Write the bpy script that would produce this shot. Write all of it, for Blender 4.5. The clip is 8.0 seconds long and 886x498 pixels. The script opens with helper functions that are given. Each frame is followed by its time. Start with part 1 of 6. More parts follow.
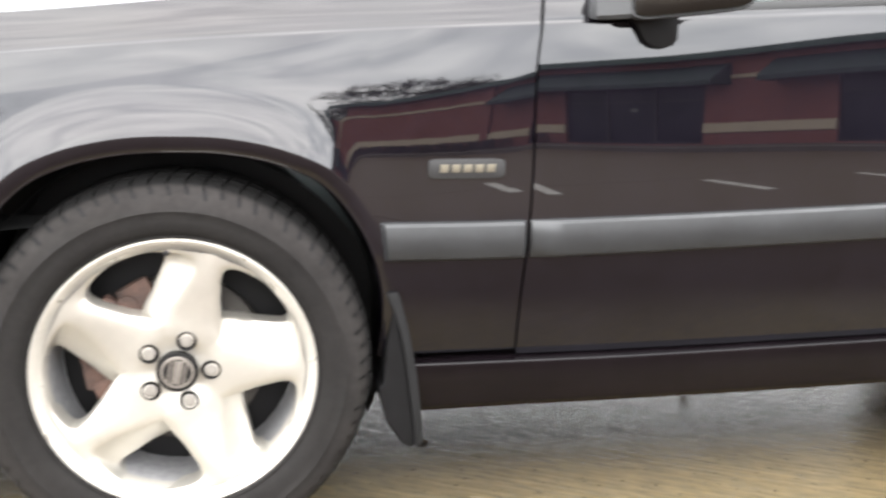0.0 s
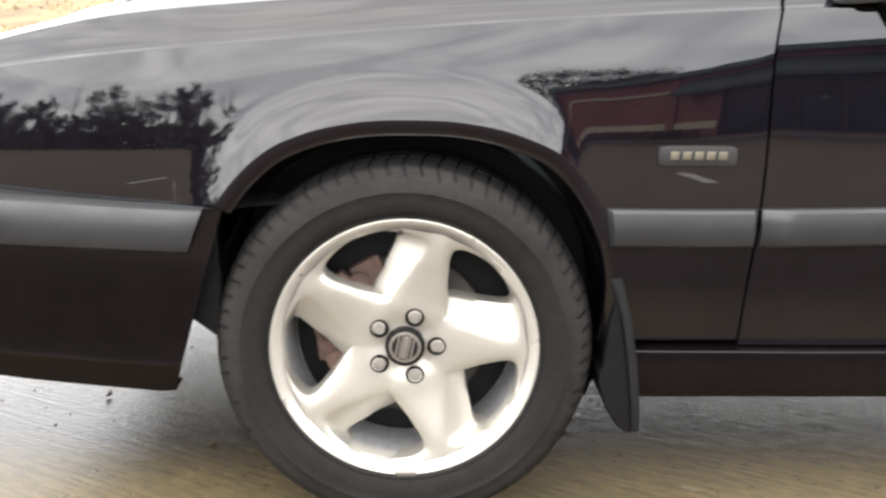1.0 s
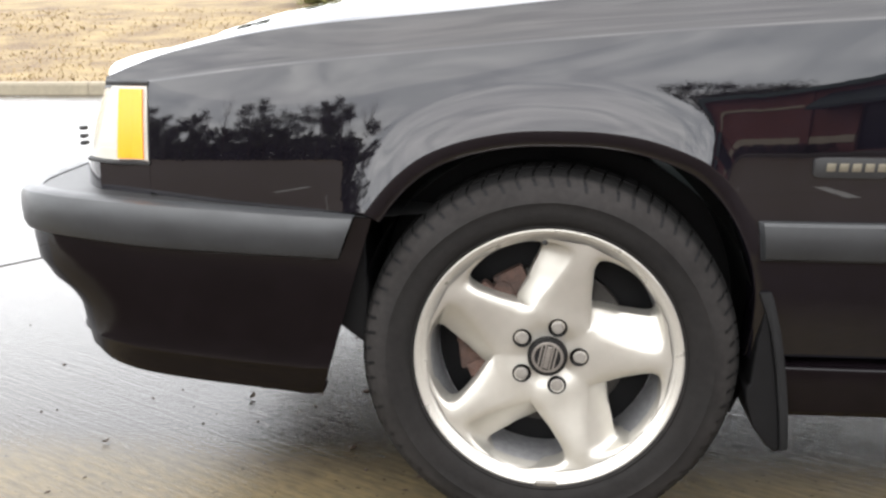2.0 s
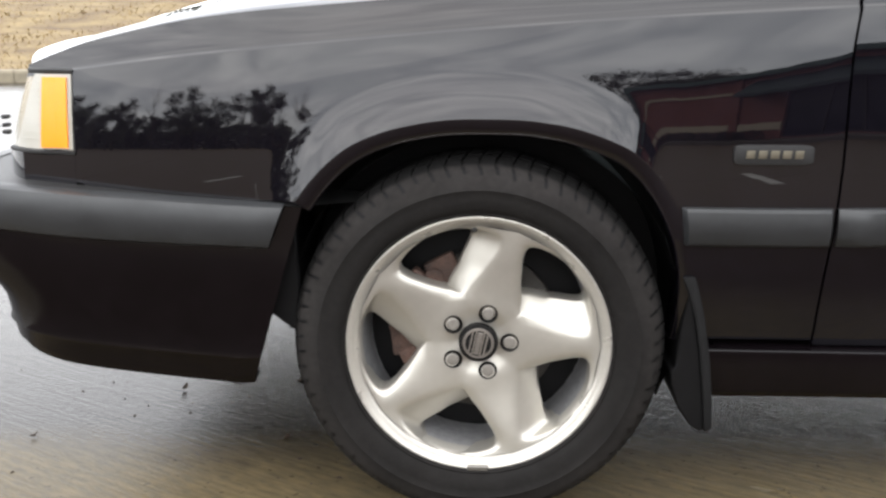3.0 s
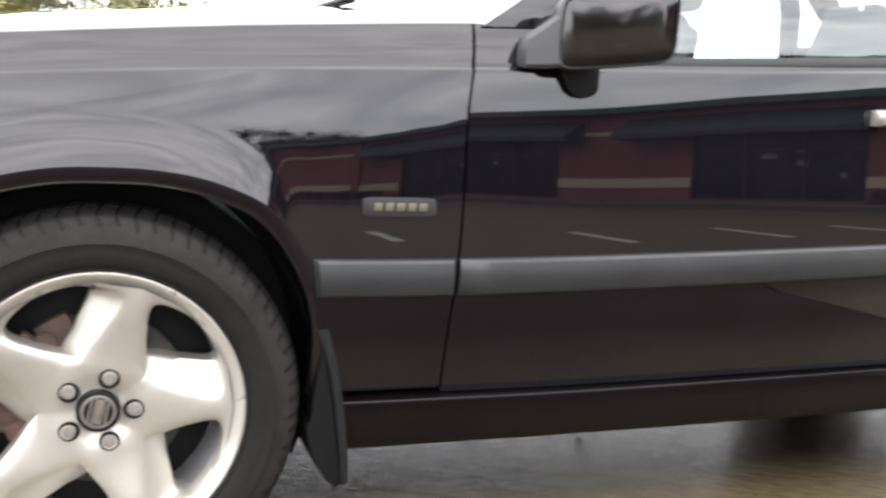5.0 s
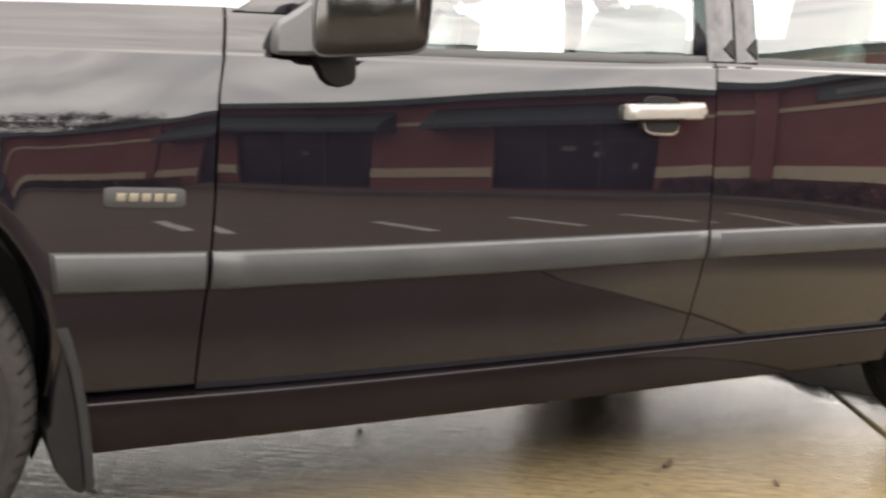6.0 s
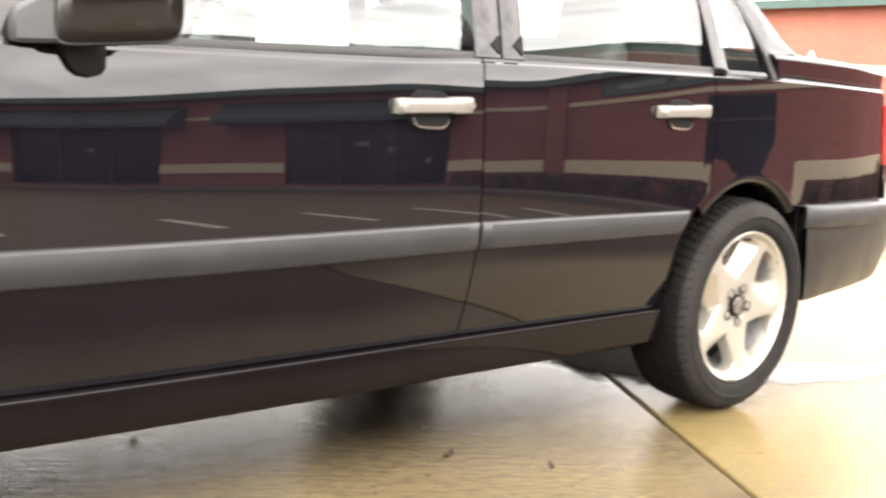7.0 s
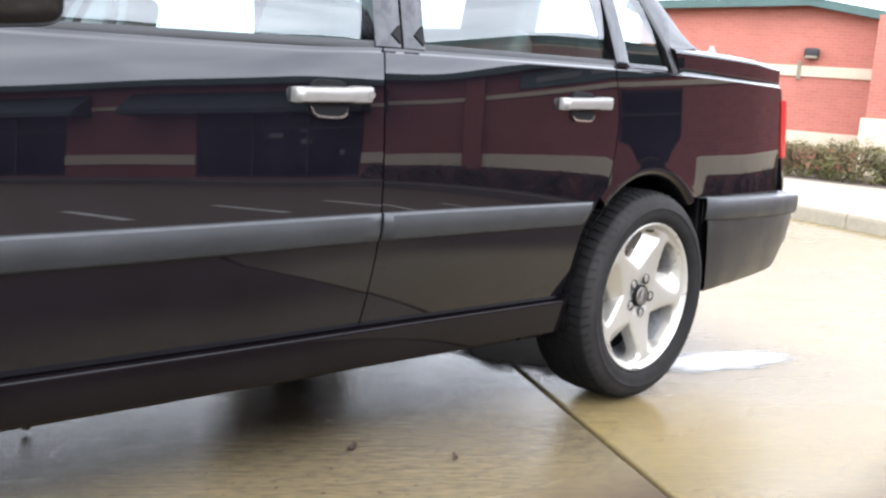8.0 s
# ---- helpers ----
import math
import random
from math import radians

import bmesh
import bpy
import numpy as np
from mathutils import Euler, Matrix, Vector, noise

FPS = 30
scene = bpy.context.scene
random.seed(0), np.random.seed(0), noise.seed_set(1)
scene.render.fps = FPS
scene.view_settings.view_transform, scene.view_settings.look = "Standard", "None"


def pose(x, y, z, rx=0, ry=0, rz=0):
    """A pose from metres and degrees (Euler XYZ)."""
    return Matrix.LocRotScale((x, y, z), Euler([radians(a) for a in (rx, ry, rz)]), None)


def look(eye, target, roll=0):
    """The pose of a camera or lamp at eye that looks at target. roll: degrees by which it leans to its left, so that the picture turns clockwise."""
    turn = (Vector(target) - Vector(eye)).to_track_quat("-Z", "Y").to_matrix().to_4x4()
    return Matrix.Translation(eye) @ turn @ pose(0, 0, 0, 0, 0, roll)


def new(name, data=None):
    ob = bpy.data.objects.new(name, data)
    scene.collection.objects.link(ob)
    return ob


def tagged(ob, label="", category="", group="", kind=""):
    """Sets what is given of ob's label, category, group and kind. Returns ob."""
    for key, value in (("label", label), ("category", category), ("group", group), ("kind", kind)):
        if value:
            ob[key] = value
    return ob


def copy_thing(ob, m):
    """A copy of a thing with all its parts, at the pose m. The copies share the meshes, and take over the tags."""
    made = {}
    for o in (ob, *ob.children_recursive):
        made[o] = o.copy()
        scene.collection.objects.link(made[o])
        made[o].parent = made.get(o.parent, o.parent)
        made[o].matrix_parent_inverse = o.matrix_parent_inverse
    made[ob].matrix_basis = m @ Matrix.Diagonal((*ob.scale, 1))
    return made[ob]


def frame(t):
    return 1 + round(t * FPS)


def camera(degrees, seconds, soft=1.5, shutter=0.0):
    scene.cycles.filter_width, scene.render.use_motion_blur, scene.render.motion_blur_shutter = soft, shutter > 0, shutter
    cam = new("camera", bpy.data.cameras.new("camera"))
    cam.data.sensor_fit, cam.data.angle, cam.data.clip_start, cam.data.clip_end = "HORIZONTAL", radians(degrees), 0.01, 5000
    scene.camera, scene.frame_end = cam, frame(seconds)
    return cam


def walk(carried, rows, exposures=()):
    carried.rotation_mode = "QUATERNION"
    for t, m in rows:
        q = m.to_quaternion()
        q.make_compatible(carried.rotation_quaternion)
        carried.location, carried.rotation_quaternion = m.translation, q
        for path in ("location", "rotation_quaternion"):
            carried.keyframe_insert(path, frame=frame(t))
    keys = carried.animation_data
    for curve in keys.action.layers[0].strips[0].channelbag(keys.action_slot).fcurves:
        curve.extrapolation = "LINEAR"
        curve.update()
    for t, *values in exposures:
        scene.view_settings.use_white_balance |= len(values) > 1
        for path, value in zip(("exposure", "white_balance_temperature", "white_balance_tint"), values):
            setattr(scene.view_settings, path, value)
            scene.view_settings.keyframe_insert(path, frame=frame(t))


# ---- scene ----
cam = camera(48.00, 8.0, soft=2.5, shutter=0.4)
PATH = [
    (0, (0.1353, -1.5024, 0.8443), (0.4927, 0.4130, 0.4064), 0.80),
    (0.5, (0.0832, -1.5133, 0.8466), (0.2363, 0.4255, 0.3910), 1.31),
    (1, (0.0364, -1.5146, 0.8467), (0.0674, 0.4256, 0.3763), 0.36),
    (1.5, (0.0192, -1.5075, 0.8446), (-0.1388, 0.4312, 0.3973), -0.25),
    (1.7, (-0.0085, -1.5200, 0.8432), (-0.2183, 0.4160, 0.4038), -0.13),
    (2.8, (-0.0022, -1.5375, 0.8465), (-0.1137, 0.4007, 0.3785), -0.45),
    (3, (0.0048, -1.5405, 0.8444), (-0.0736, 0.3995, 0.3781), 0.01),
    (3.5, (0.0145, -1.5433, 0.8260), (-0.0134, 0.4059, 0.3908), 0.48),
    (4, (-0.0125, -1.5366, 0.8209), (0.1069, 0.4138, 0.4062), 1.39),
    (4.5, (0.0081, -1.5275, 0.8166), (0.3550, 0.4096, 0.4734), 2.02),
    (5, (0.0040, -1.5005, 0.8133), (0.6545, 0.3646, 0.4994), 3.03),
    (5.2, (0.0310, -1.5000, 0.8144), (0.7530, 0.3390, 0.5076), 3.00),
    (6.3, (0.1236, -1.5274, 0.8171), (1.1943, 0.1355, 0.5148), 4.54),
    (6.5, (0.1341, -1.5330, 0.8165), (1.2681, 0.0901, 0.5262), 4.55),
    (7, (0.1718, -1.5367, 0.8148), (1.4684, -0.0417, 0.5272), 4.50),
    (7.5, (0.2029, -1.5629, 0.8118), (1.6025, -0.1651, 0.5321), 4.76),
    (8, (0.2086, -1.5561, 0.8060), (1.6210, -0.1721, 0.5233), 4.90),
]
EXPOSURES = [(0, 1.05, 6700, 10), (0.5, 0.83, 6700, 10), (1.0, 0.5, 6800, 10), (1.5, 0.33, 6700, 10), (3.0, -0.28, 6600, 10), (4.0, 0.1, 6500, 10), (4.8, 0.22, 6550, 12), (6.5, 0.90, 7650, 13), (7.0, 0.98, 7400, 13), (7.5, 0.69, 6450, 12), (8.0, 0.45, 6050, 12)]
walk(cam, [(t, look(e, a, r)) for t, e, a, r in PATH], EXPOSURES)
SKY, SUN, COAT = 5.7, 1.5, 1.56


# ---------------------------------------------------------------- world and light
world = bpy.data.worlds.new("world")
scene.world = world
world.use_nodes = True
wt = world.node_tree
wt.nodes.clear()
w_out = wt.nodes.new("ShaderNodeOutputWorld")
w_sky = wt.nodes.new("ShaderNodeTexSky")
w_sky.sky_type, w_sky.sun_disc = "NISHITA", False
w_sky.sun_elevation, w_sky.sun_rotation = radians(52), radians(200)
w_bg = wt.nodes.new("ShaderNodeBackground")
w_bg.inputs["Strength"].default_value = 0.05
wt.links.new(w_sky.outputs[0], w_bg.inputs["Color"])
w_noise = wt.nodes.new("ShaderNodeTexNoise")
w_noise.inputs["Scale"].default_value = 3.2
w_noise.inputs["Detail"].default_value = 6.0
w_noise.inputs["Distortion"].default_value = 1.7
w_ramp = wt.nodes.new("ShaderNodeValToRGB")
w_ramp.color_ramp.elements[0].position, w_ramp.color_ramp.elements[1].position = 0.33, 0.68
w_ramp.color_ramp.elements[0].color = (0.57, 0.59, 0.63, 1)
w_ramp.color_ramp.elements[1].color = (0.97, 0.98, 1.0, 1)
wt.links.new(w_noise.outputs["Fac"], w_ramp.inputs["Fac"])
w_cl = wt.nodes.new("ShaderNodeBackground")
w_cl.inputs["Strength"].default_value = SKY
w_tc = wt.nodes.new("ShaderNodeTexCoord")
w_map = wt.nodes.new("ShaderNodeMapping")
w_map.inputs["Scale"].default_value = (1.0, 1.0, 2.6)
wt.links.new(w_tc.outputs["Generated"], w_map.inputs["Vector"])
wt.links.new(w_map.outputs["Vector"], w_noise.inputs["Vector"])
w_sep = wt.nodes.new("ShaderNodeSeparateXYZ")
wt.links.new(w_tc.outputs["Generated"], w_sep.inputs[0])
w_el = wt.nodes.new("ShaderNodeMapRange")
w_el.inputs["From Min"].default_value, w_el.inputs["From Max"].default_value = 0.10, 0.95
w_el.inputs["To Min"].default_value, w_el.inputs["To Max"].default_value = 1.0, 0.82
wt.links.new(w_sep.outputs["Z"], w_el.inputs["Value"])
w_mul = wt.nodes.new("ShaderNodeVectorMath")
w_mul.operation = "SCALE"
wt.links.new(w_ramp.outputs["Color"], w_mul.inputs[0])
wt.links.new(w_el.outputs[0], w_mul.inputs["Scale"])
wt.links.new(w_mul.outputs[0], w_cl.inputs["Color"])
w_add = wt.nodes.new("ShaderNodeAddShader")
wt.links.new(w_bg.outputs[0], w_add.inputs[0])
wt.links.new(w_cl.outputs[0], w_add.inputs[1])
wt.links.new(w_add.outputs[0], w_out.inputs["Surface"])

sun_data = bpy.data.lights.new("sun", "SUN")
sun_data.energy, sun_data.angle, sun_data.color = SUN, radians(100), (1.0, 0.95, 0.87)
sun = new("sun", sun_data)
sun.matrix_world = look((-3, -7, 14), (1, 0.5, 0))


# ---------------------------------------------------------------- materials
def mat(name, color, rough=0.5, metal=0.0, vary=0.0, scale=8.0, bump=0.0, bscale=60.0, coat=0.0, coat_rough=0.03, ior=1.5,
        second=None, detail=6.0, rvary=0.0, stretch=None, fine=9.7):
    """Principled surface with colour variation at two scales, roughness variation and fine relief."""
    m = bpy.data.materials.new(name)
    m.use_nodes = True
    nt = m.node_tree
    b = nt.nodes["Principled BSDF"]
    b.inputs["Base Color"].default_value = (*color, 1)
    b.inputs["Roughness"].default_value = rough
    b.inputs["Metallic"].default_value = metal
    b.inputs["IOR"].default_value = ior
    b.inputs["Coat Weight"].default_value = coat
    b.inputs["Coat Roughness"].default_value = coat_rough
    tc = nt.nodes.new("ShaderNodeTexCoord")
    vec = tc.outputs["Object"]
    if stretch:
        mp = nt.nodes.new("ShaderNodeMapping")
        mp.inputs["Scale"].default_value = stretch
        nt.links.new(vec, mp.inputs["Vector"])
        vec = mp.outputs["Vector"]
    if vary or second:
        n1 = nt.nodes.new("ShaderNodeTexNoise")
        n1.inputs["Scale"].default_value, n1.inputs["Detail"].default_value = scale, detail
        n2 = nt.nodes.new("ShaderNodeTexNoise")
        n2.inputs["Scale"].default_value, n2.inputs["Detail"].default_value = scale * fine, 4.0
        nt.links.new(vec, n1.inputs["Vector"])
        nt.links.new(vec, n2.inputs["Vector"])
        mx = nt.nodes.new("ShaderNodeMath")
        mx.operation = "MULTIPLY_ADD"
        mx.inputs[1].default_value = 0.45
        nt.links.new(n2.outputs["Fac"], mx.inputs[0])
        ad = nt.nodes.new("ShaderNodeMath")
        ad.operation = "MULTIPLY"
        ad.inputs[1].default_value = 0.55
        nt.links.new(n1.outputs["Fac"], ad.inputs[0])
        nt.links.new(ad.outputs[0], mx.inputs[2])
        rp = nt.nodes.new("ShaderNodeValToRGB")
        rp.color_ramp.elements[0].position, rp.color_ramp.elements[1].position = 0.34, 0.66
        lo = second if second else tuple(c * (1 - vary) for c in color)
        hi = color if second else tuple(min(1, c * (1 + vary)) for c in color)
        rp.color_ramp.elements[0].color, rp.color_ramp.elements[1].color = (*lo, 1), (*hi, 1)
        nt.links.new(mx.outputs[0], rp.inputs["Fac"])
        nt.links.new(rp.outputs["Color"], b.inputs["Base Color"])
    if rvary:
        n3 = nt.nodes.new("ShaderNodeTexNoise")
        n3.inputs["Scale"].default_value, n3.inputs["Detail"].default_value = scale * 1.7, 5.0
        nt.links.new(vec, n3.inputs["Vector"])
        mr = nt.nodes.new("ShaderNodeMapRange")
        mr.inputs["From Min"].default_value, mr.inputs["From Max"].default_value = 0.3, 0.7
        mr.inputs["To Min"].default_value, mr.inputs["To Max"].default_value = max(0.01, rough - rvary), min(1, rough + rvary)
        nt.links.new(n3.outputs["Fac"], mr.inputs["Value"])
        nt.links.new(mr.outputs[0], b.inputs["Roughness"])
    if bump:
        n4 = nt.nodes.new("ShaderNodeTexNoise")
        n4.inputs["Scale"].default_value, n4.inputs["Detail"].default_value = bscale, 5.0
        nt.links.new(vec, n4.inputs["Vector"])
        bp = nt.nodes.new("ShaderNodeBump")
        bp.inputs["Strength"].default_value, bp.inputs["Distance"].default_value = bump, 0.01
        nt.links.new(n4.outputs["Fac"], bp.inputs["Height"])
        nt.links.new(bp.outputs["Normal"], b.inputs["Normal"])
    return m


def glass_mat(name, tint, base=0.05, rough=0.0):
    """Thin pane: tinted see-through with a gloss that grows at a slant."""
    m = bpy.data.materials.new(name)
    m.use_nodes = True
    nt = m.node_tree
    nt.nodes.clear()
    out = nt.nodes.new("ShaderNodeOutputMaterial")
    tr = nt.nodes.new("ShaderNodeBsdfTransparent")
    tr.inputs["Color"].default_value = (*tint, 1)
    gl = nt.nodes.new("ShaderNodeBsdfGlossy")
    gl.inputs["Roughness"].default_value = rough
    lw = nt.nodes.new("ShaderNodeLayerWeight")
    lw.inputs["Blend"].default_value = 0.5
    pw = nt.nodes.new("ShaderNodeMath")
    pw.operation = "POWER"
    pw.inputs[1].default_value = 4.5
    nt.links.new(lw.outputs["Facing"], pw.inputs[0])
    ma = nt.nodes.new("ShaderNodeMath")
    ma.operation = "MULTIPLY_ADD"
    ma.inputs[1].default_value, ma.inputs[2].default_value = 1 - base, base
    nt.links.new(pw.outputs[0], ma.inputs[0])
    mix = nt.nodes.new("ShaderNodeMixShader")
    nt.links.new(ma.outputs[0], mix.inputs["Fac"])
    nt.links.new(tr.outputs[0], mix.inputs[1])
    nt.links.new(gl.outputs[0], mix.inputs[2])
    nt.links.new(mix.outputs[0], out.inputs["Surface"])
    return m


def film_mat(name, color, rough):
    """A thin film that thins out to a ragged rim: the puddle's water, and the shade painted under the car's rear."""
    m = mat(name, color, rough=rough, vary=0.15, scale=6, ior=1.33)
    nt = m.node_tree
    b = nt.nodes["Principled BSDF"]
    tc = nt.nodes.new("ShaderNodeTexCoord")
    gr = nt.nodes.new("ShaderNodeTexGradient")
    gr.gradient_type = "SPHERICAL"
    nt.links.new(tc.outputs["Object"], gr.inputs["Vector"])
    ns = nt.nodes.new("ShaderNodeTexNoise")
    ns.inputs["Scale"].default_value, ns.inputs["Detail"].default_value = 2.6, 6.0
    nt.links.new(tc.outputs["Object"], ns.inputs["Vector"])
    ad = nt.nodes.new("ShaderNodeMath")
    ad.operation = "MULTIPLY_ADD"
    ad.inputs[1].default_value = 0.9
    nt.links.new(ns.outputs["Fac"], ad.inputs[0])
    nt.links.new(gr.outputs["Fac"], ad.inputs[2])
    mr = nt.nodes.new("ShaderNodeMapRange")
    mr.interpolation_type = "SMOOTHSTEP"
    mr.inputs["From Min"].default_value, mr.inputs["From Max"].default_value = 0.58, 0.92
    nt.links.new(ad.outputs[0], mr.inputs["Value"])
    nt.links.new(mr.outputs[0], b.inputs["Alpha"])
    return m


def lens_mat(name, color, rough=0.12, trans=0.6):
    """Moulded lamp plastic."""
    m = mat(name, color, rough=rough, ior=1.5)
    b = m.node_tree.nodes["Principled BSDF"]
    b.inputs["Transmission Weight"].default_value = trans
    return m


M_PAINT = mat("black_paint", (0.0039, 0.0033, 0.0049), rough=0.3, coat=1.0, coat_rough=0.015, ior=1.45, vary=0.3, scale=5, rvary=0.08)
M_PAINT.node_tree.nodes["Principled BSDF"].inputs["Coat IOR"].default_value = COAT
M_PAINT.node_tree.nodes["Principled BSDF"].inputs["Specular IOR Level"].default_value = 0.0
M_BUMPF = mat("bumper_black", (0.0032, 0.0023, 0.0028), rough=0.35, coat=0.5, coat_rough=0.05, ior=1.45, vary=0.3, scale=5, rvary=0.08)
M_BUMPF.node_tree.nodes["Principled BSDF"].inputs["Specular IOR Level"].default_value = 0.0
M_SILL = mat("sill_black", (0.0038, 0.0027, 0.0034), rough=0.35, coat=0.50, coat_rough=0.06, ior=1.45, vary=0.3, scale=5, rvary=0.08)
M_SILL.node_tree.nodes["Principled BSDF"].inputs["Specular IOR Level"].default_value = 0.0
M_TRIM = mat("grey_trim_plastic", (0.0190, 0.0202, 0.0216), rough=0.42, vary=0.18, scale=9, bump=0.08, bscale=900, rvary=0.08)
M_PLASTIC = mat("black_plastic", (0.006, 0.006, 0.006), rough=0.5, vary=0.3, scale=12, bump=0.06, bscale=700)
M_FLAP = mat("grey_rubber_flap", (0.0040, 0.0040, 0.0043), rough=0.7, vary=0.25, scale=14, bump=0.1, bscale=400)
M_FLAP.node_tree.nodes["Principled BSDF"].inputs["Specular IOR Level"].default_value = 0.25
M_TYRE = mat("tyre_rubber", (0.0090, 0.0081, 0.0076), rough=0.85, vary=0.3, scale=9, bump=0.12, bscale=160, rvary=0.1)
M_TYRE.node_tree.nodes["Principled BSDF"].inputs["Specular IOR Level"].default_value = 0.2


def dust_and_shade(m, r0, r1, gain):
    """Road dust that lies on the outer half of the tyre's flank, in streaks, and the arch's shade put into the running
    tread's colour.
    """
    nt = m.node_tree
    b = nt.nodes["Principled BSDF"]
    src = b.inputs["Base Color"].links[0].from_socket
    tc = nt.nodes.new("ShaderNodeTexCoord")
    flat = nt.nodes.new("ShaderNodeVectorMath")
    flat.operation = "MULTIPLY"
    flat.inputs[1].default_value = (1, 0, 1)
    nt.links.new(tc.outputs["Object"], flat.inputs[0])
    ln = nt.nodes.new("ShaderNodeVectorMath")
    ln.operation = "LENGTH"
    nt.links.new(flat.outputs[0], ln.inputs[0])
    ns = nt.nodes.new("ShaderNodeTexNoise")
    ns.inputs["Scale"].default_value, ns.inputs["Detail"].default_value = 14.0, 6.0
    nt.links.new(tc.outputs["Object"], ns.inputs["Vector"])
    ad = nt.nodes.new("ShaderNodeMath")
    ad.operation = "MULTIPLY_ADD"
    ad.inputs[1].default_value = 0.04
    nt.links.new(ns.outputs["Fac"], ad.inputs[0])
    nt.links.new(ln.outputs["Value"], ad.inputs[2])
    mr = nt.nodes.new("ShaderNodeMapRange")
    mr.interpolation_type = "SMOOTHSTEP"
    mr.inputs["From Min"].default_value, mr.inputs["From Max"].default_value = r0 + 0.02, r1 + 0.02
    mr.inputs["To Min"].default_value, mr.inputs["To Max"].default_value = 1.0, gain
    nt.links.new(ad.outputs[0], mr.inputs["Value"])
    arch_shade = nt.nodes.new("ShaderNodeMapRange")
    arch_shade.inputs["From Min"].default_value, arch_shade.inputs["From Max"].default_value = 0.2955, 0.3005
    arch_shade.inputs["To Min"].default_value, arch_shade.inputs["To Max"].default_value = 1.0, 0.14
    nt.links.new(ln.outputs["Value"], arch_shade.inputs["Value"])
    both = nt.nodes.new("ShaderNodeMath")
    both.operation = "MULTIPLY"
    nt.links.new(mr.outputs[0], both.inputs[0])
    nt.links.new(arch_shade.outputs[0], both.inputs[1])
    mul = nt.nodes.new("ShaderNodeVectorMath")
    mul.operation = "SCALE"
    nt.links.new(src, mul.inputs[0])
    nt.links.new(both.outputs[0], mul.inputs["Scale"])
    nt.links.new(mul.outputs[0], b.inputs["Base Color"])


dust_and_shade(M_TYRE, 0.250, 0.284, 1.8)
M_ALLOY = mat("silver_alloy", (0.47, 0.45, 0.405), rough=0.36, metal=0.70, vary=0.05, scale=6, bump=0.0, bscale=500, rvary=0.03)
M_LIP = mat("polished_alloy_lip", (0.43, 0.41, 0.37), rough=0.33, metal=0.45, vary=0.06, scale=20, rvary=0.08)
M_BARREL = mat("dusty_alloy_barrel", (0.33, 0.33, 0.335), rough=0.42, metal=0.6, vary=0.25, scale=10)
M_NUT = mat("grey_nut_steel", (0.20, 0.185, 0.165), rough=0.5, metal=0.35, vary=0.15, scale=60)
M_STEEL = mat("grey_steel", (0.198, 0.187, 0.1705), rough=0.4, metal=0.8, vary=0.2, scale=30)
M_DISC = mat("dull_brake_iron", (0.035, 0.032, 0.029), rough=0.5, metal=0.5, vary=0.3, scale=20)
M_RUST = mat("rusty_iron", (0.085, 0.045, 0.032), rough=0.8, second=(0.016, 0.010, 0.008), scale=40, bump=0.4, bscale=120)
M_DARK = mat("underbody_grey", (0.016, 0.015, 0.0145), rough=0.85, vary=0.3, scale=8)
M_CAPDARK = mat("cap_black", (0.006, 0.0056, 0.0054), rough=0.6, vary=0.2, scale=60)
M_CAPDARK.node_tree.nodes["Principled BSDF"].inputs["Specular IOR Level"].default_value = 0.2
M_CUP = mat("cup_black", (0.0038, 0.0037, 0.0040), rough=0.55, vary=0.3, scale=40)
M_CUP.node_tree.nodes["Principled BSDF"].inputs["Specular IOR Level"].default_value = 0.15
M_CAPGREY = mat("cap_pewter", (0.231, 0.21, 0.189), rough=0.4, metal=0.7, vary=0.15, scale=80)
M_CHROME = mat("satin_chrome", (0.72, 0.72, 0.72), rough=0.18, metal=1.0, vary=0.05, scale=40)
M_HANDLE = mat("silver_plated_handle", (0.28, 0.27, 0.25), rough=0.25, metal=0.55, vary=0.06, scale=40)
M_SHELL = mat("shell_black", (0.004, 0.0038, 0.0036), rough=0.12, coat=0.3, coat_rough=0.05, vary=0.3, scale=20)
M_RIMTRIM = mat("rim_grey_plastic", (0.017, 0.017, 0.018), rough=0.45, vary=0.12, scale=14, bump=0.06, bscale=900)
M_MIRTRIM = mat("mirror_grey_plastic", (0.036, 0.037, 0.039), rough=0.5, vary=0.12, scale=14, bump=0.06, bscale=900)
M_GLASS = glass_mat("tinted_window_glass", (0.59, 0.71, 0.69), 0.122)
M_MIRROR = mat("mirror_glass", (0.9, 0.9, 0.9), rough=0.01, metal=1.0)
M_CLEAR = lens_mat("clear_ribbed_lens", (0.45, 0.435, 0.385), 0.16, 0.15)
M_AMBER = lens_mat("amber_lens", (0.97, 0.31, 0.012), 0.25, 0.1)
M_RED = lens_mat("red_lens", (0.36, 0.022, 0.018), 0.15, 0.2)
M_SEAT = mat("grey_leather", (0.12, 0.13, 0.125), rough=0.5, vary=0.15, scale=12, bump=0.1, bscale=200)
M_CABIN = mat("cabin_plastic", (0.03, 0.03, 0.03), rough=0.6, vary=0.2, scale=10)
M_BADGE = mat("badge_grey", (0.009, 0.0088, 0.009), rough=0.55, metal=0.1, vary=0.15, scale=60)
M_BADGELINE = mat("badge_silver", (0.13, 0.115, 0.085), rough=0.45, metal=0.5, vary=0.1, scale=80)
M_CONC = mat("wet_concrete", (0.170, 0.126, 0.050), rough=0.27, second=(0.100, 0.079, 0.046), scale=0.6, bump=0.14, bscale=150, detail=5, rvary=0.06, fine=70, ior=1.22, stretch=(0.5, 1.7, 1))
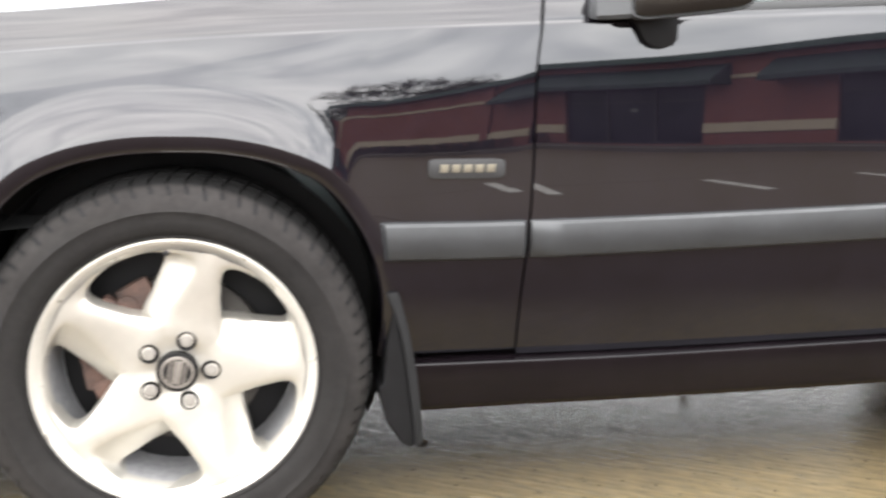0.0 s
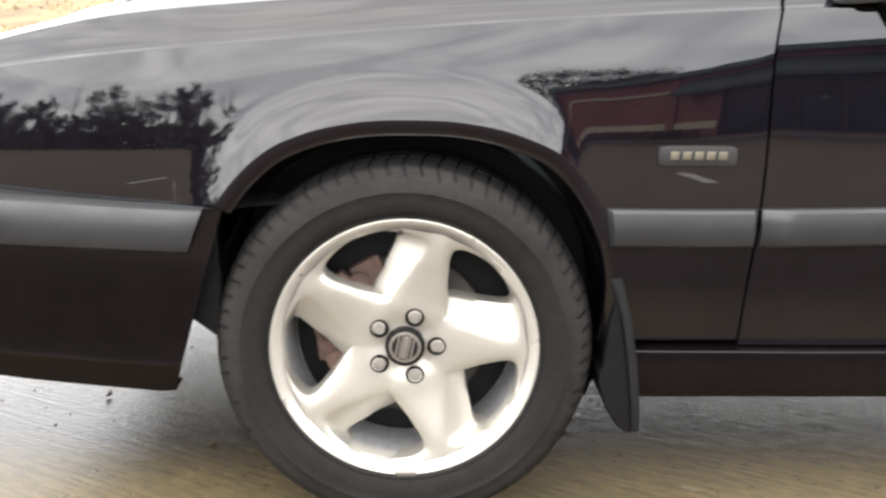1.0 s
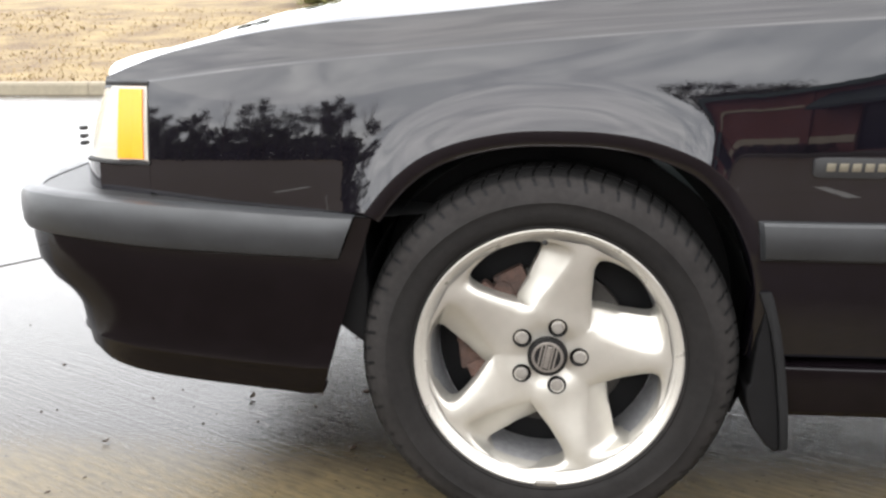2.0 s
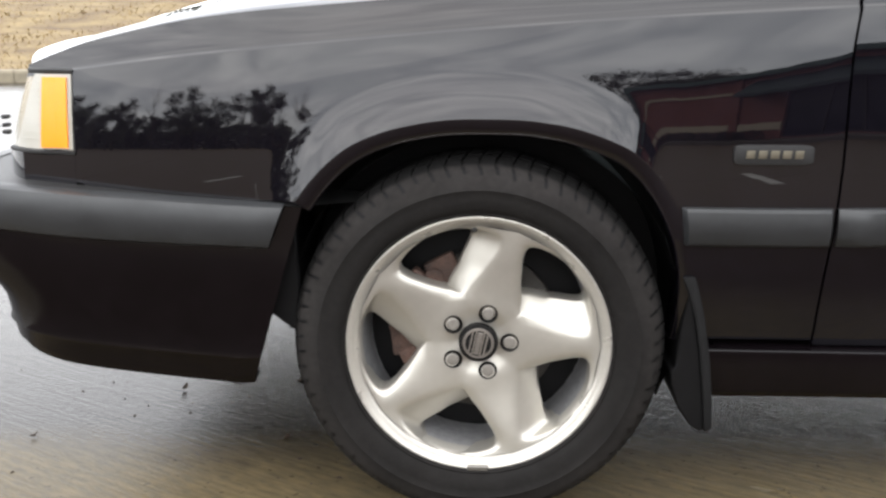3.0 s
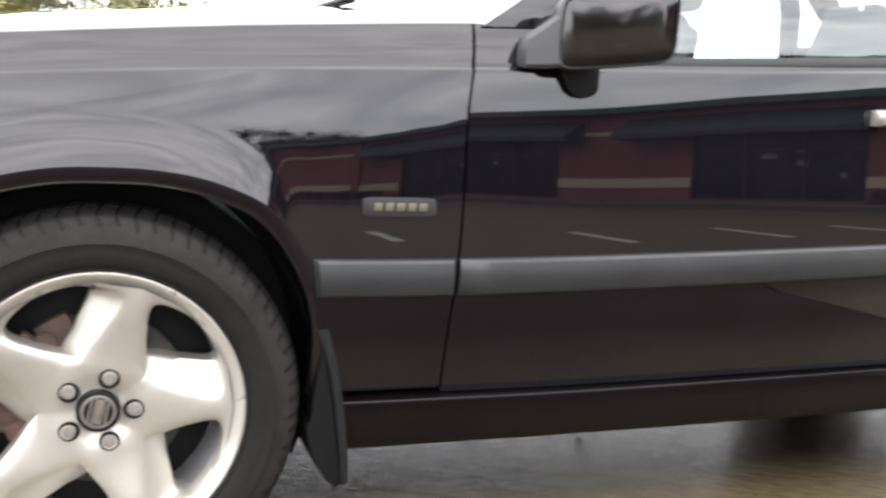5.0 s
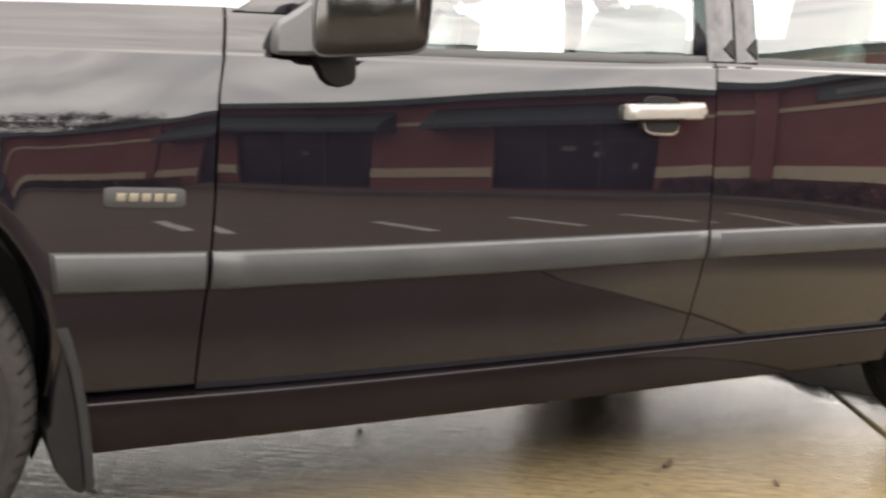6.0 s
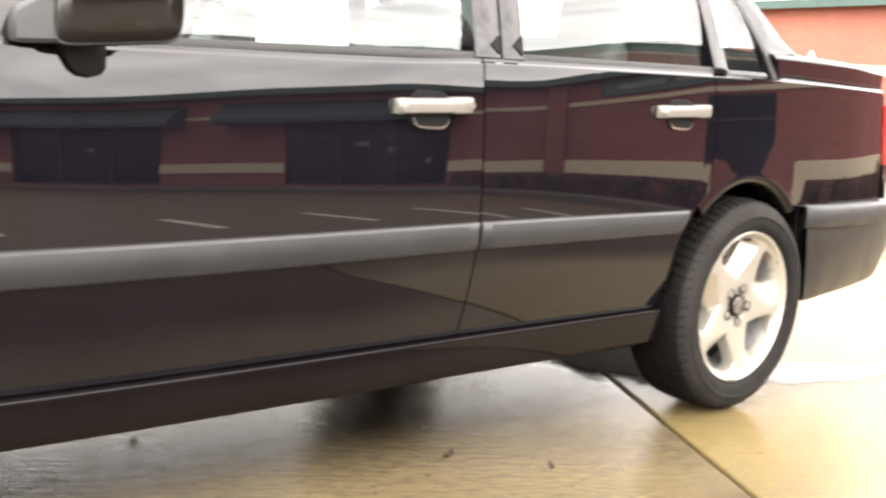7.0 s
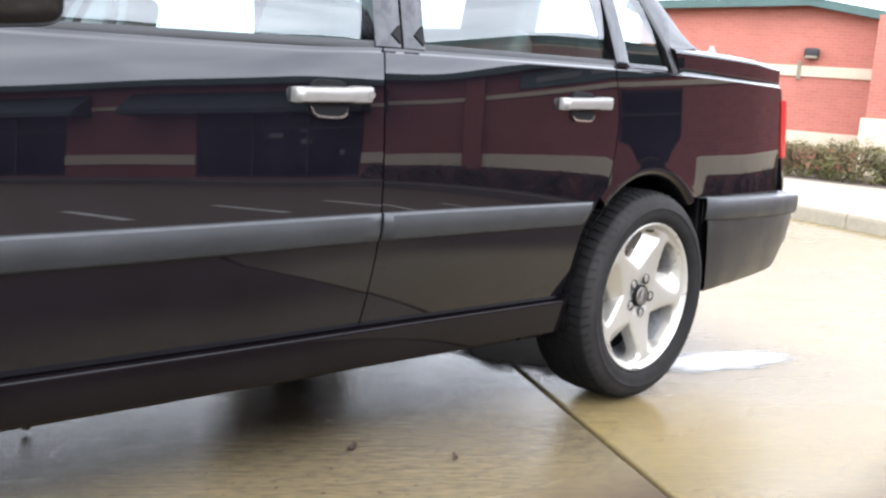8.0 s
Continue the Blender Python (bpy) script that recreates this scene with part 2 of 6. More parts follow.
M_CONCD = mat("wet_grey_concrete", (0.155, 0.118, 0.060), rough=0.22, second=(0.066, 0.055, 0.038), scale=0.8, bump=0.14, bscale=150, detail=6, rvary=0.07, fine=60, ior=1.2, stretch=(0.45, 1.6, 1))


def shade_lot(m, y0, y1, color, ragged=2.4):
    """Shade put into the concrete's colour out in the lot, for the car's doors to mirror; rough there, pale and smooth
    with wet towards the parked cars, with a ragged rim between.
    """
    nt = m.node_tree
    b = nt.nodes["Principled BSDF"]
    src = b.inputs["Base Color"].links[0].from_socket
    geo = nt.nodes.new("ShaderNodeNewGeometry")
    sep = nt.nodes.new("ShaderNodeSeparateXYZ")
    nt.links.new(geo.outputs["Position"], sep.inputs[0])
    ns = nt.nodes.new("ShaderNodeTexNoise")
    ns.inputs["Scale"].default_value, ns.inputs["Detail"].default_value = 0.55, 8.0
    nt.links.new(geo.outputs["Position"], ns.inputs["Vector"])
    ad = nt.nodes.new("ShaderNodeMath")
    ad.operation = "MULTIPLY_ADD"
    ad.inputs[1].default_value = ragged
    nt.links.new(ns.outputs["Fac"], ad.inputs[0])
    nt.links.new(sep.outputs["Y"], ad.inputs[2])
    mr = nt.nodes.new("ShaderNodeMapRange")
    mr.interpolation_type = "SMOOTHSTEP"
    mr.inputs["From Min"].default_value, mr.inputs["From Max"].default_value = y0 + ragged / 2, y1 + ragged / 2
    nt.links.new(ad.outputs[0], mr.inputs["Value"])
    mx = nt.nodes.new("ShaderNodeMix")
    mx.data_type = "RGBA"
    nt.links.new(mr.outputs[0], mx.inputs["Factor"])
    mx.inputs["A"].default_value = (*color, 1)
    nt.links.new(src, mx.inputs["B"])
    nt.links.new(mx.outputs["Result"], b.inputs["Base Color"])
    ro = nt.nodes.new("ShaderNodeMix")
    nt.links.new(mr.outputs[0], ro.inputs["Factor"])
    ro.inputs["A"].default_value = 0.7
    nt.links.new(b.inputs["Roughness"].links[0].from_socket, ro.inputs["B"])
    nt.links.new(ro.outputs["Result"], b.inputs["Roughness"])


def wet_shaded(m, y0, y1, color, dry_ior, wet_ior):
    """Wet concrete under the car and on beyond it: more mirroring than the drying rim round it, with the car's shade
    put into its darker colour.
    """
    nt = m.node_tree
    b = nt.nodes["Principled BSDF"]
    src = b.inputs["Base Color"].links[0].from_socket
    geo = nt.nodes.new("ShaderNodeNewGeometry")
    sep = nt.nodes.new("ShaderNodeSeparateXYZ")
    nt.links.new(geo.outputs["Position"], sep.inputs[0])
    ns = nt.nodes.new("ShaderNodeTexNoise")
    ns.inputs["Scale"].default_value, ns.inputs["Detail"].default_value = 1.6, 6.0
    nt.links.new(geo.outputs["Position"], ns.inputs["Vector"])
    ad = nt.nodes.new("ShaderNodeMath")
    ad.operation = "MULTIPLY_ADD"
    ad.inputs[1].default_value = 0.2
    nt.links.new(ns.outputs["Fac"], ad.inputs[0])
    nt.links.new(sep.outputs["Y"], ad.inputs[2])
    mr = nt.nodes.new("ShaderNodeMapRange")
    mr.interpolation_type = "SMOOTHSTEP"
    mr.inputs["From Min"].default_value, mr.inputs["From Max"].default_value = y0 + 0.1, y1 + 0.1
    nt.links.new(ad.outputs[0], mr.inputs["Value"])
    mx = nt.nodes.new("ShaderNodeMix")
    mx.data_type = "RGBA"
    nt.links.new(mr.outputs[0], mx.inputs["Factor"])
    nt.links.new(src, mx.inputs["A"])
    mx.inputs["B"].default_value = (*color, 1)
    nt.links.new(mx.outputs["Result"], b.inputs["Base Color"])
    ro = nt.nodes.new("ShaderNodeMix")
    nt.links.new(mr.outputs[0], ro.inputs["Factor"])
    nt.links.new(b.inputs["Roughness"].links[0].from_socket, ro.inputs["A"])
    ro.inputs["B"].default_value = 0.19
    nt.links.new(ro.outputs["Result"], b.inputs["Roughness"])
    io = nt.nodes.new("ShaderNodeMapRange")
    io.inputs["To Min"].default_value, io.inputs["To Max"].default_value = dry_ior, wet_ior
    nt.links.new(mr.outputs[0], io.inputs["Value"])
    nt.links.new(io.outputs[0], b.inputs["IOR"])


def broom(m, relief, tint):
    """Fine broom strokes across the slab: a comb of shallow grooves, with darker and lighter threads along them and pinholes."""
    nt = m.node_tree
    b = nt.nodes["Principled BSDF"]
    tc = nt.nodes.new("ShaderNodeTexCoord")
    mp = nt.nodes.new("ShaderNodeMapping")
    mp.inputs["Scale"].default_value = (4.0, 95.0, 1.0)
    nt.links.new(tc.outputs["Object"], mp.inputs["Vector"])
    ns = nt.nodes.new("ShaderNodeTexNoise")
    ns.inputs["Scale"].default_value, ns.inputs["Detail"].default_value = 1.0, 6.0
    nt.links.new(mp.outputs["Vector"], ns.inputs["Vector"])
    bp = nt.nodes.new("ShaderNodeBump")
    bp.inputs["Strength"].default_value, bp.inputs["Distance"].default_value = relief, 0.004
    nt.links.new(ns.outputs["Fac"], bp.inputs["Height"])
    nt.links.new(b.inputs["Normal"].links[0].from_socket, bp.inputs["Normal"])
    nt.links.new(bp.outputs["Normal"], b.inputs["Normal"])
    thread = nt.nodes.new("ShaderNodeMapRange")
    thread.inputs["From Min"].default_value, thread.inputs["From Max"].default_value = 0.36, 0.64
    thread.inputs["To Min"].default_value, thread.inputs["To Max"].default_value = 1 - tint, 1 + tint
    nt.links.new(ns.outputs["Fac"], thread.inputs["Value"])
    pit = nt.nodes.new("ShaderNodeTexNoise")
    pit.inputs["Scale"].default_value, pit.inputs["Detail"].default_value = 60.0, 2.0
    nt.links.new(tc.outputs["Object"], pit.inputs["Vector"])
    hole = nt.nodes.new("ShaderNodeMapRange")
    hole.inputs["From Min"].default_value, hole.inputs["From Max"].default_value = 0.66, 0.72
    hole.inputs["To Min"].default_value, hole.inputs["To Max"].default_value = 1.0, 0.5
    nt.links.new(pit.outputs["Fac"], hole.inputs["Value"])
    both = nt.nodes.new("ShaderNodeMath")
    both.operation = "MULTIPLY"
    nt.links.new(thread.outputs[0], both.inputs[0])
    nt.links.new(hole.outputs[0], both.inputs[1])
    mul = nt.nodes.new("ShaderNodeVectorMath")
    mul.operation = "SCALE"
    nt.links.new(b.inputs["Base Color"].links[0].from_socket, mul.inputs[0])
    nt.links.new(both.outputs[0], mul.inputs["Scale"])
    nt.links.new(mul.outputs[0], b.inputs["Base Color"])


# shade of the lot and under the car, put into the concrete's colours
shade_lot(M_CONCD, -0.52, -0.20, (0.044, 0.0285, 0.0190), 0.5)
wet_shaded(M_CONCD, 0.16, 0.42, (0.019, 0.0145, 0.0105), 1.20, 1.295)
shade_lot(M_CONC, -0.85, -0.50, (0.043, 0.0285, 0.0200), 0.6)
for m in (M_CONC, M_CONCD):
    shade_lot(m, -3.6, -1.9, (0.093, 0.067, 0.044), 1.2)
broom(M_CONCD, 0.24, 0.10)
broom(M_CONC, 0.25, 0.06)
M_KERB = mat("kerb_concrete", (0.250, 0.215, 0.150), rough=0.8, second=(0.180, 0.155, 0.112), scale=2.0, bump=0.3, bscale=40)
M_WALKC = mat("sidewalk_concrete", (0.215, 0.188, 0.128), rough=0.8, second=(0.160, 0.138, 0.098), scale=1.2, bump=0.25, bscale=40)
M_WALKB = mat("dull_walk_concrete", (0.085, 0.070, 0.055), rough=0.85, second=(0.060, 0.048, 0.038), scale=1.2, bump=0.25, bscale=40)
M_WHITE = mat("white_road_paint", (0.56, 0.55, 0.51), rough=0.6, second=(0.34, 0.31, 0.26), scale=3, bump=0.2, bscale=60)
M_GRASS = mat("dry_grass", (0.235, 0.172, 0.074), rough=0.95, second=(0.066, 0.038, 0.020), scale=1.3, bump=0.9, bscale=14, detail=12, fine=14)
M_BLADE = mat("straw_blade", (0.27, 0.19, 0.080), rough=0.95, second=(0.085, 0.052, 0.024), scale=2.2)
M_SOIL = mat("bark_mulch", (0.07, 0.045, 0.03), rough=0.95, second=(0.03, 0.02, 0.015), scale=9, bump=0.9, bscale=40)
M_BEIGE = mat("beige_cast_stone", (0.496, 0.416, 0.304), rough=0.8, second=(0.416, 0.344, 0.248), scale=2.5, bump=0.15, bscale=50)
M_GREEN = mat("green_metal_roof", (0.0315, 0.07, 0.0595), rough=0.45, vary=0.2, scale=3, rvary=0.1)
M_AWNING = mat("dark_green_canvas", (0.011, 0.027, 0.027), rough=0.7, vary=0.25, scale=3, rvary=0.1)
M_WINDARK = mat("dark_shop_glass", (0.005, 0.007, 0.014), rough=0.1, ior=1.5, vary=0.3, scale=0.8)
M_WINDARK.node_tree.nodes["Principled BSDF"].inputs["Specular IOR Level"].default_value = 0.07
M_FRAME = mat("bronze_window_frame", (0.014, 0.013, 0.012), rough=0.4, metal=0.4, vary=0.2, scale=10)
M_BARK = mat("bark", (0.085, 0.062, 0.046), rough=0.95, second=(0.035, 0.026, 0.02), scale=7, bump=0.8, bscale=25, stretch=(1, 1, 0.25))
# needles paler and greyer, with the haze of distance put into the colour
M_NEEDLE = mat("pine_needles", (0.120, 0.128, 0.092), rough=0.8, second=(0.070, 0.080, 0.054), scale=0.9)
M_LEAFB = mat("hedge_leaves", (0.120, 0.125, 0.045), rough=0.75, second=(0.105, 0.066, 0.032), scale=2.6)
M_LEAFB.node_tree.nodes["Principled BSDF"].inputs["Specular IOR Level"].default_value = 0.2
M_SHADEFILM = film_mat("shade_film", (0.046, 0.041, 0.036), 0.95)
M_SHADEFILM.node_tree.nodes["Principled BSDF"].inputs["Specular IOR Level"].default_value = 0.05
# the sky's pale sheen on the water is put into its colour
M_WET = film_mat("puddle_water", (0.21, 0.20, 0.185), 0.34)
M_HEDGED = mat("dark_hedge_leaves", (0.022, 0.026, 0.012), rough=0.7, second=(0.012, 0.014, 0.008), scale=1.9)
M_SIGN = mat("grey_sign_letters", (0.16, 0.17, 0.16), rough=0.6, vary=0.2, scale=3)
M_SHRUB = mat("shrub_leaves", (0.24, 0.23, 0.075), rough=0.7, second=(0.13, 0.135, 0.05), scale=2.2)
M_DEADLEAF = mat("dead_leaf", (0.035, 0.020, 0.012), rough=0.9, vary=0.3, scale=60)


def brick_mat(name, c1, c2, mortar):
    m = mat(name, c1, rough=0.85)
    nt = m.node_tree
    b = nt.nodes["Principled BSDF"]
    tc = nt.nodes.new("ShaderNodeTexCoord")
    sep = nt.nodes.new("ShaderNodeSeparateXYZ")
    nt.links.new(tc.outputs["Object"], sep.inputs[0])
    com = nt.nodes.new("ShaderNodeCombineXYZ")
    nt.links.new(sep.outputs["X"], com.inputs["X"])
    nt.links.new(sep.outputs["Z"], com.inputs["Y"])
    br = nt.nodes.new("ShaderNodeTexBrick")
    br.inputs["Scale"].default_value = 1.0
    br.inputs["Brick Width"].default_value, br.inputs["Row Height"].default_value = 0.203, 0.0677
    br.inputs["Mortar Size"].default_value, br.inputs["Mortar Smooth"].default_value = 0.006, 0.3
    br.inputs["Color1"].default_value = (*c1, 1)
    br.inputs["Color2"].default_value = (*c2, 1)
    br.inputs["Mortar"].default_value = (*mortar, 1)
    nt.links.new(com.outputs[0], br.inputs["Vector"])
    ns = nt.nodes.new("ShaderNodeTexNoise")
    ns.inputs["Scale"].default_value, ns.inputs["Detail"].default_value = 0.8, 6.0
    nt.links.new(tc.outputs["Object"], ns.inputs["Vector"])
    mr = nt.nodes.new("ShaderNodeMapRange")
    mr.inputs["To Min"].default_value, mr.inputs["To Max"].default_value = 0.75, 1.25
    nt.links.new(ns.outputs["Fac"], mr.inputs["Value"])
    mul = nt.nodes.new("ShaderNodeVectorMath")
    mul.operation = "SCALE"
    nt.links.new(br.outputs["Color"], mul.inputs[0])
    nt.links.new(mr.outputs[0], mul.inputs["Scale"])
    nt.links.new(mul.outputs[0], b.inputs["Base Color"])
    bp = nt.nodes.new("ShaderNodeBump")
    bp.inputs["Strength"].default_value, bp.inputs["Distance"].default_value = 0.2, 0.01
    bp.invert = True
    nt.links.new(br.outputs["Fac"], bp.inputs["Height"])
    nt.links.new(bp.outputs["Normal"], b.inputs["Normal"])
    return m


M_BRICK = brick_mat("red_brick", (0.35, 0.115, 0.078), (0.31, 0.098, 0.068), (0.34, 0.155, 0.12))
# shop row: the red brick again, with shade put into its colour
M_BRICKSHADE = brick_mat("shaded_brick", (0.21, 0.062, 0.050), (0.17, 0.048, 0.042), (0.20, 0.10, 0.085))


# ---------------------------------------------------------------- mesh helpers
def part(name, bm, material, parent=None, label="", sharp=35, smooth=True):
    """Links a bmesh as one mesh object, under its parent if there is one."""
    me = bpy.data.meshes.new(name)
    bm.normal_update()
    bm.to_mesh(me)
    bm.free()
    if smooth:
        me.shade_smooth()
        me.set_sharp_from_angle(angle=radians(sharp))
    for mm in (material if isinstance(material, (list, tuple)) else [material]):
        me.materials.append(mm)
    ob = new(name, me)
    if parent is not None:
        ob.parent = parent
    if label:
        tagged(ob, label)
    return ob


def thing(name, label, category, kind="", group="", at=(0, 0, 0)):
    ob = new(name)
    ob.location = at
    ob.empty_display_size = 0.2
    return tagged(ob, label, category, group, kind)


def add_grid(bm, rows, close_u=False, mi=0):
    """Faces over a list of rows of points."""
    vs = [[bm.verts.new(p) for p in row] for row in rows]
    for a, b in zip(vs, vs[1:]):
        n = len(a)
        for i in range(n if close_u else n - 1):
            j = (i + 1) % n
            try:
                bm.faces.new((a[i], a[j], b[j], b[i])).material_index = mi
            except ValueError:
                pass
    return vs


def add_box(bm, x0, x1, y0, y1, z0, z1, m=None, mi=0):
    p = [Vector((x, y, z)) for z in (z0, z1) for y in (y0, y1) for x in (x0, x1)]
    if m is not None:
        p = [m @ q for q in p]
    v = [bm.verts.new(q) for q in p]
    for f in ((0, 2, 3, 1), (4, 5, 7, 6), (0, 1, 5, 4), (2, 6, 7, 3), (0, 4, 6, 2), (1, 3, 7, 5)):
        bm.faces.new([v[i] for i in f]).material_index = mi
    return v


def box_bm(x0, x1, y0, y1, z0, z1, bevel=0.0, seg=2):
    bm = bmesh.new()
    add_box(bm, x0, x1, y0, y1, z0, z1)
    if bevel:
        bmesh.ops.bevel(bm, geom=bm.edges[:], offset=bevel, segments=seg, profile=0.6, affect="EDGES")
    return bm


def lathe_bm(profile, n=64, a0=0.0, a1=2 * math.pi):
    """Turns (radius, y) points about the y axis."""
    bm = bmesh.new()
    full = abs(a1 - a0 - 2 * math.pi) < 1e-6
    k = n if full else n + 1
    rows = []
    for r, y in profile:
        rows.append([(r * math.sin(a0 + (a1 - a0) * i / n), y, r * math.cos(a0 + (a1 - a0) * i / n)) for i in range(k)])
    add_grid(bm, rows, close_u=full)
    bmesh.ops.remove_doubles(bm, verts=bm.verts[:], dist=1e-6)
    return bm


def prism_bm(outline, y0, y1, bevel=0.0, seg=2):
    """An outline of (x, z) points, extruded from y0 to y1."""
    bm = bmesh.new()
    a = [bm.verts.new((x, y0, z)) for x, z in outline]
    b = [bm.verts.new((x, y1, z)) for x, z in outline]
    n = len(a)
    bm.faces.new(a)
    bm.faces.new(b[::-1])
    for i in range(n):
        bm.faces.new((a[i], b[i], b[(i + 1) % n], a[(i + 1) % n]))
    bmesh.ops.recalc_face_normals(bm, faces=bm.faces[:])
    if bevel:
        es = [e for e in bm.edges if len(e.link_faces) == 2 and e.calc_face_angle(0) > 0.5]
        bmesh.ops.bevel(bm, geom=es, offset=bevel, segments=seg, profile=0.6, affect="EDGES")
    return bm


def flange(bm, depth=(0, 0.014, 0), inset=0.0):
    """Turns the open rim of a panel inwards, so that it shows a thickness at the gaps."""
    edges = [e for e in bm.edges if e.is_boundary]
    r = bmesh.ops.extrude_edge_only(bm, edges=edges)
    for v in r["geom"]:
        if isinstance(v, bmesh.types.BMVert):
            v.co += Vector(depth)
    return bm


def lerp(a, b, t):
    return a + (b - a) * t


def curve(points):
    """A smooth function through (x, value) points."""
    xs = [p[0] for p in points]
    ys = [p[1] for p in points]
    n = len(xs)
    sl = [(ys[min(i + 1, n - 1)] - ys[max(i - 1, 0)]) / (xs[min(i + 1, n - 1)] - xs[max(i - 1, 0)]) for i in range(n)]

    def f(x):
        if x <= xs[0]:
            return ys[0] + sl[0] * (x - xs[0])
        if x >= xs[-1]:
            return ys[-1] + sl[-1] * (x - xs[-1])
        i = max(k for k in range(n - 1) if xs[k] <= x)
        h = xs[i + 1] - xs[i]
        t = (x - xs[i]) / h
        return ((2 * t**3 - 3 * t**2 + 1) * ys[i] + (t**3 - 2 * t**2 + t) * h * sl[i]
                + (-2 * t**3 + 3 * t**2) * ys[i + 1] + (t**3 - t**2) * h * sl[i + 1])
    return f


def smooth01(t):
    t = max(0.0, min(1.0, t))
    return t * t * (3 - 2 * t)


def flip(bm, side):
    """The right-hand side is the left one mirrored about the car's middle plane."""
    if side:
        for v in bm.verts:
            v.co.y = 2 * MID - v.co.y
        bmesh.ops.reverse_faces(bm, faces=bm.faces[:])
    return bm


# ---------------------------------------------------------------- the car: its lines
# x runs from the front axle to the rear, y into the car from its near side, z up from the ground
MID = 0.88
AXLE_R = 2.664
crease = curve([(-0.67, 0.747), (-0.484, 0.7705), (-0.218, 0.7955), (0.042, 0.8170), (0.297, 0.8335), (0.57, 0.8478), (0.943, 0.864),
                (1.395, 0.887), (1.6, 0.903), (2.0, 0.922), (2.43, 0.940), (2.87, 0.955), (3.5, 0.966)])
strip_mid = curve([(-0.9, 0.525), (-0.3, 0.512), (0.3, 0.513), (0.55, 0.513), (1.0, 0.524), (1.6, 0.542), (2.35, 0.559), (3.0, 0.568), (3.8, 0.572)])
sill_top = curve([(0.3, 0.302), (0.7, 0.301), (1.14, 0.306), (2.3, 0.318)])
sill_low = curve([(0.3, 0.212), (0.9, 0.214), (2.3, 0.221)])
FARCH, RARCH = (0.010, 0.341), (2.640, 0.362)
F_R, R_R = 0.328, 0.342


# the front arch: flat on top with rounded shoulders, as radius by angle
arch_f = curve([(-8, 0.334), (5, 0.341), (18, 0.351), (31, 0.361), (43, 0.3675), (52, 0.3675), (58, 0.3625), (66, 0.355), (76, 0.3465), (90, 0.3405),
                (106, 0.348), (117, 0.358), (127, 0.3665), (141, 0.3665), (165, 0.360)])


def bulge(x, z, c, r0, out=0.012, wide=0.075):
    """How far the wheel arch's flare stands out of the side."""
    r = math.hypot(x - c[0], z - c[1])
    if z < 0.33:
        r = max(r, abs(x - c[0]))
    t = min(1.0, max(0.0, (r - r0) / wide))
    return -out * (1 - t) ** 2


door_a = curve([(0.30, 0.549), (0.41, 0.549), (0.60, 0.559), (0.78, 0.563), (0.85, 0.571), (0.95, 0.585)])
door_b = curve([(0.30, 1.606), (0.57, 1.606), (0.82, 1.600), (0.95, 1.597)])

# how each panel departs from the plain side, in millimetres, fitted so its reflections line up in the camera's view:
# along the panel, up it, and both together
PANEL_FIT = (((0.43, 0.13), (0.0, 1.11, -2.34, 0.03, -0.91, 2.45, -1.52, -1.11)),
         ((1.08, 0.52), (1.10, 5.64, 2.04, 1.12, -1.27, -1.74, 0.96, -1.17)),
         ((2.00, 0.40), (0.49, -1.33, 5.95, 6.97, 0.12, 2.16, -7.65, -10.09)))


def panel_fit(x, z, q):
    (xm, half), (a1, a2, b0, b1, b2, c0, c1, e0) = PANEL_FIT[0 if x < door_a(z) else 1 if x < door_b(z) else 2]
    u = max(-1.0, min(1.0, (x - xm) / half))
    q = max(0.0, min(1.0, q))
    c = 0.0 if x < door_a(z) else -0.004 if x < door_b(z) else 0.0045 * (1 - smooth01((x - 2.42) / 0.9))
    return c + 0.001 * (a1 * u + a2 * u * u + (b0 + b1 * u + b2 * u * u) * q + (c0 + c1 * u) * q * q + e0 * q ** 3)


def side_y(x, z):
    """The near side's surface below the crease."""
    zs, zc = strip_mid(x), crease(x)
    d = (z - zs) / (zc - zs) * 0.35
    if d >= 0:
        y = lerp(lerp(-0.0030, -0.0090, smooth01((x - 0.70) / 0.40)) * d + 0.175 * d * d, 0.010 * d + 0.005 * d * d + 0.40 * d ** 3, smooth01((x - 1.35) / 0.45))
    else:
        u = zs - z
        y = 0.12 * u * smooth01(u / 0.03) + 0.425 * u * u
    y += 0.005 * smooth01((z - zc) / 0.0065) + panel_fit(x, z, (z - zs) / (zc - zs))
    y += 0.30 * max(0.0, -0.25 - x) ** 2 + 0.050 * max(0.0, x - 2.5) ** 2 + 0.12 * max(0.0, x - 3.2) ** 2
    y += 0.006 * ((x - 1.25) / 1.4) ** 2
    y += bulge(x, z, FARCH, arch_f(max(-8.0, math.degrees(math.atan2(z - FARCH[1], x - FARCH[0]))))) * smooth01((z - 0.30) / 0.2) * (1 - smooth01((x - 0.19) / 0.10)) + bulge(x, z, RARCH, R_R, 0.0028, 0.085) * smooth01((x - 2.41) / 0.05) * smooth01((z - 0.30) / 0.2)
    return y


def shoulder(x, k):
    """Above the crease: k metres up the shoulder; returns y, z."""
    z0 = crease(x)
    y0 = side_y(x, z0)
    return y0 + 0.005 * smooth01(k / 0.0065) + 0.30 * k + 3.2 * k * k, z0 + k


shoulder_h = curve([(-0.85, 0.004), (-0.757, 0.020), (-0.70, 0.034), (-0.634, 0.0455), (-0.43, 0.0597), (-0.12, 0.0597), (0.2, 0.0672), (0.58, 0.0765), (0.7, 0.078)])


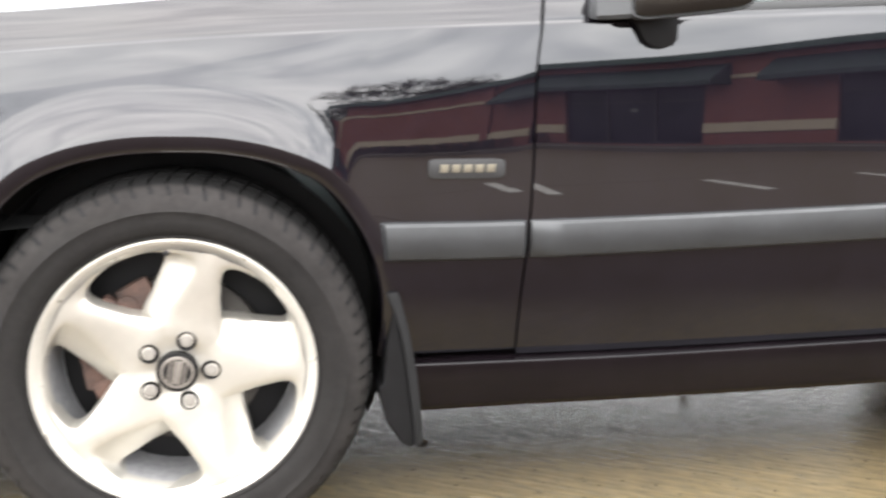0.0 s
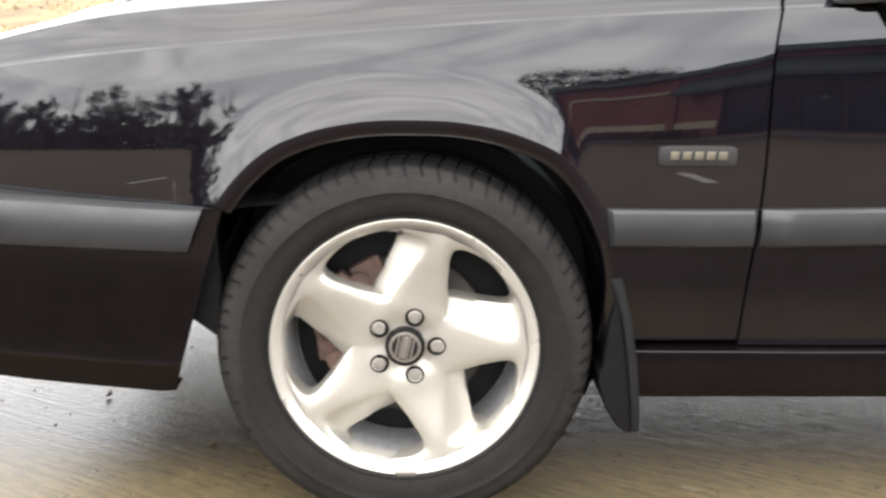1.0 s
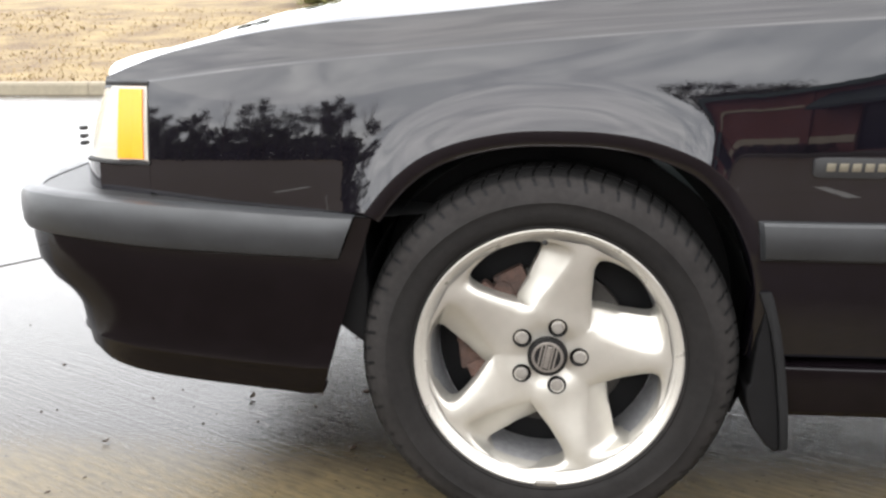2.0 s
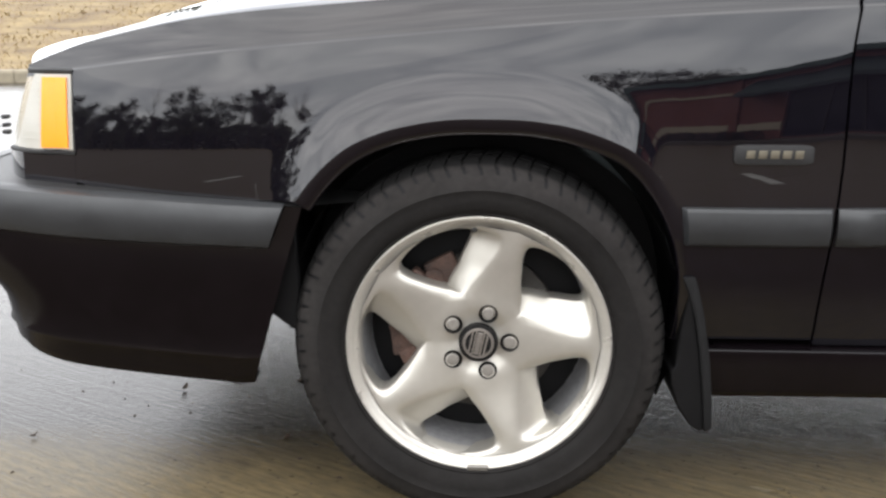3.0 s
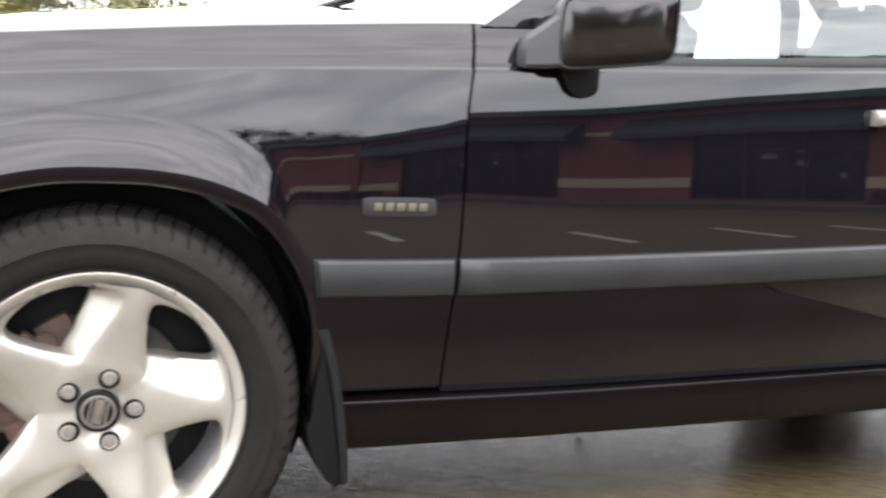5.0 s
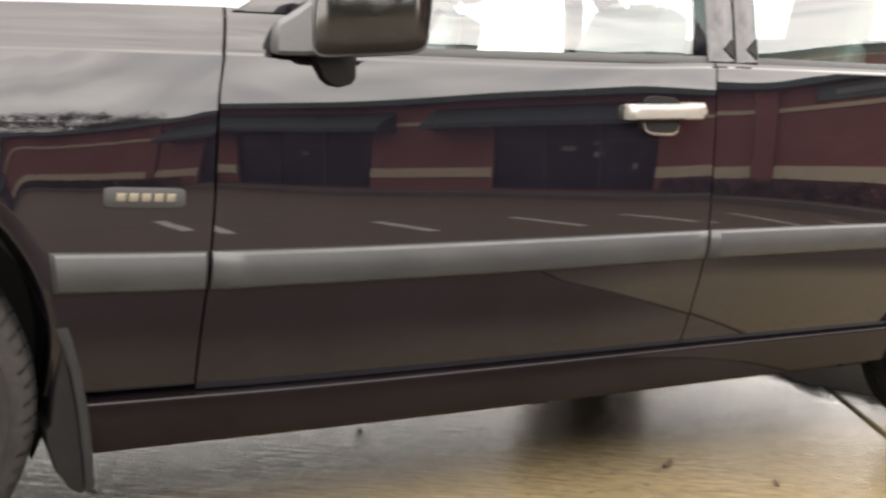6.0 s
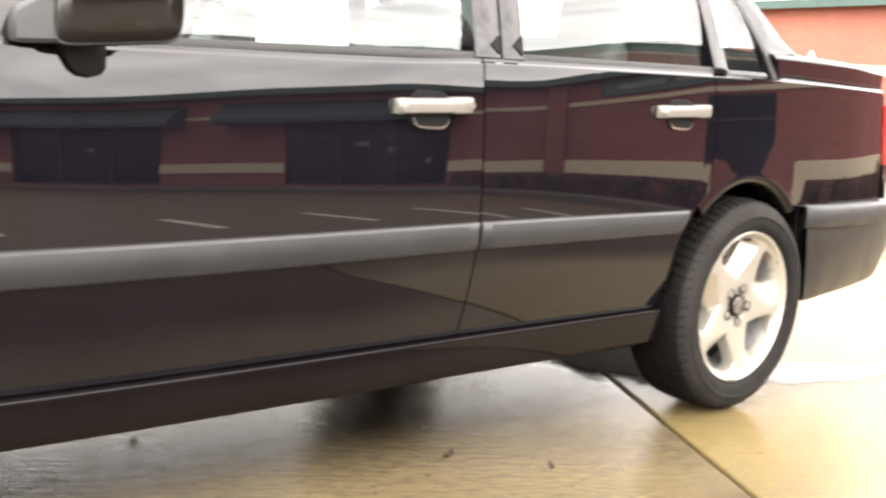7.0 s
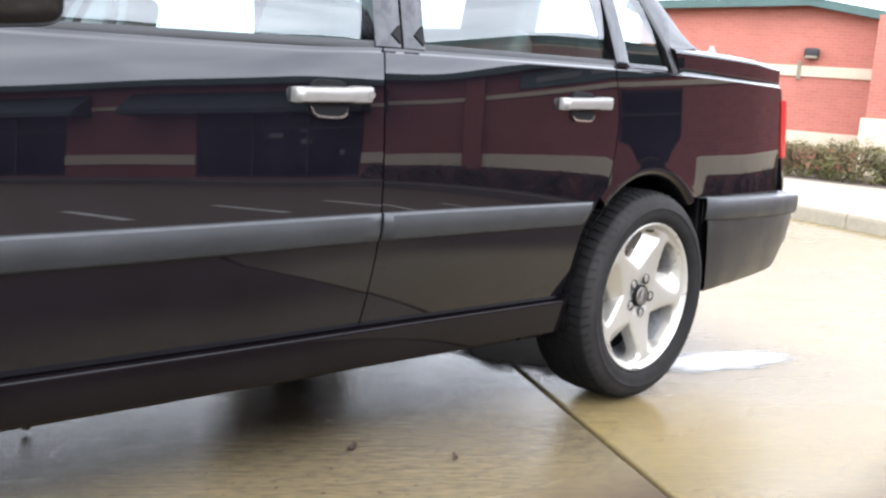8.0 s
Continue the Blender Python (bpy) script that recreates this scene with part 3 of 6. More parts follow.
# sections of the arch lips, from the hidden flange outwards: inwards from the edge, and in from the surface
ROLL_F = ((0.0270, 0.060), (0.0270, 0.0150), (0.0269, 0.0108), (0.0263, 0.0078), (0.0253, 0.0064), (0.0243, 0.0063), (0.0232, 0.0064), (0.0215, 0.0055), (0.0175, 0.0034), (0.0120, 0.0016), (0.0060, 0.0005), (0.0020, 0.0001))
ROLL_R = ((0.0255, 0.030), (0.0255, 0.0120), (0.0245, 0.0070), (0.0225, 0.0032), (0.0195, 0.0006), (0.0160, -0.0009), (0.0135, -0.0014), (0.0115, -0.0014), (0.0095, -0.0012), (0.0070, -0.0009), (0.0045, -0.00055), (0.0025, -0.00028), (0.0010, -0.0001))


def star_panel(c, r_in, outline, a0, a1, step=2.0, rings=16, lip_r=0.34, lw=1.0, roll=()):
    """A panel round a wheel arch: from the arch out to an outline that is seen whole from the arch's centre."""
    corner = [math.degrees(math.atan2(z - c[1], x - c[0])) for x, z in outline]
    angles = sorted({round(a, 4) for a in list(np.arange(a0, a1, step)) + [a1] + [q for q in corner if a0 < q < a1]})
    bm = bmesh.new()
    rows = []
    for a in angles:
        dx, dz = math.cos(radians(a)), math.sin(radians(a))
        best = 0.0
        for (x0, z0), (x1, z1) in zip(outline, outline[1:]):
            ex, ez = x1 - x0, z1 - z0
            det = dx * -ez + ex * dz
            if abs(det) < 1e-9:
                continue
            rx, rz = x0 - c[0], z0 - c[1]
            t = (rx * -ez + ex * rz) / det
            s = (dx * rz - dz * rx) / det
            if -1e-4 <= s <= 1 + 1e-4 and t > best:
                best = t
        r0 = r_in(a)
        if best < r0 + 0.004:
            best = r0 + 0.004
        k = lw if r0 < lip_r + 0.004 else 0.02
        ye = side_y(c[0] + r0 * dx, c[1] + r0 * dz)
        row = [(c[0] + (r0 - q * k) * dx, ye + yy * k, c[1] + (r0 - q * k) * dz) for q, yy in roll]
        for i in range(rings + 1):
            t = (i / rings) ** 1.6
            r = r0 + (best - r0) * t
            x, z = c[0] + r * dx, c[1] + r * dz
            row.append((x, side_y(x, z), z))
        rows.append(row)
    add_grid(bm, rows)
    bmesh.ops.recalc_face_normals(bm, faces=bm.faces[:])
    return bm


def row_panel(xl, xr, zb, zt, nu=40, nv=24, yfn=side_y):
    """A panel between two upright edges, given as x by height, and a foot and a head, given as z by x."""
    bm = bmesh.new()
    rows = []
    for v in list(np.linspace(0, 0.965, nv - 9)) + [0.972, 0.9765, 0.9785, 0.980, 0.982, 0.984, 0.986, 0.989, 0.994, 1.0]:
        row = []
        for i in range(nu + 1):
            u = i / nu
            zl, zr = lerp(zb(xl(0.5)), zt(xl(0.8)), v), lerp(zb(xr(0.5)), zt(xr(0.8)), v)
            x = lerp(xl(zl), xr(zr), u)
            z = lerp(zb(x), zt(x), v)
            row.append((x, yfn(x, z), z))
        rows.append(row)
    add_grid(bm, rows)
    bmesh.ops.recalc_face_normals(bm, faces=bm.faces[:])
    return bm


def face_out(bm, side=0):
    """Turns the faces of a near-side panel towards -y."""
    bm.normal_update()
    s = sum(f.normal.y * f.calc_area() for f in bm.faces)
    if s > 0:
        bmesh.ops.reverse_faces(bm, faces=bm.faces[:])
    return bm


def panel(name, bm, side, parent, label="", material=None, depth=0.014):
    face_out(bm)
    flange(bm, (0, depth, 0))
    return part(name, flip(bm, side), material or M_PAINT, parent, label, sharp=28)


def door_c(z):
    """The rear edge of the rear door: along the arch below, upright above."""
    up = curve([(0.60, 2.400), (0.69, 2.434), (0.83, 2.447), (0.95, 2.418)])(z)
    dz = z - RARCH[1]
    r = R_R + 0.006 - 0.028 * smooth01((0.55 - z) / 0.16)
    arc = RARCH[0] - math.sqrt(max(0.0, r * r - dz * dz)) if abs(dz) < R_R else 9
    if z < RARCH[1]:
        arc = RARCH[0] - r + (RARCH[1] - z) * 0.05
    return up if z > 0.64 else min(arc, up) if z > 0.56 else arc


GAP = 0.0021
belt = lambda x: crease(x) + 0.012


# ---------------------------------------------------------------- the car
car = thing("car", "black four-door saloon car with grey rubbing strips, parked on concrete", "car")


def quarter_in(q, hh):
    """The rear wing above the crease: a small ledge, a nearly upright flank, and a turn onto the boot lid."""
    return 0.006 * smooth01(q / 0.006) + 0.03 * q + 0.022 * max(0.0, (q - hh + 0.011) / 0.011) ** 2.2


def tail_h(x):
    """How far the rear wing rises above the crease, up to the boot lid."""
    return 0.078 - 0.010 * smooth01((x - 3.2) / 0.3)


def build_side(side):
    # front fender
    top = [(x, crease(x)) for x in np.linspace(0.57, -0.668, 26)]
    outline = [(0.36, 0.316)] + [(door_a(z) - GAP, z) for z in np.linspace(0.316, 0.846, 10)] + [(0.565, crease(0.565))] + top[1:] + \
              [(-0.668, 0.60), (-0.668, 0.566)]
    fender = panel("front_fender", star_panel(FARCH, lambda a: max(arch_f(a), 0.2075 / math.sin(radians(a)) if a > 90 else 0), outline, -5.5, 161.5, step=1.0, rings=30, lip_r=0.366, lw=1.0, roll=ROLL_F), side, car, "glossy black front wing round the wheel")
    rows = []
    for x in np.linspace(-0.757, 0.585, 50):
        row = []
        for k in (0, 0.02, 0.045, 0.07, 0.1, 0.2, 0.35, 0.5, 0.65, 0.8, 0.9, 1.0):
            h = shoulder_h(x)
            xx = x + (door_a(crease(x) + h * k) - 0.0028 - 0.585) * smooth01((x - 0.35) / 0.235)
            y, z = shoulder(xx, h * k)
            row.append((xx, y, z))
        rows.append(row)
    bm = bmesh.new()
    add_grid(bm, rows)
    panel("fender_shoulder", bm, side, fender)
    # panel under the head lamp
    rows = []
    for j in range(9):
        z = lerp(0.560, 0.612, j / 8)
        row = [(x, side_y(max(x, -0.76), z) + max(0, -0.765 - x) ** 1.3 * 3.0, z) for x in np.linspace(-0.6685, -0.805, 16)]
        ex, ey, _ = row[-1]
        rows.append(row + [(ex - 0.10 * (1 - (1 - i / 14) ** 2.2), lerp(ey, 0.50, i / 14), z) for i in range(1, 15)])
    bm = bmesh.new()
    add_grid(bm, rows)
    panel("lamp_panel", bm, side, fender)
    # doors
    fd = panel("front_door", row_panel(lambda z: door_a(z) + GAP, lambda z: door_b(z) - GAP, lambda x: sill_top(x) + 0.006, belt, 56, 34), side, car,
               "glossy black front door, closed")
    rd = panel("rear_door", row_panel(lambda z: door_b(z) + GAP, lambda z: door_c(z) - GAP, lambda x: sill_top(x) + 0.006, belt, 50, 40), side, car,
               "glossy black rear door, closed")
    # the door's upper front corner, below the windscreen pillar
    rows = []
    for i in range(9):
        row = []
        for k in (0, 0.02, 0.045, 0.07, 0.1, 0.2, 0.35, 0.5, 0.65, 0.8, 0.9, 1.0):
            h = lerp(0.076, 0.079, i / 8)
            x = lerp(door_a(crease(0.57) + h * k) + 0.0028, 0.70, i / 8)
            y, z = shoulder(x, h * k)
            row.append((x, y, z))
        rows.append(row)
    bm = bmesh.new()
    add_grid(bm, rows)
    panel("door_corner", bm, side, fd)
    # quarter panel
    top = [(x, crease(x)) for x in np.linspace(2.425, 3.46, 22)]
    outline = [(3.565, 0.605), (3.545, 0.66), (3.515, 0.76), (3.485, 0.90), (3.465, crease(3.465))] + top[::-1] + \
              [(door_c(z) + GAP, z) for z in np.linspace(0.92, 0.60, 12)]
    quarter = panel("rear_quarter", star_panel(RARCH, lambda a: max(R_R + 0.004, 0.2425 / math.sin(radians(a)) if a < 90 else 0), outline, 15.2, 136.5, step=1.2, rings=26, lip_r=0.349, lw=1.95, roll=ROLL_R), side, car, "glossy black rear wing round the wheel")
    rows = []
    for x in np.linspace(2.42, 2.765, 14):
        y, z = shoulder(x, 0.0)
        rows.append([(x, y + quarter_in(0.012 * k, 0.012), z + 0.012 * k) for k in (0, 0.25, 0.5, 0.75, 0.9, 1.0)])
    bm = bmesh.new()
    add_grid(bm, rows)
    panel("quarter_ledge", bm, side, quarter)
    rows = []
    for i in range(34):
        row = []
        for k in (0, 0.03, 0.06, 0.1, 0.3, 0.5, 0.7, 0.78, 0.84, 0.9, 0.95, 1.0):
            x = lerp(2.752 - 0.042 * k, 3.47, i / 33)
            y, z = shoulder(x, 0.0)
            hh = tail_h(x)
            row.append((x, y + quarter_in(hh * k, hh), z + hh * k))
        rows.append(row)
    bm = bmesh.new()
    add_grid(bm, rows)
    panel("quarter_shoulder", bm, side, quarter)
    # lower edge in front of the rear bumper
    rows = [[(x, side_y(x, z) + 0.004, z) for x in np.linspace(2.955, 2.99, 4)] for z in np.linspace(0.30, 0.606, 8)]
    bm = bmesh.new()
    add_grid(bm, rows)
    panel("quarter_foot", bm, side, quarter, material=M_PLASTIC)
    # sill
    rows = []
    for x in np.linspace(0.352, 2.330, 50):
        zt, zl = sill_top(x), sill_low(x)
        yb = side_y(x, 0.33) - 0.004
        rows.append([(x, yb + 0.030, zt + 0.003), (x, yb - 0.0055, zt + 0.0012), (x, yb - 0.0078, zt + 0.0002), (x, yb - 0.0088, zt - 0.0020), (x, yb - 0.0087, zt - 0.006), (x, yb - 0.004, lerp(zt, zl, 0.5)),
                     (x, yb + 0.006, zl + 0.01), (x, yb + 0.016, zl), (x, yb + 0.06, zl)])
    bm = bmesh.new()
    add_grid(bm, rows)
    panel("sill", bm, side, car, "black painted sill panel under the doors", material=M_SILL)
    # rubbing strips
    def strip(name, parent, x0, x1, taper0=0.0, taper1=0.0):
        rows = []
        for i in range(41):
            u = i / 40
            row = []
            for q, o in ((0.0315, -0.001), (0.0305, -0.010), (0.026, -0.0145), (0.012, -0.0165), (-0.010, -0.0155), (-0.026, -0.012), (-0.0305, -0.007), (-0.0315, 0.001)):
                x = lerp(x0 + taper0 * (0.03 - q), x1 - taper1 * (0.03 - q), u)
                e = min(1.0, min(u, 1 - u) * (x1 - x0) / 0.006 + 0.35)
                z = strip_mid(x) + q
                row.append((x, side_y(x, z) + o * e, z))
            rows.append(row)
        bm = bmesh.new()
        add_grid(bm, rows)
        panel(name, bm, side, parent, "grey moulded rubbing strip", M_TRIM, depth=0.012)
    strip("rubbing_strip", fender, 0.317, door_a(0.51) - 0.004, taper0=0.12)
    strip("rubbing_strip", fd, door_a(0.51) + 0.004, door_b(0.54) - 0.004)
    strip("rubbing_strip", rd, door_b(0.54) + 0.004, 2.352, taper1=0.55)
    # handles
    for dparent, x0, x1, zc in ((fd, 1.357, 1.556, 0.810), (rd, 2.186, 2.392, 0.843)):
        rise = 0.012
        mid = (x0 + x1) / 2
        cup = [(mid - 0.008 + 0.050 * math.copysign(abs(math.cos(a)) ** 0.45, math.cos(a)), zc - 0.008 + 0.037 * math.copysign(abs(math.sin(a)) ** 0.7, math.sin(a)))
               for a in np.linspace(0, 2 * math.pi, 33)[:-1]]
        ysd = side_y(mid, zc)
        # plate proud of the door, with a recess's shade put into its black
        bm = prism_bm(cup, ysd - 0.0035, ysd + 0.004, 0.001, 1)
        part("handle_cup", flip(bm, side), M_CUP, dparent, "flat black plate painted as the shaded handle recess")
        bm = bmesh.new()
        rows = []
        for u in [0.0, 0.003, 0.01, 0.022, 0.04, 0.07] + [0.1 + 0.04 * i for i in range(21)] + [0.93, 0.96, 0.978, 0.99, 0.997, 1.0]:
            x = lerp(x0, x1, u)
            z = zc + rise * (u - 0.5)
            nose = min(1.0, min(u, 1 - u) / 0.07)
            e = 0.05 + 0.95 * math.sqrt(1 - (1 - nose) ** 2)
            hgt = (0.0175 if u > 0.72 else 0.0155) * (0.85 + 0.15 * e)
            off = side_y(x, z) - 0.020
            rows.append([(x, off + 0.021 + oy * e, z + oz * hgt) for oy, oz in ((0.002, 1.0), (-0.020, 1.0), (-0.026, 0.8), (-0.028, 0.1), (-0.026, -0.75), (-0.020, -1.0), (0.002, -1.0))])
        add_grid(bm, rows)
        bmesh.ops.holes_fill(bm, edges=[e for e in bm.edges if e.is_boundary], sides=0)
        bmesh.ops.recalc_face_normals(bm, faces=bm.faces[:])
        part("door_handle", flip(bm, side), M_HANDLE, dparent, "pale silver pull handle", sharp=40)
        rim = bmesh.new()
        pts = [(mid - 0.008 + 0.047 * math.copysign(abs(math.cos(a)) ** 0.4, math.cos(a)), zc - 0.006 - 0.038 * abs(math.sin(a)) ** 0.6) for a in np.linspace(radians(198), radians(342), 21)]
        rows = []
        for x, z in pts:
            yy = side_y(x, z) - 0.004
            rows.append([(x, yy, z + 0.0035), (x, yy - 0.004, z + 0.002), (x, yy - 0.004, z - 0.002), (x, yy, z - 0.0035)])
        add_grid(rim, rows)
        part("cup_rim", flip(face_out(rim), side), M_CHROME, dparent, "bright lower edge of the handle cup")
    # lock in the end of the front handle
    lk = bmesh.new()
    bmesh.ops.create_circle(lk, cap_ends=True, radius=0.007, segments=20, matrix=pose(1.541, side_y(1.541, 0.816) - 0.0285, 0.816, 90))
    part("door_lock", flip(face_out(lk), side), M_CAPGREY, fd, smooth=False)
    return fender, fd, rd, quarter


parts_near = build_side(0)
parts_far = build_side(1)
fender_near, fdoor_near = parts_near[:2]

# badge on the near front fender: a raised plate with bars in place of letters
plate = []
for a in np.linspace(0, 2 * math.pi, 41)[:-1]:
    plate.append((0.452 + 0.061 * math.copysign(abs(math.cos(a)) ** 0.28, math.cos(a)), 0.6275 + 0.0155 * math.copysign(abs(math.sin(a)) ** 0.28, math.sin(a))))
by = side_y(0.452, 0.628)
badge = part("badge", prism_bm(plate, by - 0.005, by + 0.004, 0.0015, 2), M_BADGE, fender_near, "dark grey oblong badge plate")
for i in range(5):
    x = 0.4085 + i * 0.0185
    bar = [(x + 0.0005, 0.6220), (x + 0.0135, 0.6220), (x + 0.0150, 0.6345), (x + 0.0015, 0.6345)]
    part("badge_bar", prism_bm(bar, by - 0.0070, by - 0.004, 0.0012, 2), M_BADGELINE, badge, "raised silver bar")

# filler behind the gap between wing and door
for side in (0, 1):
    part("gap_filler", flip(box_bm(0.545, 0.592, 0.058, 0.08, 0.70, 0.908), side), M_CUP, car, smooth=False)

# hood
hood_rows = []
for i in range(61):
    u = i / 60
    row = []
    for j in range(49):
        v = j / 48
        w = abs(v - 0.5) * 2
        xf = -0.748 - 0.185 * (1 - w ** 2.2)
        xb = 0.60 - 0.20 * (1 - w ** 2)
        x = lerp(xf, xb, u)
        sx = max(-0.757, min(0.585, x))
        h = shoulder_h(sx)
        y0, z0 = shoulder(sx, h)
        y0 += 0.003
        y = lerp(y0, 2 * MID - y0, v)
        d = min(y - y0, 2 * MID - y0 - y)
        z = z0 + 0.007 * (1 - math.exp(-d / 0.007)) + (0.036 + 0.022 * smooth01((x - xf) / 0.5)) * (1 - w ** 2)
        z -= 0.012 * math.exp(-max(0, x - xf) / 0.035) + 0.007 * math.exp(-max(0, x - xf) / 0.16) * smooth01(d / 0.12)
        row.append((x, y, z))
    hood_rows.append(row)
bm = bmesh.new()
add_grid(bm, hood_rows)
bmesh.ops.recalc_face_normals(bm, faces=bm.faces[:])
bm.normal_update()
if sum(f.normal.z for f in bm.faces) < 0:
    bmesh.ops.reverse_faces(bm, faces=bm.faces[:])
flange(bm, (0, 0, -0.016))
part("hood", bm, M_PAINT, car, "glossy black bonnet, closed")

# head lamps: a clear lens that wraps the corner, an amber turn lens and a rim
for side in (0, 1):
    def lamp_y(x, z):
        return side_y(max(x, -0.70), z) + 0.001 + max(0.0, -0.715 - x) ** 1.5 * 2.0

    def lamp_sheet(x_back, x_front, z0, z1, inset=0.0, n=16, lean=0.0):
        rows = []
        for j in range(9):
            v = j / 8
            z = lerp(z0, z1, v)
            rows.append([(lerp(x_back, x_front + lean * v, i / n), lamp_y(lerp(x_back, x_front + lean * v, i / n), z) - inset, z) for i in range(n + 1)])
        bm = bmesh.new()
        add_grid(bm, rows)
        return flange(face_out(bm), (0, 0.012, 0))
    lamp = part("head_lamp", flip(lamp_sheet(-0.6715, -0.786, 0.618, 0.742, lean=0.048), side), M_CLEAR, car, "clear ribbed head lamp glass at the corner")
    part("turn_lens", flip(lamp_sheet(-0.6795, -0.7285, 0.6225, 0.737, 0.004, lean=0.006), side), M_AMBER, lamp, "amber turn signal lens")
    for i in range(9):
        z = 0.634 + i * 0.0115
        part("lens_rib", flip(lamp_sheet(-0.731, -0.776 + 0.035 * (z - 0.618) / 0.124, z, z + 0.003, 0.0012, 8), side), M_CLEAR, lamp)
    b = bmesh.new()
    rows = []
    for z in (0.612, 0.618, 0.65, 0.68, 0.71, 0.742):
        xe = -0.786 + 0.048 * (z - 0.618) / 0.124
        ye = lamp_y(xe, z)
        rows.append([(xe - 0.115 * (1 - (1 - i / 21) ** 2.2), lerp(ye, 0.50, i / 21), z) for i in range(22)])
    add_grid(b, rows)
    part("front_glass", flip(face_out(b), side), M_CLEAR, lamp)
    b = bmesh.new()
    add_grid(b, [[(x, lamp_y(x, 0.614) + 0.002 - o, z) for x in np.linspace(-0.668, -0.803, 16)] for o, z in ((0.0, 0.620), (0.006, 0.617), (0.006, 0.613), (0.0, 0.610))])
    part("lamp_rim", flip(face_out(b), side), M_PLASTIC, lamp, "dark rubber seal")
    b = bmesh.new()
    add_grid(b, [[(x, lamp_y(x, 0.742) + 0.002 - o, z) for x in np.linspace(-0.668, -0.752, 12)] for o, z in ((0.0, 0.7425), (0.004, 0.745), (0.004, 0.749), (0.0, 0.752))])
    part("lamp_brow", flip(face_out(b), side), M_PLASTIC, lamp)
    # bulb adjusters that show dark behind the lens
    for dz in (0.638, 0.650, 0.664):
        part("lamp_screw", flip(box_bm(-0.816, -0.804, 0.125, 0.140, dz, dz + 0.007, 0.002, 1), side), M_PLASTIC, lamp)

# grille between the lamps
gr = bmesh.new()
add_box(gr, -0.90, -0.83, 0.50, 1.26, 0.60, 0.735)
grille = part("grille", gr, M_DARK, car, "black radiator grille")
for i in range(9):
    y = 0.53 + i * 0.0875
    part("grille_bar", box_bm(-0.915, -0.899, y, y + 0.014, 0.605, 0.73, 0.003, 1), M_CHROME, grille)


# bumpers: a grey strip over a black cover, swept round the corners
def bumper_path(front):
    if front:
        ctrl = [(-0.285, -0.004), (-0.40, -0.006), (-0.55, 0.006), (-0.68, 0.018), (-0.79, 0.040), (-0.870, 0.078), (-0.920, 0.140), (-0.948, 0.25), (-0.965, 0.42), (-0.975, 0.65), (-0.980, MID)]
    else:
        ctrl = [(2.910, -0.003), (3.08, -0.004), (3.3, 0.012), (3.48, 0.036), (3.60, 0.060), (3.69, 0.095), (3.75, 0.155), (3.785, 0.26), (3.80, 0.45), (3.81, 0.65), (3.815, MID)]
    fx = curve([(i, c[0]) for i, c in enumerate(ctrl)])
    fy = curve([(i, c[1]) for i, c in enumerate(ctrl)])
    n = len(ctrl) - 1
    pts = [(fx(t), fy(t), t / n) for t in np.linspace(0, n, 50)]
    return pts


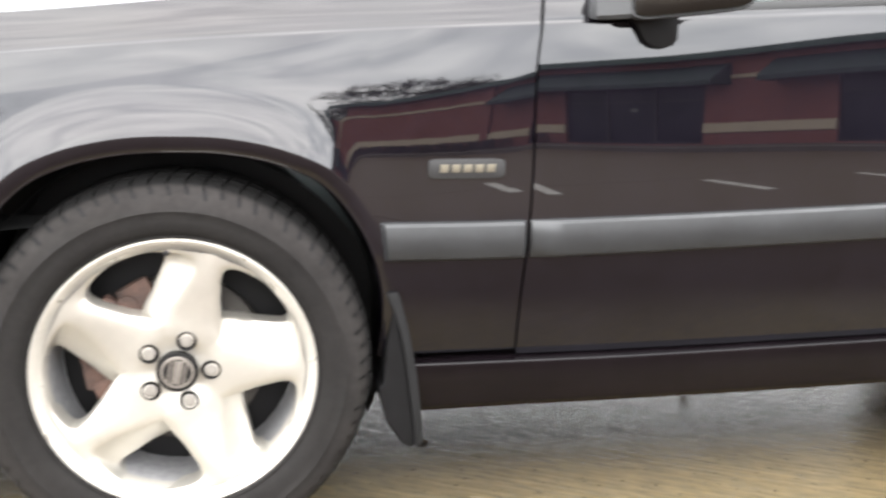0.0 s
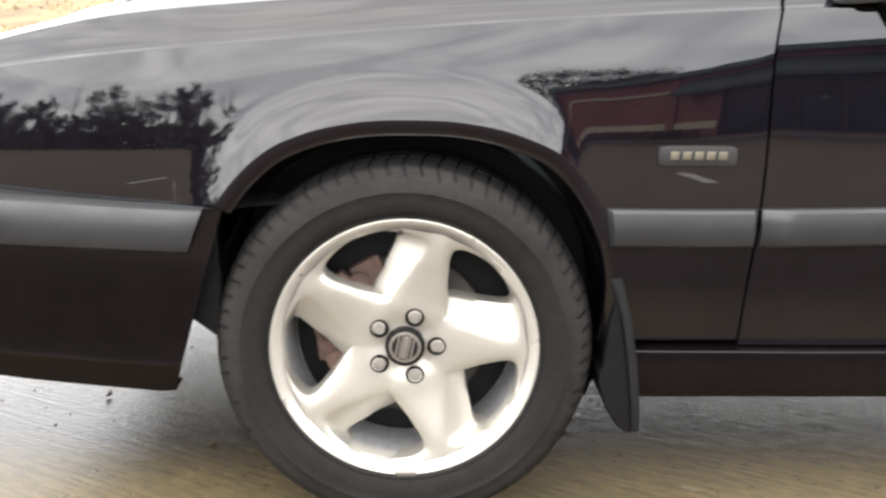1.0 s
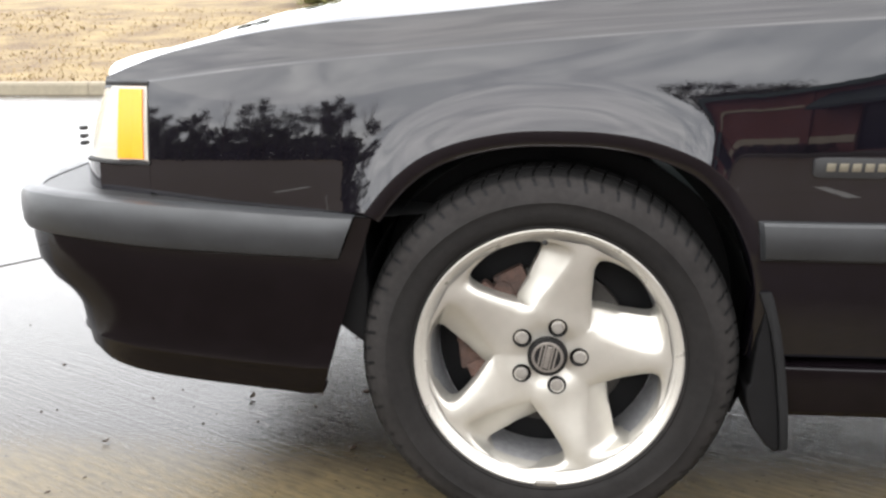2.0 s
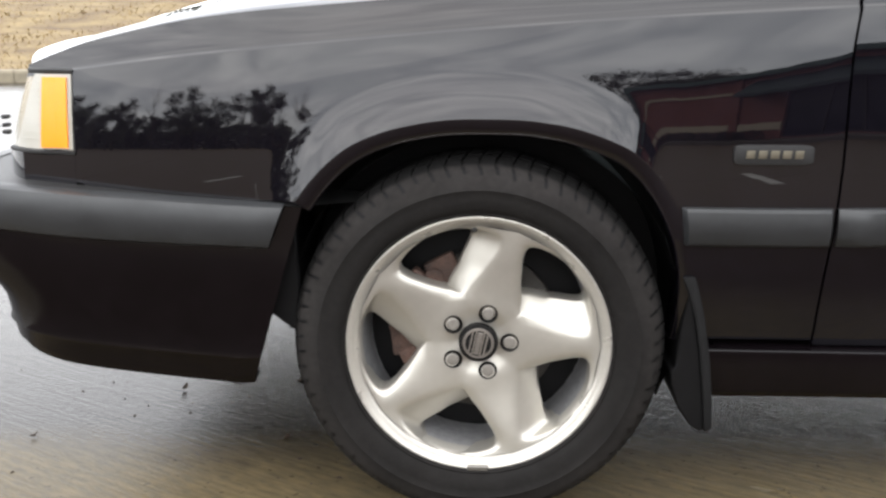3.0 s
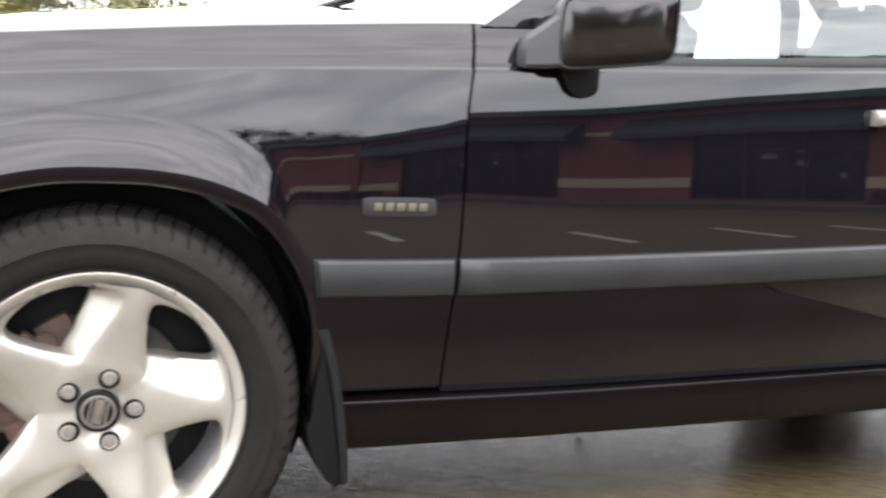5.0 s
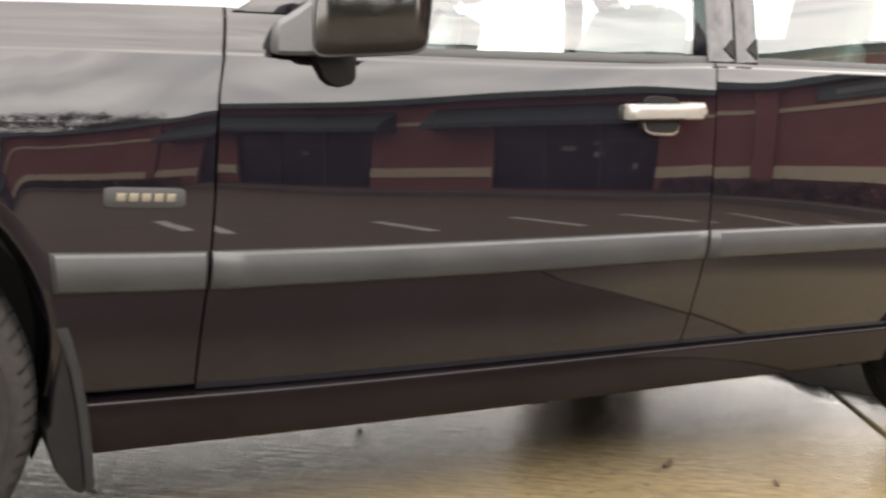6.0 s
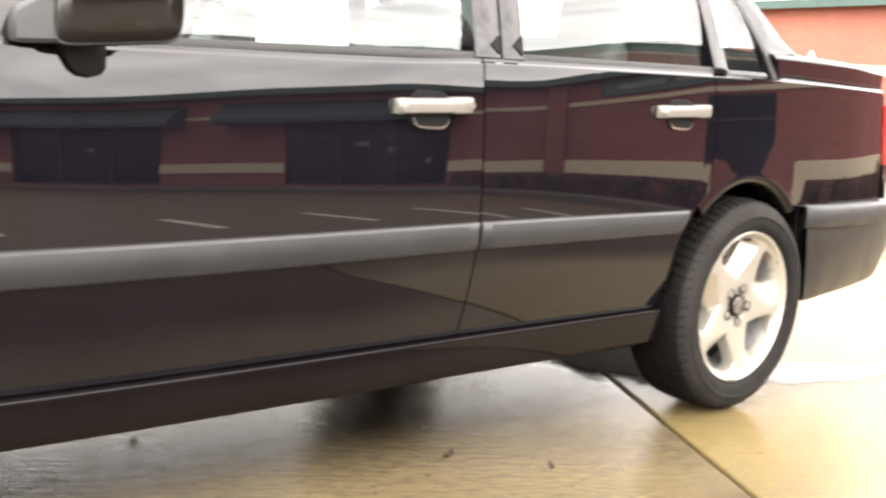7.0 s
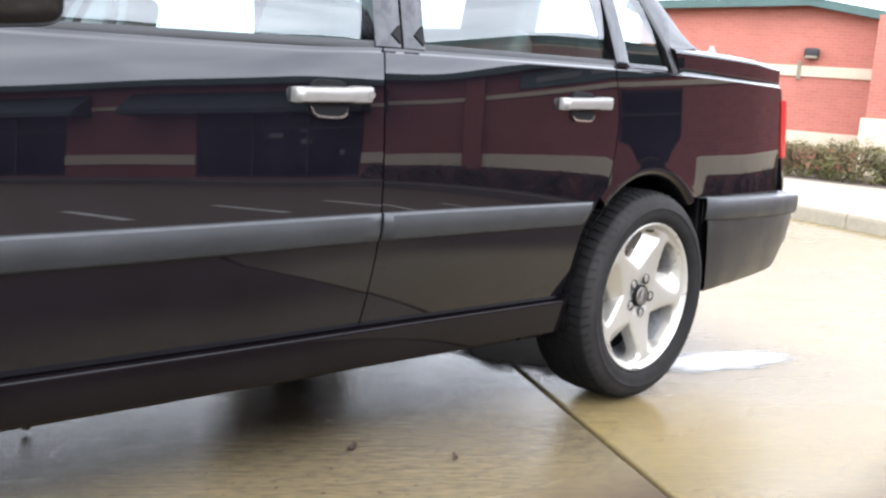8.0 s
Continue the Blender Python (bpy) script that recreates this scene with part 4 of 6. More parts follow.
def bumper(front):
    pts = bumper_path(front)
    full = [(x, y, s) for x, y, s in pts] + [(x, 2 * MID - y, s) for x, y, s in pts[-2::-1]]
    if front:
        top = curve([(-0.95, 0.566), (-0.85, 0.568), (-0.62, 0.559), (-0.28, 0.544)])
        low = curve([(-0.95, 0.283), (-0.80, 0.271), (-0.68, 0.257), (-0.55, 0.246), (-0.377, 0.237), (-0.28, 0.237)])
        mid = curve([(-0.95, 0.494), (-0.81, 0.493), (-0.62, 0.482), (-0.36, 0.476), (-0.28, 0.472)])
    else:
        top = curve([(2.9, 0.600), (3.5, 0.606), (3.8, 0.600)])
        low = curve([(2.9, 0.300), (3.2, 0.318), (3.62, 0.345), (3.82, 0.345)])
        mid = curve([(2.9, 0.532), (3.5, 0.534), (3.8, 0.528)])

    def normal(i):
        x0, y0, _ = full[max(0, i - 1)]
        x1, y1, _ = full[min(len(full) - 1, i + 1)]
        tx, ty = x1 - x0, y1 - y0
        l = math.hypot(tx, ty)
        return ty / l, -tx / l

    cover, strip_rows = [], []
    for i, (x, y, s) in enumerate(full):
        nx, ny = normal(i)
        # outward: away from the car's middle
        if (x - 1.4) * nx + (y - MID) * ny < 0:
            nx, ny = -nx, -ny
        w = smooth01((s - 0.30) / 0.40)
        zt, zm, zl = top(x), mid(x), low(x)
        row = []
        if front:
            prof = [(-0.02, zt - 0.003, 0.0), (-0.003, zt - 0.004, 0.0), (-0.001, zm + 0.02, 0.0), (0.000, zm + 0.004, 0.0), (0.002, zm - 0.012, 0.0), (0.0, lerp(zm, zl, 0.25), 0.004), (-0.002, lerp(zm, zl, 0.40), 0.030), (-0.003, lerp(zm, zl, 0.50), 0.075),
                    (-0.004, lerp(zm, zl, 0.60), 0.108), (-0.005, lerp(zm, zl, 0.74), 0.122), (-0.003, lerp(zm, zl, 0.79), 0.118), (-0.009, lerp(zm, zl, 0.82), 0.122), (-0.012, lerp(zm, zl, 0.93), 0.130),
                    (-0.020, zl, 0.155), (-0.07, zl + 0.004, 0.20)]
        else:
            prof = [(-0.02, zt - 0.003, 0.0), (-0.003, zt - 0.004, 0.0), (-0.001, zm + 0.02, 0.0), (0.000, zm + 0.004, 0.0), (0.002, zm - 0.010, 0.0), (-0.002, lerp(zm, zl, 0.3), 0.004), (-0.006, lerp(zm, zl, 0.55), 0.012), (-0.010, lerp(zm, zl, 0.75), 0.050),
                    (-0.014, lerp(zm, zl, 0.92), 0.095), (-0.022, zl, 0.11), (-0.08, zl + 0.006, 0.16)]
        for o, z, back in prof:
            f = o - back * w
            lean = (0.0 if s > 0.12 else ((0.53 - z) * -0.30 if front else 0.024 + 0.26 * max(0.0, 0.53 - z)) * (1 - s / 0.12))
            row.append((x + nx * f + lean, y + ny * f, z))
        cover.append(row)
        srow = []
        for o, q in ((-0.02, 1.0), (0.004, 1.0), (0.013, 0.95), (0.018, 0.82), (0.019, 0.5), (0.017, 0.2), (0.012, 0.05), (0.003, 0.0)):
            z = lerp(zm, zt, q)
            lean = (0.0 if s > 0.12 else (0.53 - z) * (-0.45 if front else 0.0) * (1 - s / 0.12))
            end = smooth01(s / 0.03)
            srow.append((x + nx * o * (0.4 + 0.6 * end) + lean + (-0.030 * (1 if front else 0) * (1 - end)), y + ny * o * (0.4 + 0.6 * end), z))
        strip_rows.append(srow)
    bm = bmesh.new()
    add_grid(bm, cover)
    bmesh.ops.recalc_face_normals(bm, faces=bm.faces[:])
    flange(bm, (0.0, 0.0, 0.0))
    ob = part("front_bumper" if front else "rear_bumper", bm, M_BUMPF if front else M_BUMPR, car, "black bumper cover with a spoiler lip" if front else "dark grey-black bumper cover")
    bm = bmesh.new()
    add_grid(bm, strip_rows)
    bmesh.ops.recalc_face_normals(bm, faces=bm.faces[:])
    part("bumper_strip", bm, M_TRIM, ob, "grey moulded bumper strip")
    # closing plate on top, under the lamps or tail
    bm = bmesh.new()
    rows = [[(x, y, top(x) - 0.002) for x, y, s in full], [(lerp(x, 1.4, 0.12), lerp(y, MID, 0.12), top(x) - 0.002) for x, y, s in full]]
    add_grid(bm, rows)
    part("bumper_top", bm, M_PLASTIC, ob)
    return ob


M_BUMPR = mat("satin_black_bumper", (0.010, 0.010, 0.010), rough=0.4, coat=0.25, coat_rough=0.15, vary=0.3, scale=6, rvary=0.1)
bumper(True)
bumper(False)

# plain black returns behind the front bumper's ends and inside the arches
def arch_liner(c, r):
    for side in (0, 1):
        rows = []
        for a in np.linspace(-25, 205, 40):
            dx, dz = math.cos(radians(a)), math.sin(radians(a))
            rows.append([(c[0] + (r - 0.002) * dx, y, c[1] + (r - 0.002) * dz) for y in (max(0.008, side_y(c[0] + r * dx, max(0.3, c[1] + r * dz)) + 0.018), 0.10, 0.27)] + [(c[0] + 0.05 * dx, 0.275, c[1] + 0.05 * dz)])
        bm = bmesh.new()
        add_grid(bm, rows)
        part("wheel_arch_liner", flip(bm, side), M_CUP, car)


arch_liner(FARCH, F_R - 0.003)
arch_liner(RARCH, R_R - 0.003)

# splash guards between the front bumper's ends and the wheels
for side in (0, 1):
    part("splash_guard", flip(prism_bm([(-0.43, 0.50), (-0.30, 0.50), (-0.295, 0.40), (-0.303, 0.320), (-0.345, 0.352), (-0.40, 0.36)], 0.035, 0.22, 0.003, 1), side), M_CUP, car, "black splash guard behind the bumper end")
    part("splash_guard", flip(prism_bm([(2.925, 0.60), (3.05, 0.60), (3.06, 0.335), (2.985, 0.305), (2.962, 0.33), (2.935, 0.45)], 0.030, 0.24, 0.003, 1), side), M_CUP, car, "black splash guard behind the bumper end")

# underbody and floor; the low rear box, as a fuel tank, is added unseen to darken the ground
for q in ((0.36, 2.25, 0.10, 1.66, 0.325, 0.36), (-0.72, -0.42, 0.12, 1.64, 0.26, 0.54), (-0.42, 0.36, 0.32, 1.44, 0.27, 0.60), (2.25, 3.05, 0.32, 1.44, 0.30, 0.62), (3.02, 3.62, 0.16, 1.60, 0.36, 0.60), (2.30, 2.98, 0.25, 1.51, 0.165, 0.33)):
    part("underbody", box_bm(*q, 0.02, 2), M_DARK, car, "dark underbody in shade")
# unseen block, enlarged and lowered so the wet ground mirrors a dark patch
part("added_silencer", box_bm(1.92, 2.44, 0.66, 1.14, 0.078, 0.30, 0.05, 3), M_DARK, car, "dark unseen block added under the floor as a silencer")
part("exhaust_pipe", lathe_bm([(0.024, 0.0), (0.026, 0.9), (0.026, 1.6), (0.022, 2.6)], 16), M_STEEL, car).matrix_world = pose(0.9, 1.15, 0.185, 0, 0, -90)
for side in (0, 1):
    for x0, x1, y0, z0, z1 in ((0.40, 2.28, 0.085, 0.30, 0.86), (-0.64, 0.40, 0.115, 0.645, 0.76), (2.96, 3.40, 0.105, 0.33, 0.92)):
        part("inner_shell", flip(box_bm(x0, x1, y0, y0 + 0.03, z0, z1), side), M_DARK, car, smooth=False)


# ---------------------------------------------------------------- wheels
def arm_half(r):
    return curve([(0.085, 0.628), (0.095, 0.50), (0.121, 0.285), (0.150, 0.170), (0.166, 0.135), (0.181, 0.142), (0.190, 0.24), (0.1965, 0.45), (0.1995, 0.63)])(r)


def arm_slant(r):
    return curve([(0.085, 0.25), (0.091, 0.40), (0.110, 0.42), (0.132, 0.34), (0.160, 0.295), (0.183, 0.23), (0.194, 0.12), (0.1995, 0.03)])(r)


def wheel_face(r):
    """Depth of the spokes' front behind the lip."""
    return 0.024 - 0.012 * smooth01((r - 0.07) / 0.12)


def spoke_bm(a):
    """One swept spoke: a crowned front that narrows to the rim, a steep trailing wall, and a broad face that falls back on its leading side."""
    bm = bmesh.new()
    rows = []
    for r in list(np.linspace(0.030, 0.085, 6)) + list(np.linspace(0.090, 0.180, 14)) + list(np.linspace(0.1835, 0.1995, 8)):
        h = arm_half(r) if r > 0.085 else 0.6285
        s = arm_slant(r) if r > 0.085 else 0.0
        f = wheel_face(r) + 0.006 * smooth01((0.06 - r) / 0.02)
        deep = 0.050 * smooth01((r - 0.084) / 0.010)
        soft = min(0.012 / r, h * 0.25)
        sec = []
        if r > 0.086:
            sec += [(h, f + 0.012 + deep * 0.7), (h + 0.01, f + 0.010), (h, f + 0.004), (h - soft * 0.5, f + 0.001)]
        else:
            sec += [(h, f), (h, f), (h, f), (h - soft * 0.5, f)]
        sec += [(h * 0.5, f - 0.0015), (0.0, f - 0.002), (-h * 0.5, f - 0.0015), (-h + soft * 0.5, f)]
        if r > 0.086:
            sec += [(-h, f + 0.002)] + [(-h - s * k, f + 0.003 + 0.55 * deep * (k ** 1.2)) for k in (0.2, 0.45, 0.7, 0.9, 1.0)] + [(-h - s * 1.01, f + deep + 0.02)]
        else:
            sec += [(-h, f)] * 7
        rows.append([(r * math.sin(a + q), y, r * math.cos(a + q)) for q, y in sec])
    add_grid(bm, rows)
    bmesh.ops.remove_doubles(bm, verts=bm.verts[:], dist=2e-5)
    bmesh.ops.recalc_face_normals(bm, faces=bm.faces[:])
    return face_out(bm)


def build_wheel(name, label):
    barrel = lathe_bm([(0.2165, 0.010), (0.2185, 0.004), (0.2180, 0.000), (0.2150, -0.0015), (0.2120, 0.000), (0.2090, 0.0018), (0.2065, 0.0055), (0.2040, 0.0095), (0.2005, 0.0120), (0.1975, 0.0150), (0.1955, 0.0220), (0.1945, 0.0420)], 96)
    w = part(name, barrel, M_LIP, car, label, sharp=50)
    part("barrel", lathe_bm([(0.1945, 0.0420), (0.1920, 0.070), (0.1890, 0.110), (0.1850, 0.165), (0.2040, 0.185), (0.2160, 0.192)], 72), M_BARREL, w)
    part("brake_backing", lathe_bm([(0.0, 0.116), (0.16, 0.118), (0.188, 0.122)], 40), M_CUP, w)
    tyre = lathe_bm([(0.2140, 0.012), (0.2160, 0.002), (0.2200, -0.004), (0.2215, -0.006), (0.2235, -0.0045), (0.2270, -0.0085), (0.2340, -0.0125), (0.2480, -0.0155), (0.2600, -0.0150), (0.2615, -0.0165),
                     (0.2630, -0.0150), (0.2740, -0.0125), (0.2860, -0.0060), (0.2940, 0.0020), (0.2985, 0.0095), (0.3010, 0.0180), (0.3025, 0.0330),
                     (0.3030, 0.1000), (0.3020, 0.1600), (0.2970, 0.1820), (0.2800, 0.2000), (0.2400, 0.2030), (0.2120, 0.1900)], 120)
    part("tyre", tyre, M_TYRE, w, "worn black road tyre", sharp=60)
    tread = bmesh.new()
    n = 70
    for i in range(n):
        a0, a1 = 2 * math.pi * (i + 0.08) / n, 2 * math.pi * (i + 0.92) / n
        for prof in (((0.2955, 0.0040), (0.2995, 0.0085), (0.3030, 0.0150), (0.3060, 0.0260), (0.3075, 0.0380), (0.3078, 0.0480), (0.3020, 0.0500)),
                     ((0.3020, 0.0560), (0.3088, 0.0570), (0.3090, 0.0900), (0.3020, 0.0910)), ((0.3020, 0.0970), (0.3090, 0.0980), (0.3088, 0.1320), (0.3020, 0.1330)),
                     ((0.3020, 0.1390), (0.3078, 0.1400), (0.3050, 0.1700), (0.2960, 0.1780))):
            sk = 0.3 * 2 * math.pi / n
            rows = [[(r * math.sin(a + sk * (y - 0.02) / 0.03 * 0.5), y, r * math.cos(a + sk * (y - 0.02) / 0.03 * 0.5)) for r, y in prof] for a in (a0, a1)]
            low = [[(x * 0.975, y + 0.001, z * 0.975) for x, y, z in row] for row in rows]
            add_grid(tread, [low[0], rows[0], rows[1], low[1]])
    bmesh.ops.recalc_face_normals(tread, faces=tread.faces[:])
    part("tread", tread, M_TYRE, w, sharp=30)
    # no slits are cut: black strips carry their shade as colour
    slit = bmesh.new()
    for i in range(n):
        a, deep = 2 * math.pi * i / n, 0.2845 + 0.003 * math.sin(i * 2.4)
        add_grid(slit, [[(r * math.sin(a + q + (0.2965 - r) * 1.1), y, r * math.cos(a + q + (0.2965 - r) * 1.1)) for r, y in ((deep, -0.0070 + (deep - 0.286) * 0.75), (0.2900, -0.0030), (0.2945, 0.0015), (0.2975, 0.0070))] for q in (-0.009, 0.0, 0.009)])
    tagged(part("sipe", face_out(slit), M_CUP, w), "raised black strips for the shaded slits between the shoulder blocks", kind="stuff")
    for k in range(5):
        part("spoke", spoke_bm(radians(18 + 72 * k)), M_ALLOY, w, sharp=50)
    cap = part("hub_cap", lathe_bm([(0.0, 0.0165), (0.020, 0.0165), (0.0265, 0.0175), (0.0275, 0.0160), (0.0315, 0.0165), (0.0325, 0.0190), (0.0330, 0.030)], 40), M_CAPDARK, w, "dark round hub cap with a pewter emblem", sharp=30)
    part("emblem_ring", lathe_bm([(0.0215, 0.0170), (0.0217, 0.0150), (0.0250, 0.0150), (0.0262, 0.0165)], 40), M_CAPGREY, cap)
    for off in (-0.0125, -0.0065, 0.0065, 0.0125):
        half = math.sqrt(0.0215 ** 2 - off ** 2)
        b = box_bm(-0.0014, 0.0014, 0.0148, 0.0170, -half, half)
        bmesh.ops.transform(b, matrix=pose(0, 0, 0, 0, 12, 0) @ Matrix.Translation((off, 0, 0)), verts=b.verts[:])
        part("emblem_bar", b, M_CAPGREY, cap, smooth=False)
    b = box_bm(-0.0042, 0.0042, 0.0146, 0.0170, -0.019, 0.019, 0.001, 1)
    bmesh.ops.transform(b, matrix=pose(0, 0, 0, 0, 12, 0), verts=b.verts[:])
    part("emblem_bar", b, M_CAPGREY, cap, smooth=False)
    for k in range(5):
        a = radians(18 + 72 * k)
        x, z = 0.0515 * math.sin(a), 0.0515 * math.cos(a)
        # raised ring; the shade of a bolt recess is its black colour
        ring = lathe_bm([(0.0098, 0.030), (0.0108, 0.0245), (0.0128, 0.0222), (0.0150, 0.0205), (0.0158, 0.0225)], 28)
        bmesh.ops.translate(ring, vec=(x, 0, z), verts=ring.verts[:])
        part("bolt_ring", ring, M_CUP, w)
        nut = lathe_bm([(0.0, 0.0198), (0.0085, 0.0198), (0.0102, 0.0212), (0.0104, 0.030)], 12)
        bmesh.ops.translate(nut, vec=(x, 0, z), verts=nut.verts[:])
        part("wheel_nut", nut, M_NUT, w, sharp=25)
    v = lathe_bm([(0.0, -0.004), (0.0045, -0.003), (0.005, 0.004), (0.0062, 0.006), (0.0062, 0.020), (0.004, 0.022)], 14)
    bmesh.ops.transform(v, matrix=pose(-0.0075, 0.014, 0.193, 0, 0, 0), verts=v.verts[:])
    part("valve_cap", v, M_PLASTIC, w)
    part("balance_weight", box_bm(-0.017, 0.019, -0.004, 0.004, -0.2195, -0.2100, 0.002, 1), M_STEEL, w, "small grey clip-on balance weight")
    disc = lathe_bm([(0.05, 0.078), (0.075, 0.078), (0.078, 0.088), (0.135, 0.088), (0.138, 0.090), (0.138, 0.110), (0.07, 0.112)], 64)
    part("brake_disc", disc, M_DISC, w, "worn grey brake disc", sharp=30)
    return w


wheel_f = build_wheel("wheel", "five-spoke silver alloy wheel with a black tyre")
HUB_Z = 0.3095
SPIN_R = 6
wheel_f.matrix_basis = pose(0, 0.004, HUB_Z)


def copy_part(ob, m):
    c = copy_thing(ob, m)
    c.parent = car
    return c


copy_part(wheel_f, pose(AXLE_R, 0.008, HUB_Z, 0, SPIN_R, 0))
copy_part(wheel_f, pose(0, 2 * MID - 0.004, HUB_Z, 0, 40, 180))
copy_part(wheel_f, pose(AXLE_R, 2 * MID - 0.008, HUB_Z, 0, 15, 180))

# rusty calipers behind the spokes
for cx, ang in ((0.0, -52), (AXLE_R, 55)):
    for side in (0, 1):
        cal = bmesh.new()
        for a0, r0, r1, y0, y1 in ((-62, 0.100, 0.142, 0.066, 0.088), (-44, 0.088, 0.150, 0.070, 0.090), (-26, 0.085, 0.152, 0.068, 0.088), (0, 0.080, 0.156, 0.060, 0.086), (24, 0.088, 0.150, 0.068, 0.09)):
            a = radians(ang + a0)
            mm = Matrix.Translation((cx + 0.118 * math.sin(a), 0, HUB_Z + 0.118 * math.cos(a))) @ pose(0, 0, 0, 0, ang + a0, 0)
            add_box(cal, -0.027, 0.027, y0, y1, -(r1 - r0) / 2, (r1 - r0) / 2, mm)
        bmesh.ops.bevel(cal, geom=cal.edges[:], offset=0.006, segments=2, profile=0.6, affect="EDGES")
        c = part("brake_caliper", flip(cal, side), M_RUST, car, "rusty brown brake caliper")
    b = bmesh.new()
    add_box(b, cx - 0.03, cx + 0.03, 0.10, 2 * MID - 0.10, 0.26, 0.33)
    part("axle", b, M_DARK, car, smooth=False)
bs = lathe_bm([(0.0, 0.064), (0.016, 0.064), (0.018, 0.070), (0.018, 0.082)], 16)
bmesh.ops.translate(bs, vec=(-0.075, 0, HUB_Z + 0.098), verts=bs.verts[:])
part("caliper_bolt", bs, M_RUST, car)

# mud flaps behind the front wheels
for side in (0, 1):
    ys = side_y(0.338, 0.425) - 0.006
    flap = part("mud_flap", flip(prism_bm([(0.331, 0.350), (0.341, 0.400), (0.350, 0.36), (0.361, 0.30), (0.371, 0.22), (0.376, 0.166), (0.369, 0.160), (0.352, 0.172), (0.330, 0.205), (0.318, 0.245),
                                           (0.316, 0.268), (0.324, 0.275), (0.326, 0.31)], ys + 0.006, ys + 0.20, 0.002, 1), side), M_CUP, car, "black rubber mud flap behind the front wheel")
    part("flap_edge", flip(prism_bm([(0.327, 0.428), (0.346, 0.430), (0.352, 0.415), (0.366, 0.360), (0.378, 0.290), (0.386, 0.220), (0.389, 0.168), (0.376, 0.162), (0.371, 0.22), (0.361, 0.30), (0.350, 0.36), (0.338, 0.40)],
                                    ys, ys + 0.045, 0.004, 2), side), M_FLAP, flap, "dark grey outer edge of the flap")


# ---------------------------------------------------------------- greenhouse
def gh_y(x, z):
    """The side glass's slope."""
    zb = belt(x)
    q = z - zb
    return side_y(x, crease(x)) + 0.022 + q * (0.05 - 0.09 * smooth01((x - 1.6) / 0.6)) + 0.86 * q * q + 0.2 * q ** 3


def gh_frame(x, z):
    """The frames' slope: a little straighter than the glass."""
    q = z - belt(x)
    return side_y(x, crease(x)) + 0.022 + 0.20 * q + 0.30 * q * q


def gh_bm(outline, y0, y1, n=3, bevel=0.0):
    """A piece of the side frame: an outline in the slope of the glass."""
    bm = bmesh.new()
    dense = []
    for (xa, za), (xb, zb) in zip(outline, outline[1:] + outline[:1]):
        for k in range(n):
            dense.append((lerp(xa, xb, k / n), lerp(za, zb, k / n)))
    a = [bm.verts.new((x, gh_frame(x, z) + y0, z)) for x, z in dense]
    b = [bm.verts.new((x, gh_frame(x, z) + y1, z)) for x, z in dense]
    m = len(a)
    fa = bm.faces.new(a)
    fb = bm.faces.new(b[::-1])
    for i in range(m):
        bm.faces.new((a[i], b[i], b[(i + 1) % m], a[(i + 1) % m]))
    bmesh.ops.triangulate(bm, faces=[fa, fb])
    bmesh.ops.recalc_face_normals(bm, faces=bm.faces[:])
    if bevel:
        es = [e for e in bm.edges if len(e.link_faces) == 2 and e.calc_face_angle(0) > 0.7]
        bmesh.ops.bevel(bm, geom=es, offset=bevel, segments=2, profile=0.6, affect="EDGES")
    return bm


def pane_bm(outline, off, n=18, m=14):
    """A window pane: rows of points across an outline, bent to the slope of the glass."""
    z0, z1 = min(z for _, z in outline) + 1e-4, max(z for _, z in outline) - 1e-4
    rows = []
    for k in range(n + 1):
        z = lerp(z0, z1, (k / n) ** 1.5)
        xs = []
        for (xa, za), (xb, zb) in zip(outline, outline[1:] + outline[:1]):
            if (za - z) * (zb - z) <= 0 and abs(za - zb) > 1e-9:
                xs.append(xa + (xb - xa) * (z - za) / (zb - za))
        rows.append([(x, gh_y(x, z) + off, z) for x in np.linspace(min(xs), max(xs), m + 1)])
    bm = bmesh.new()
    add_grid(bm, rows)
    return flange(face_out(bm), (0, 0.003, 0))


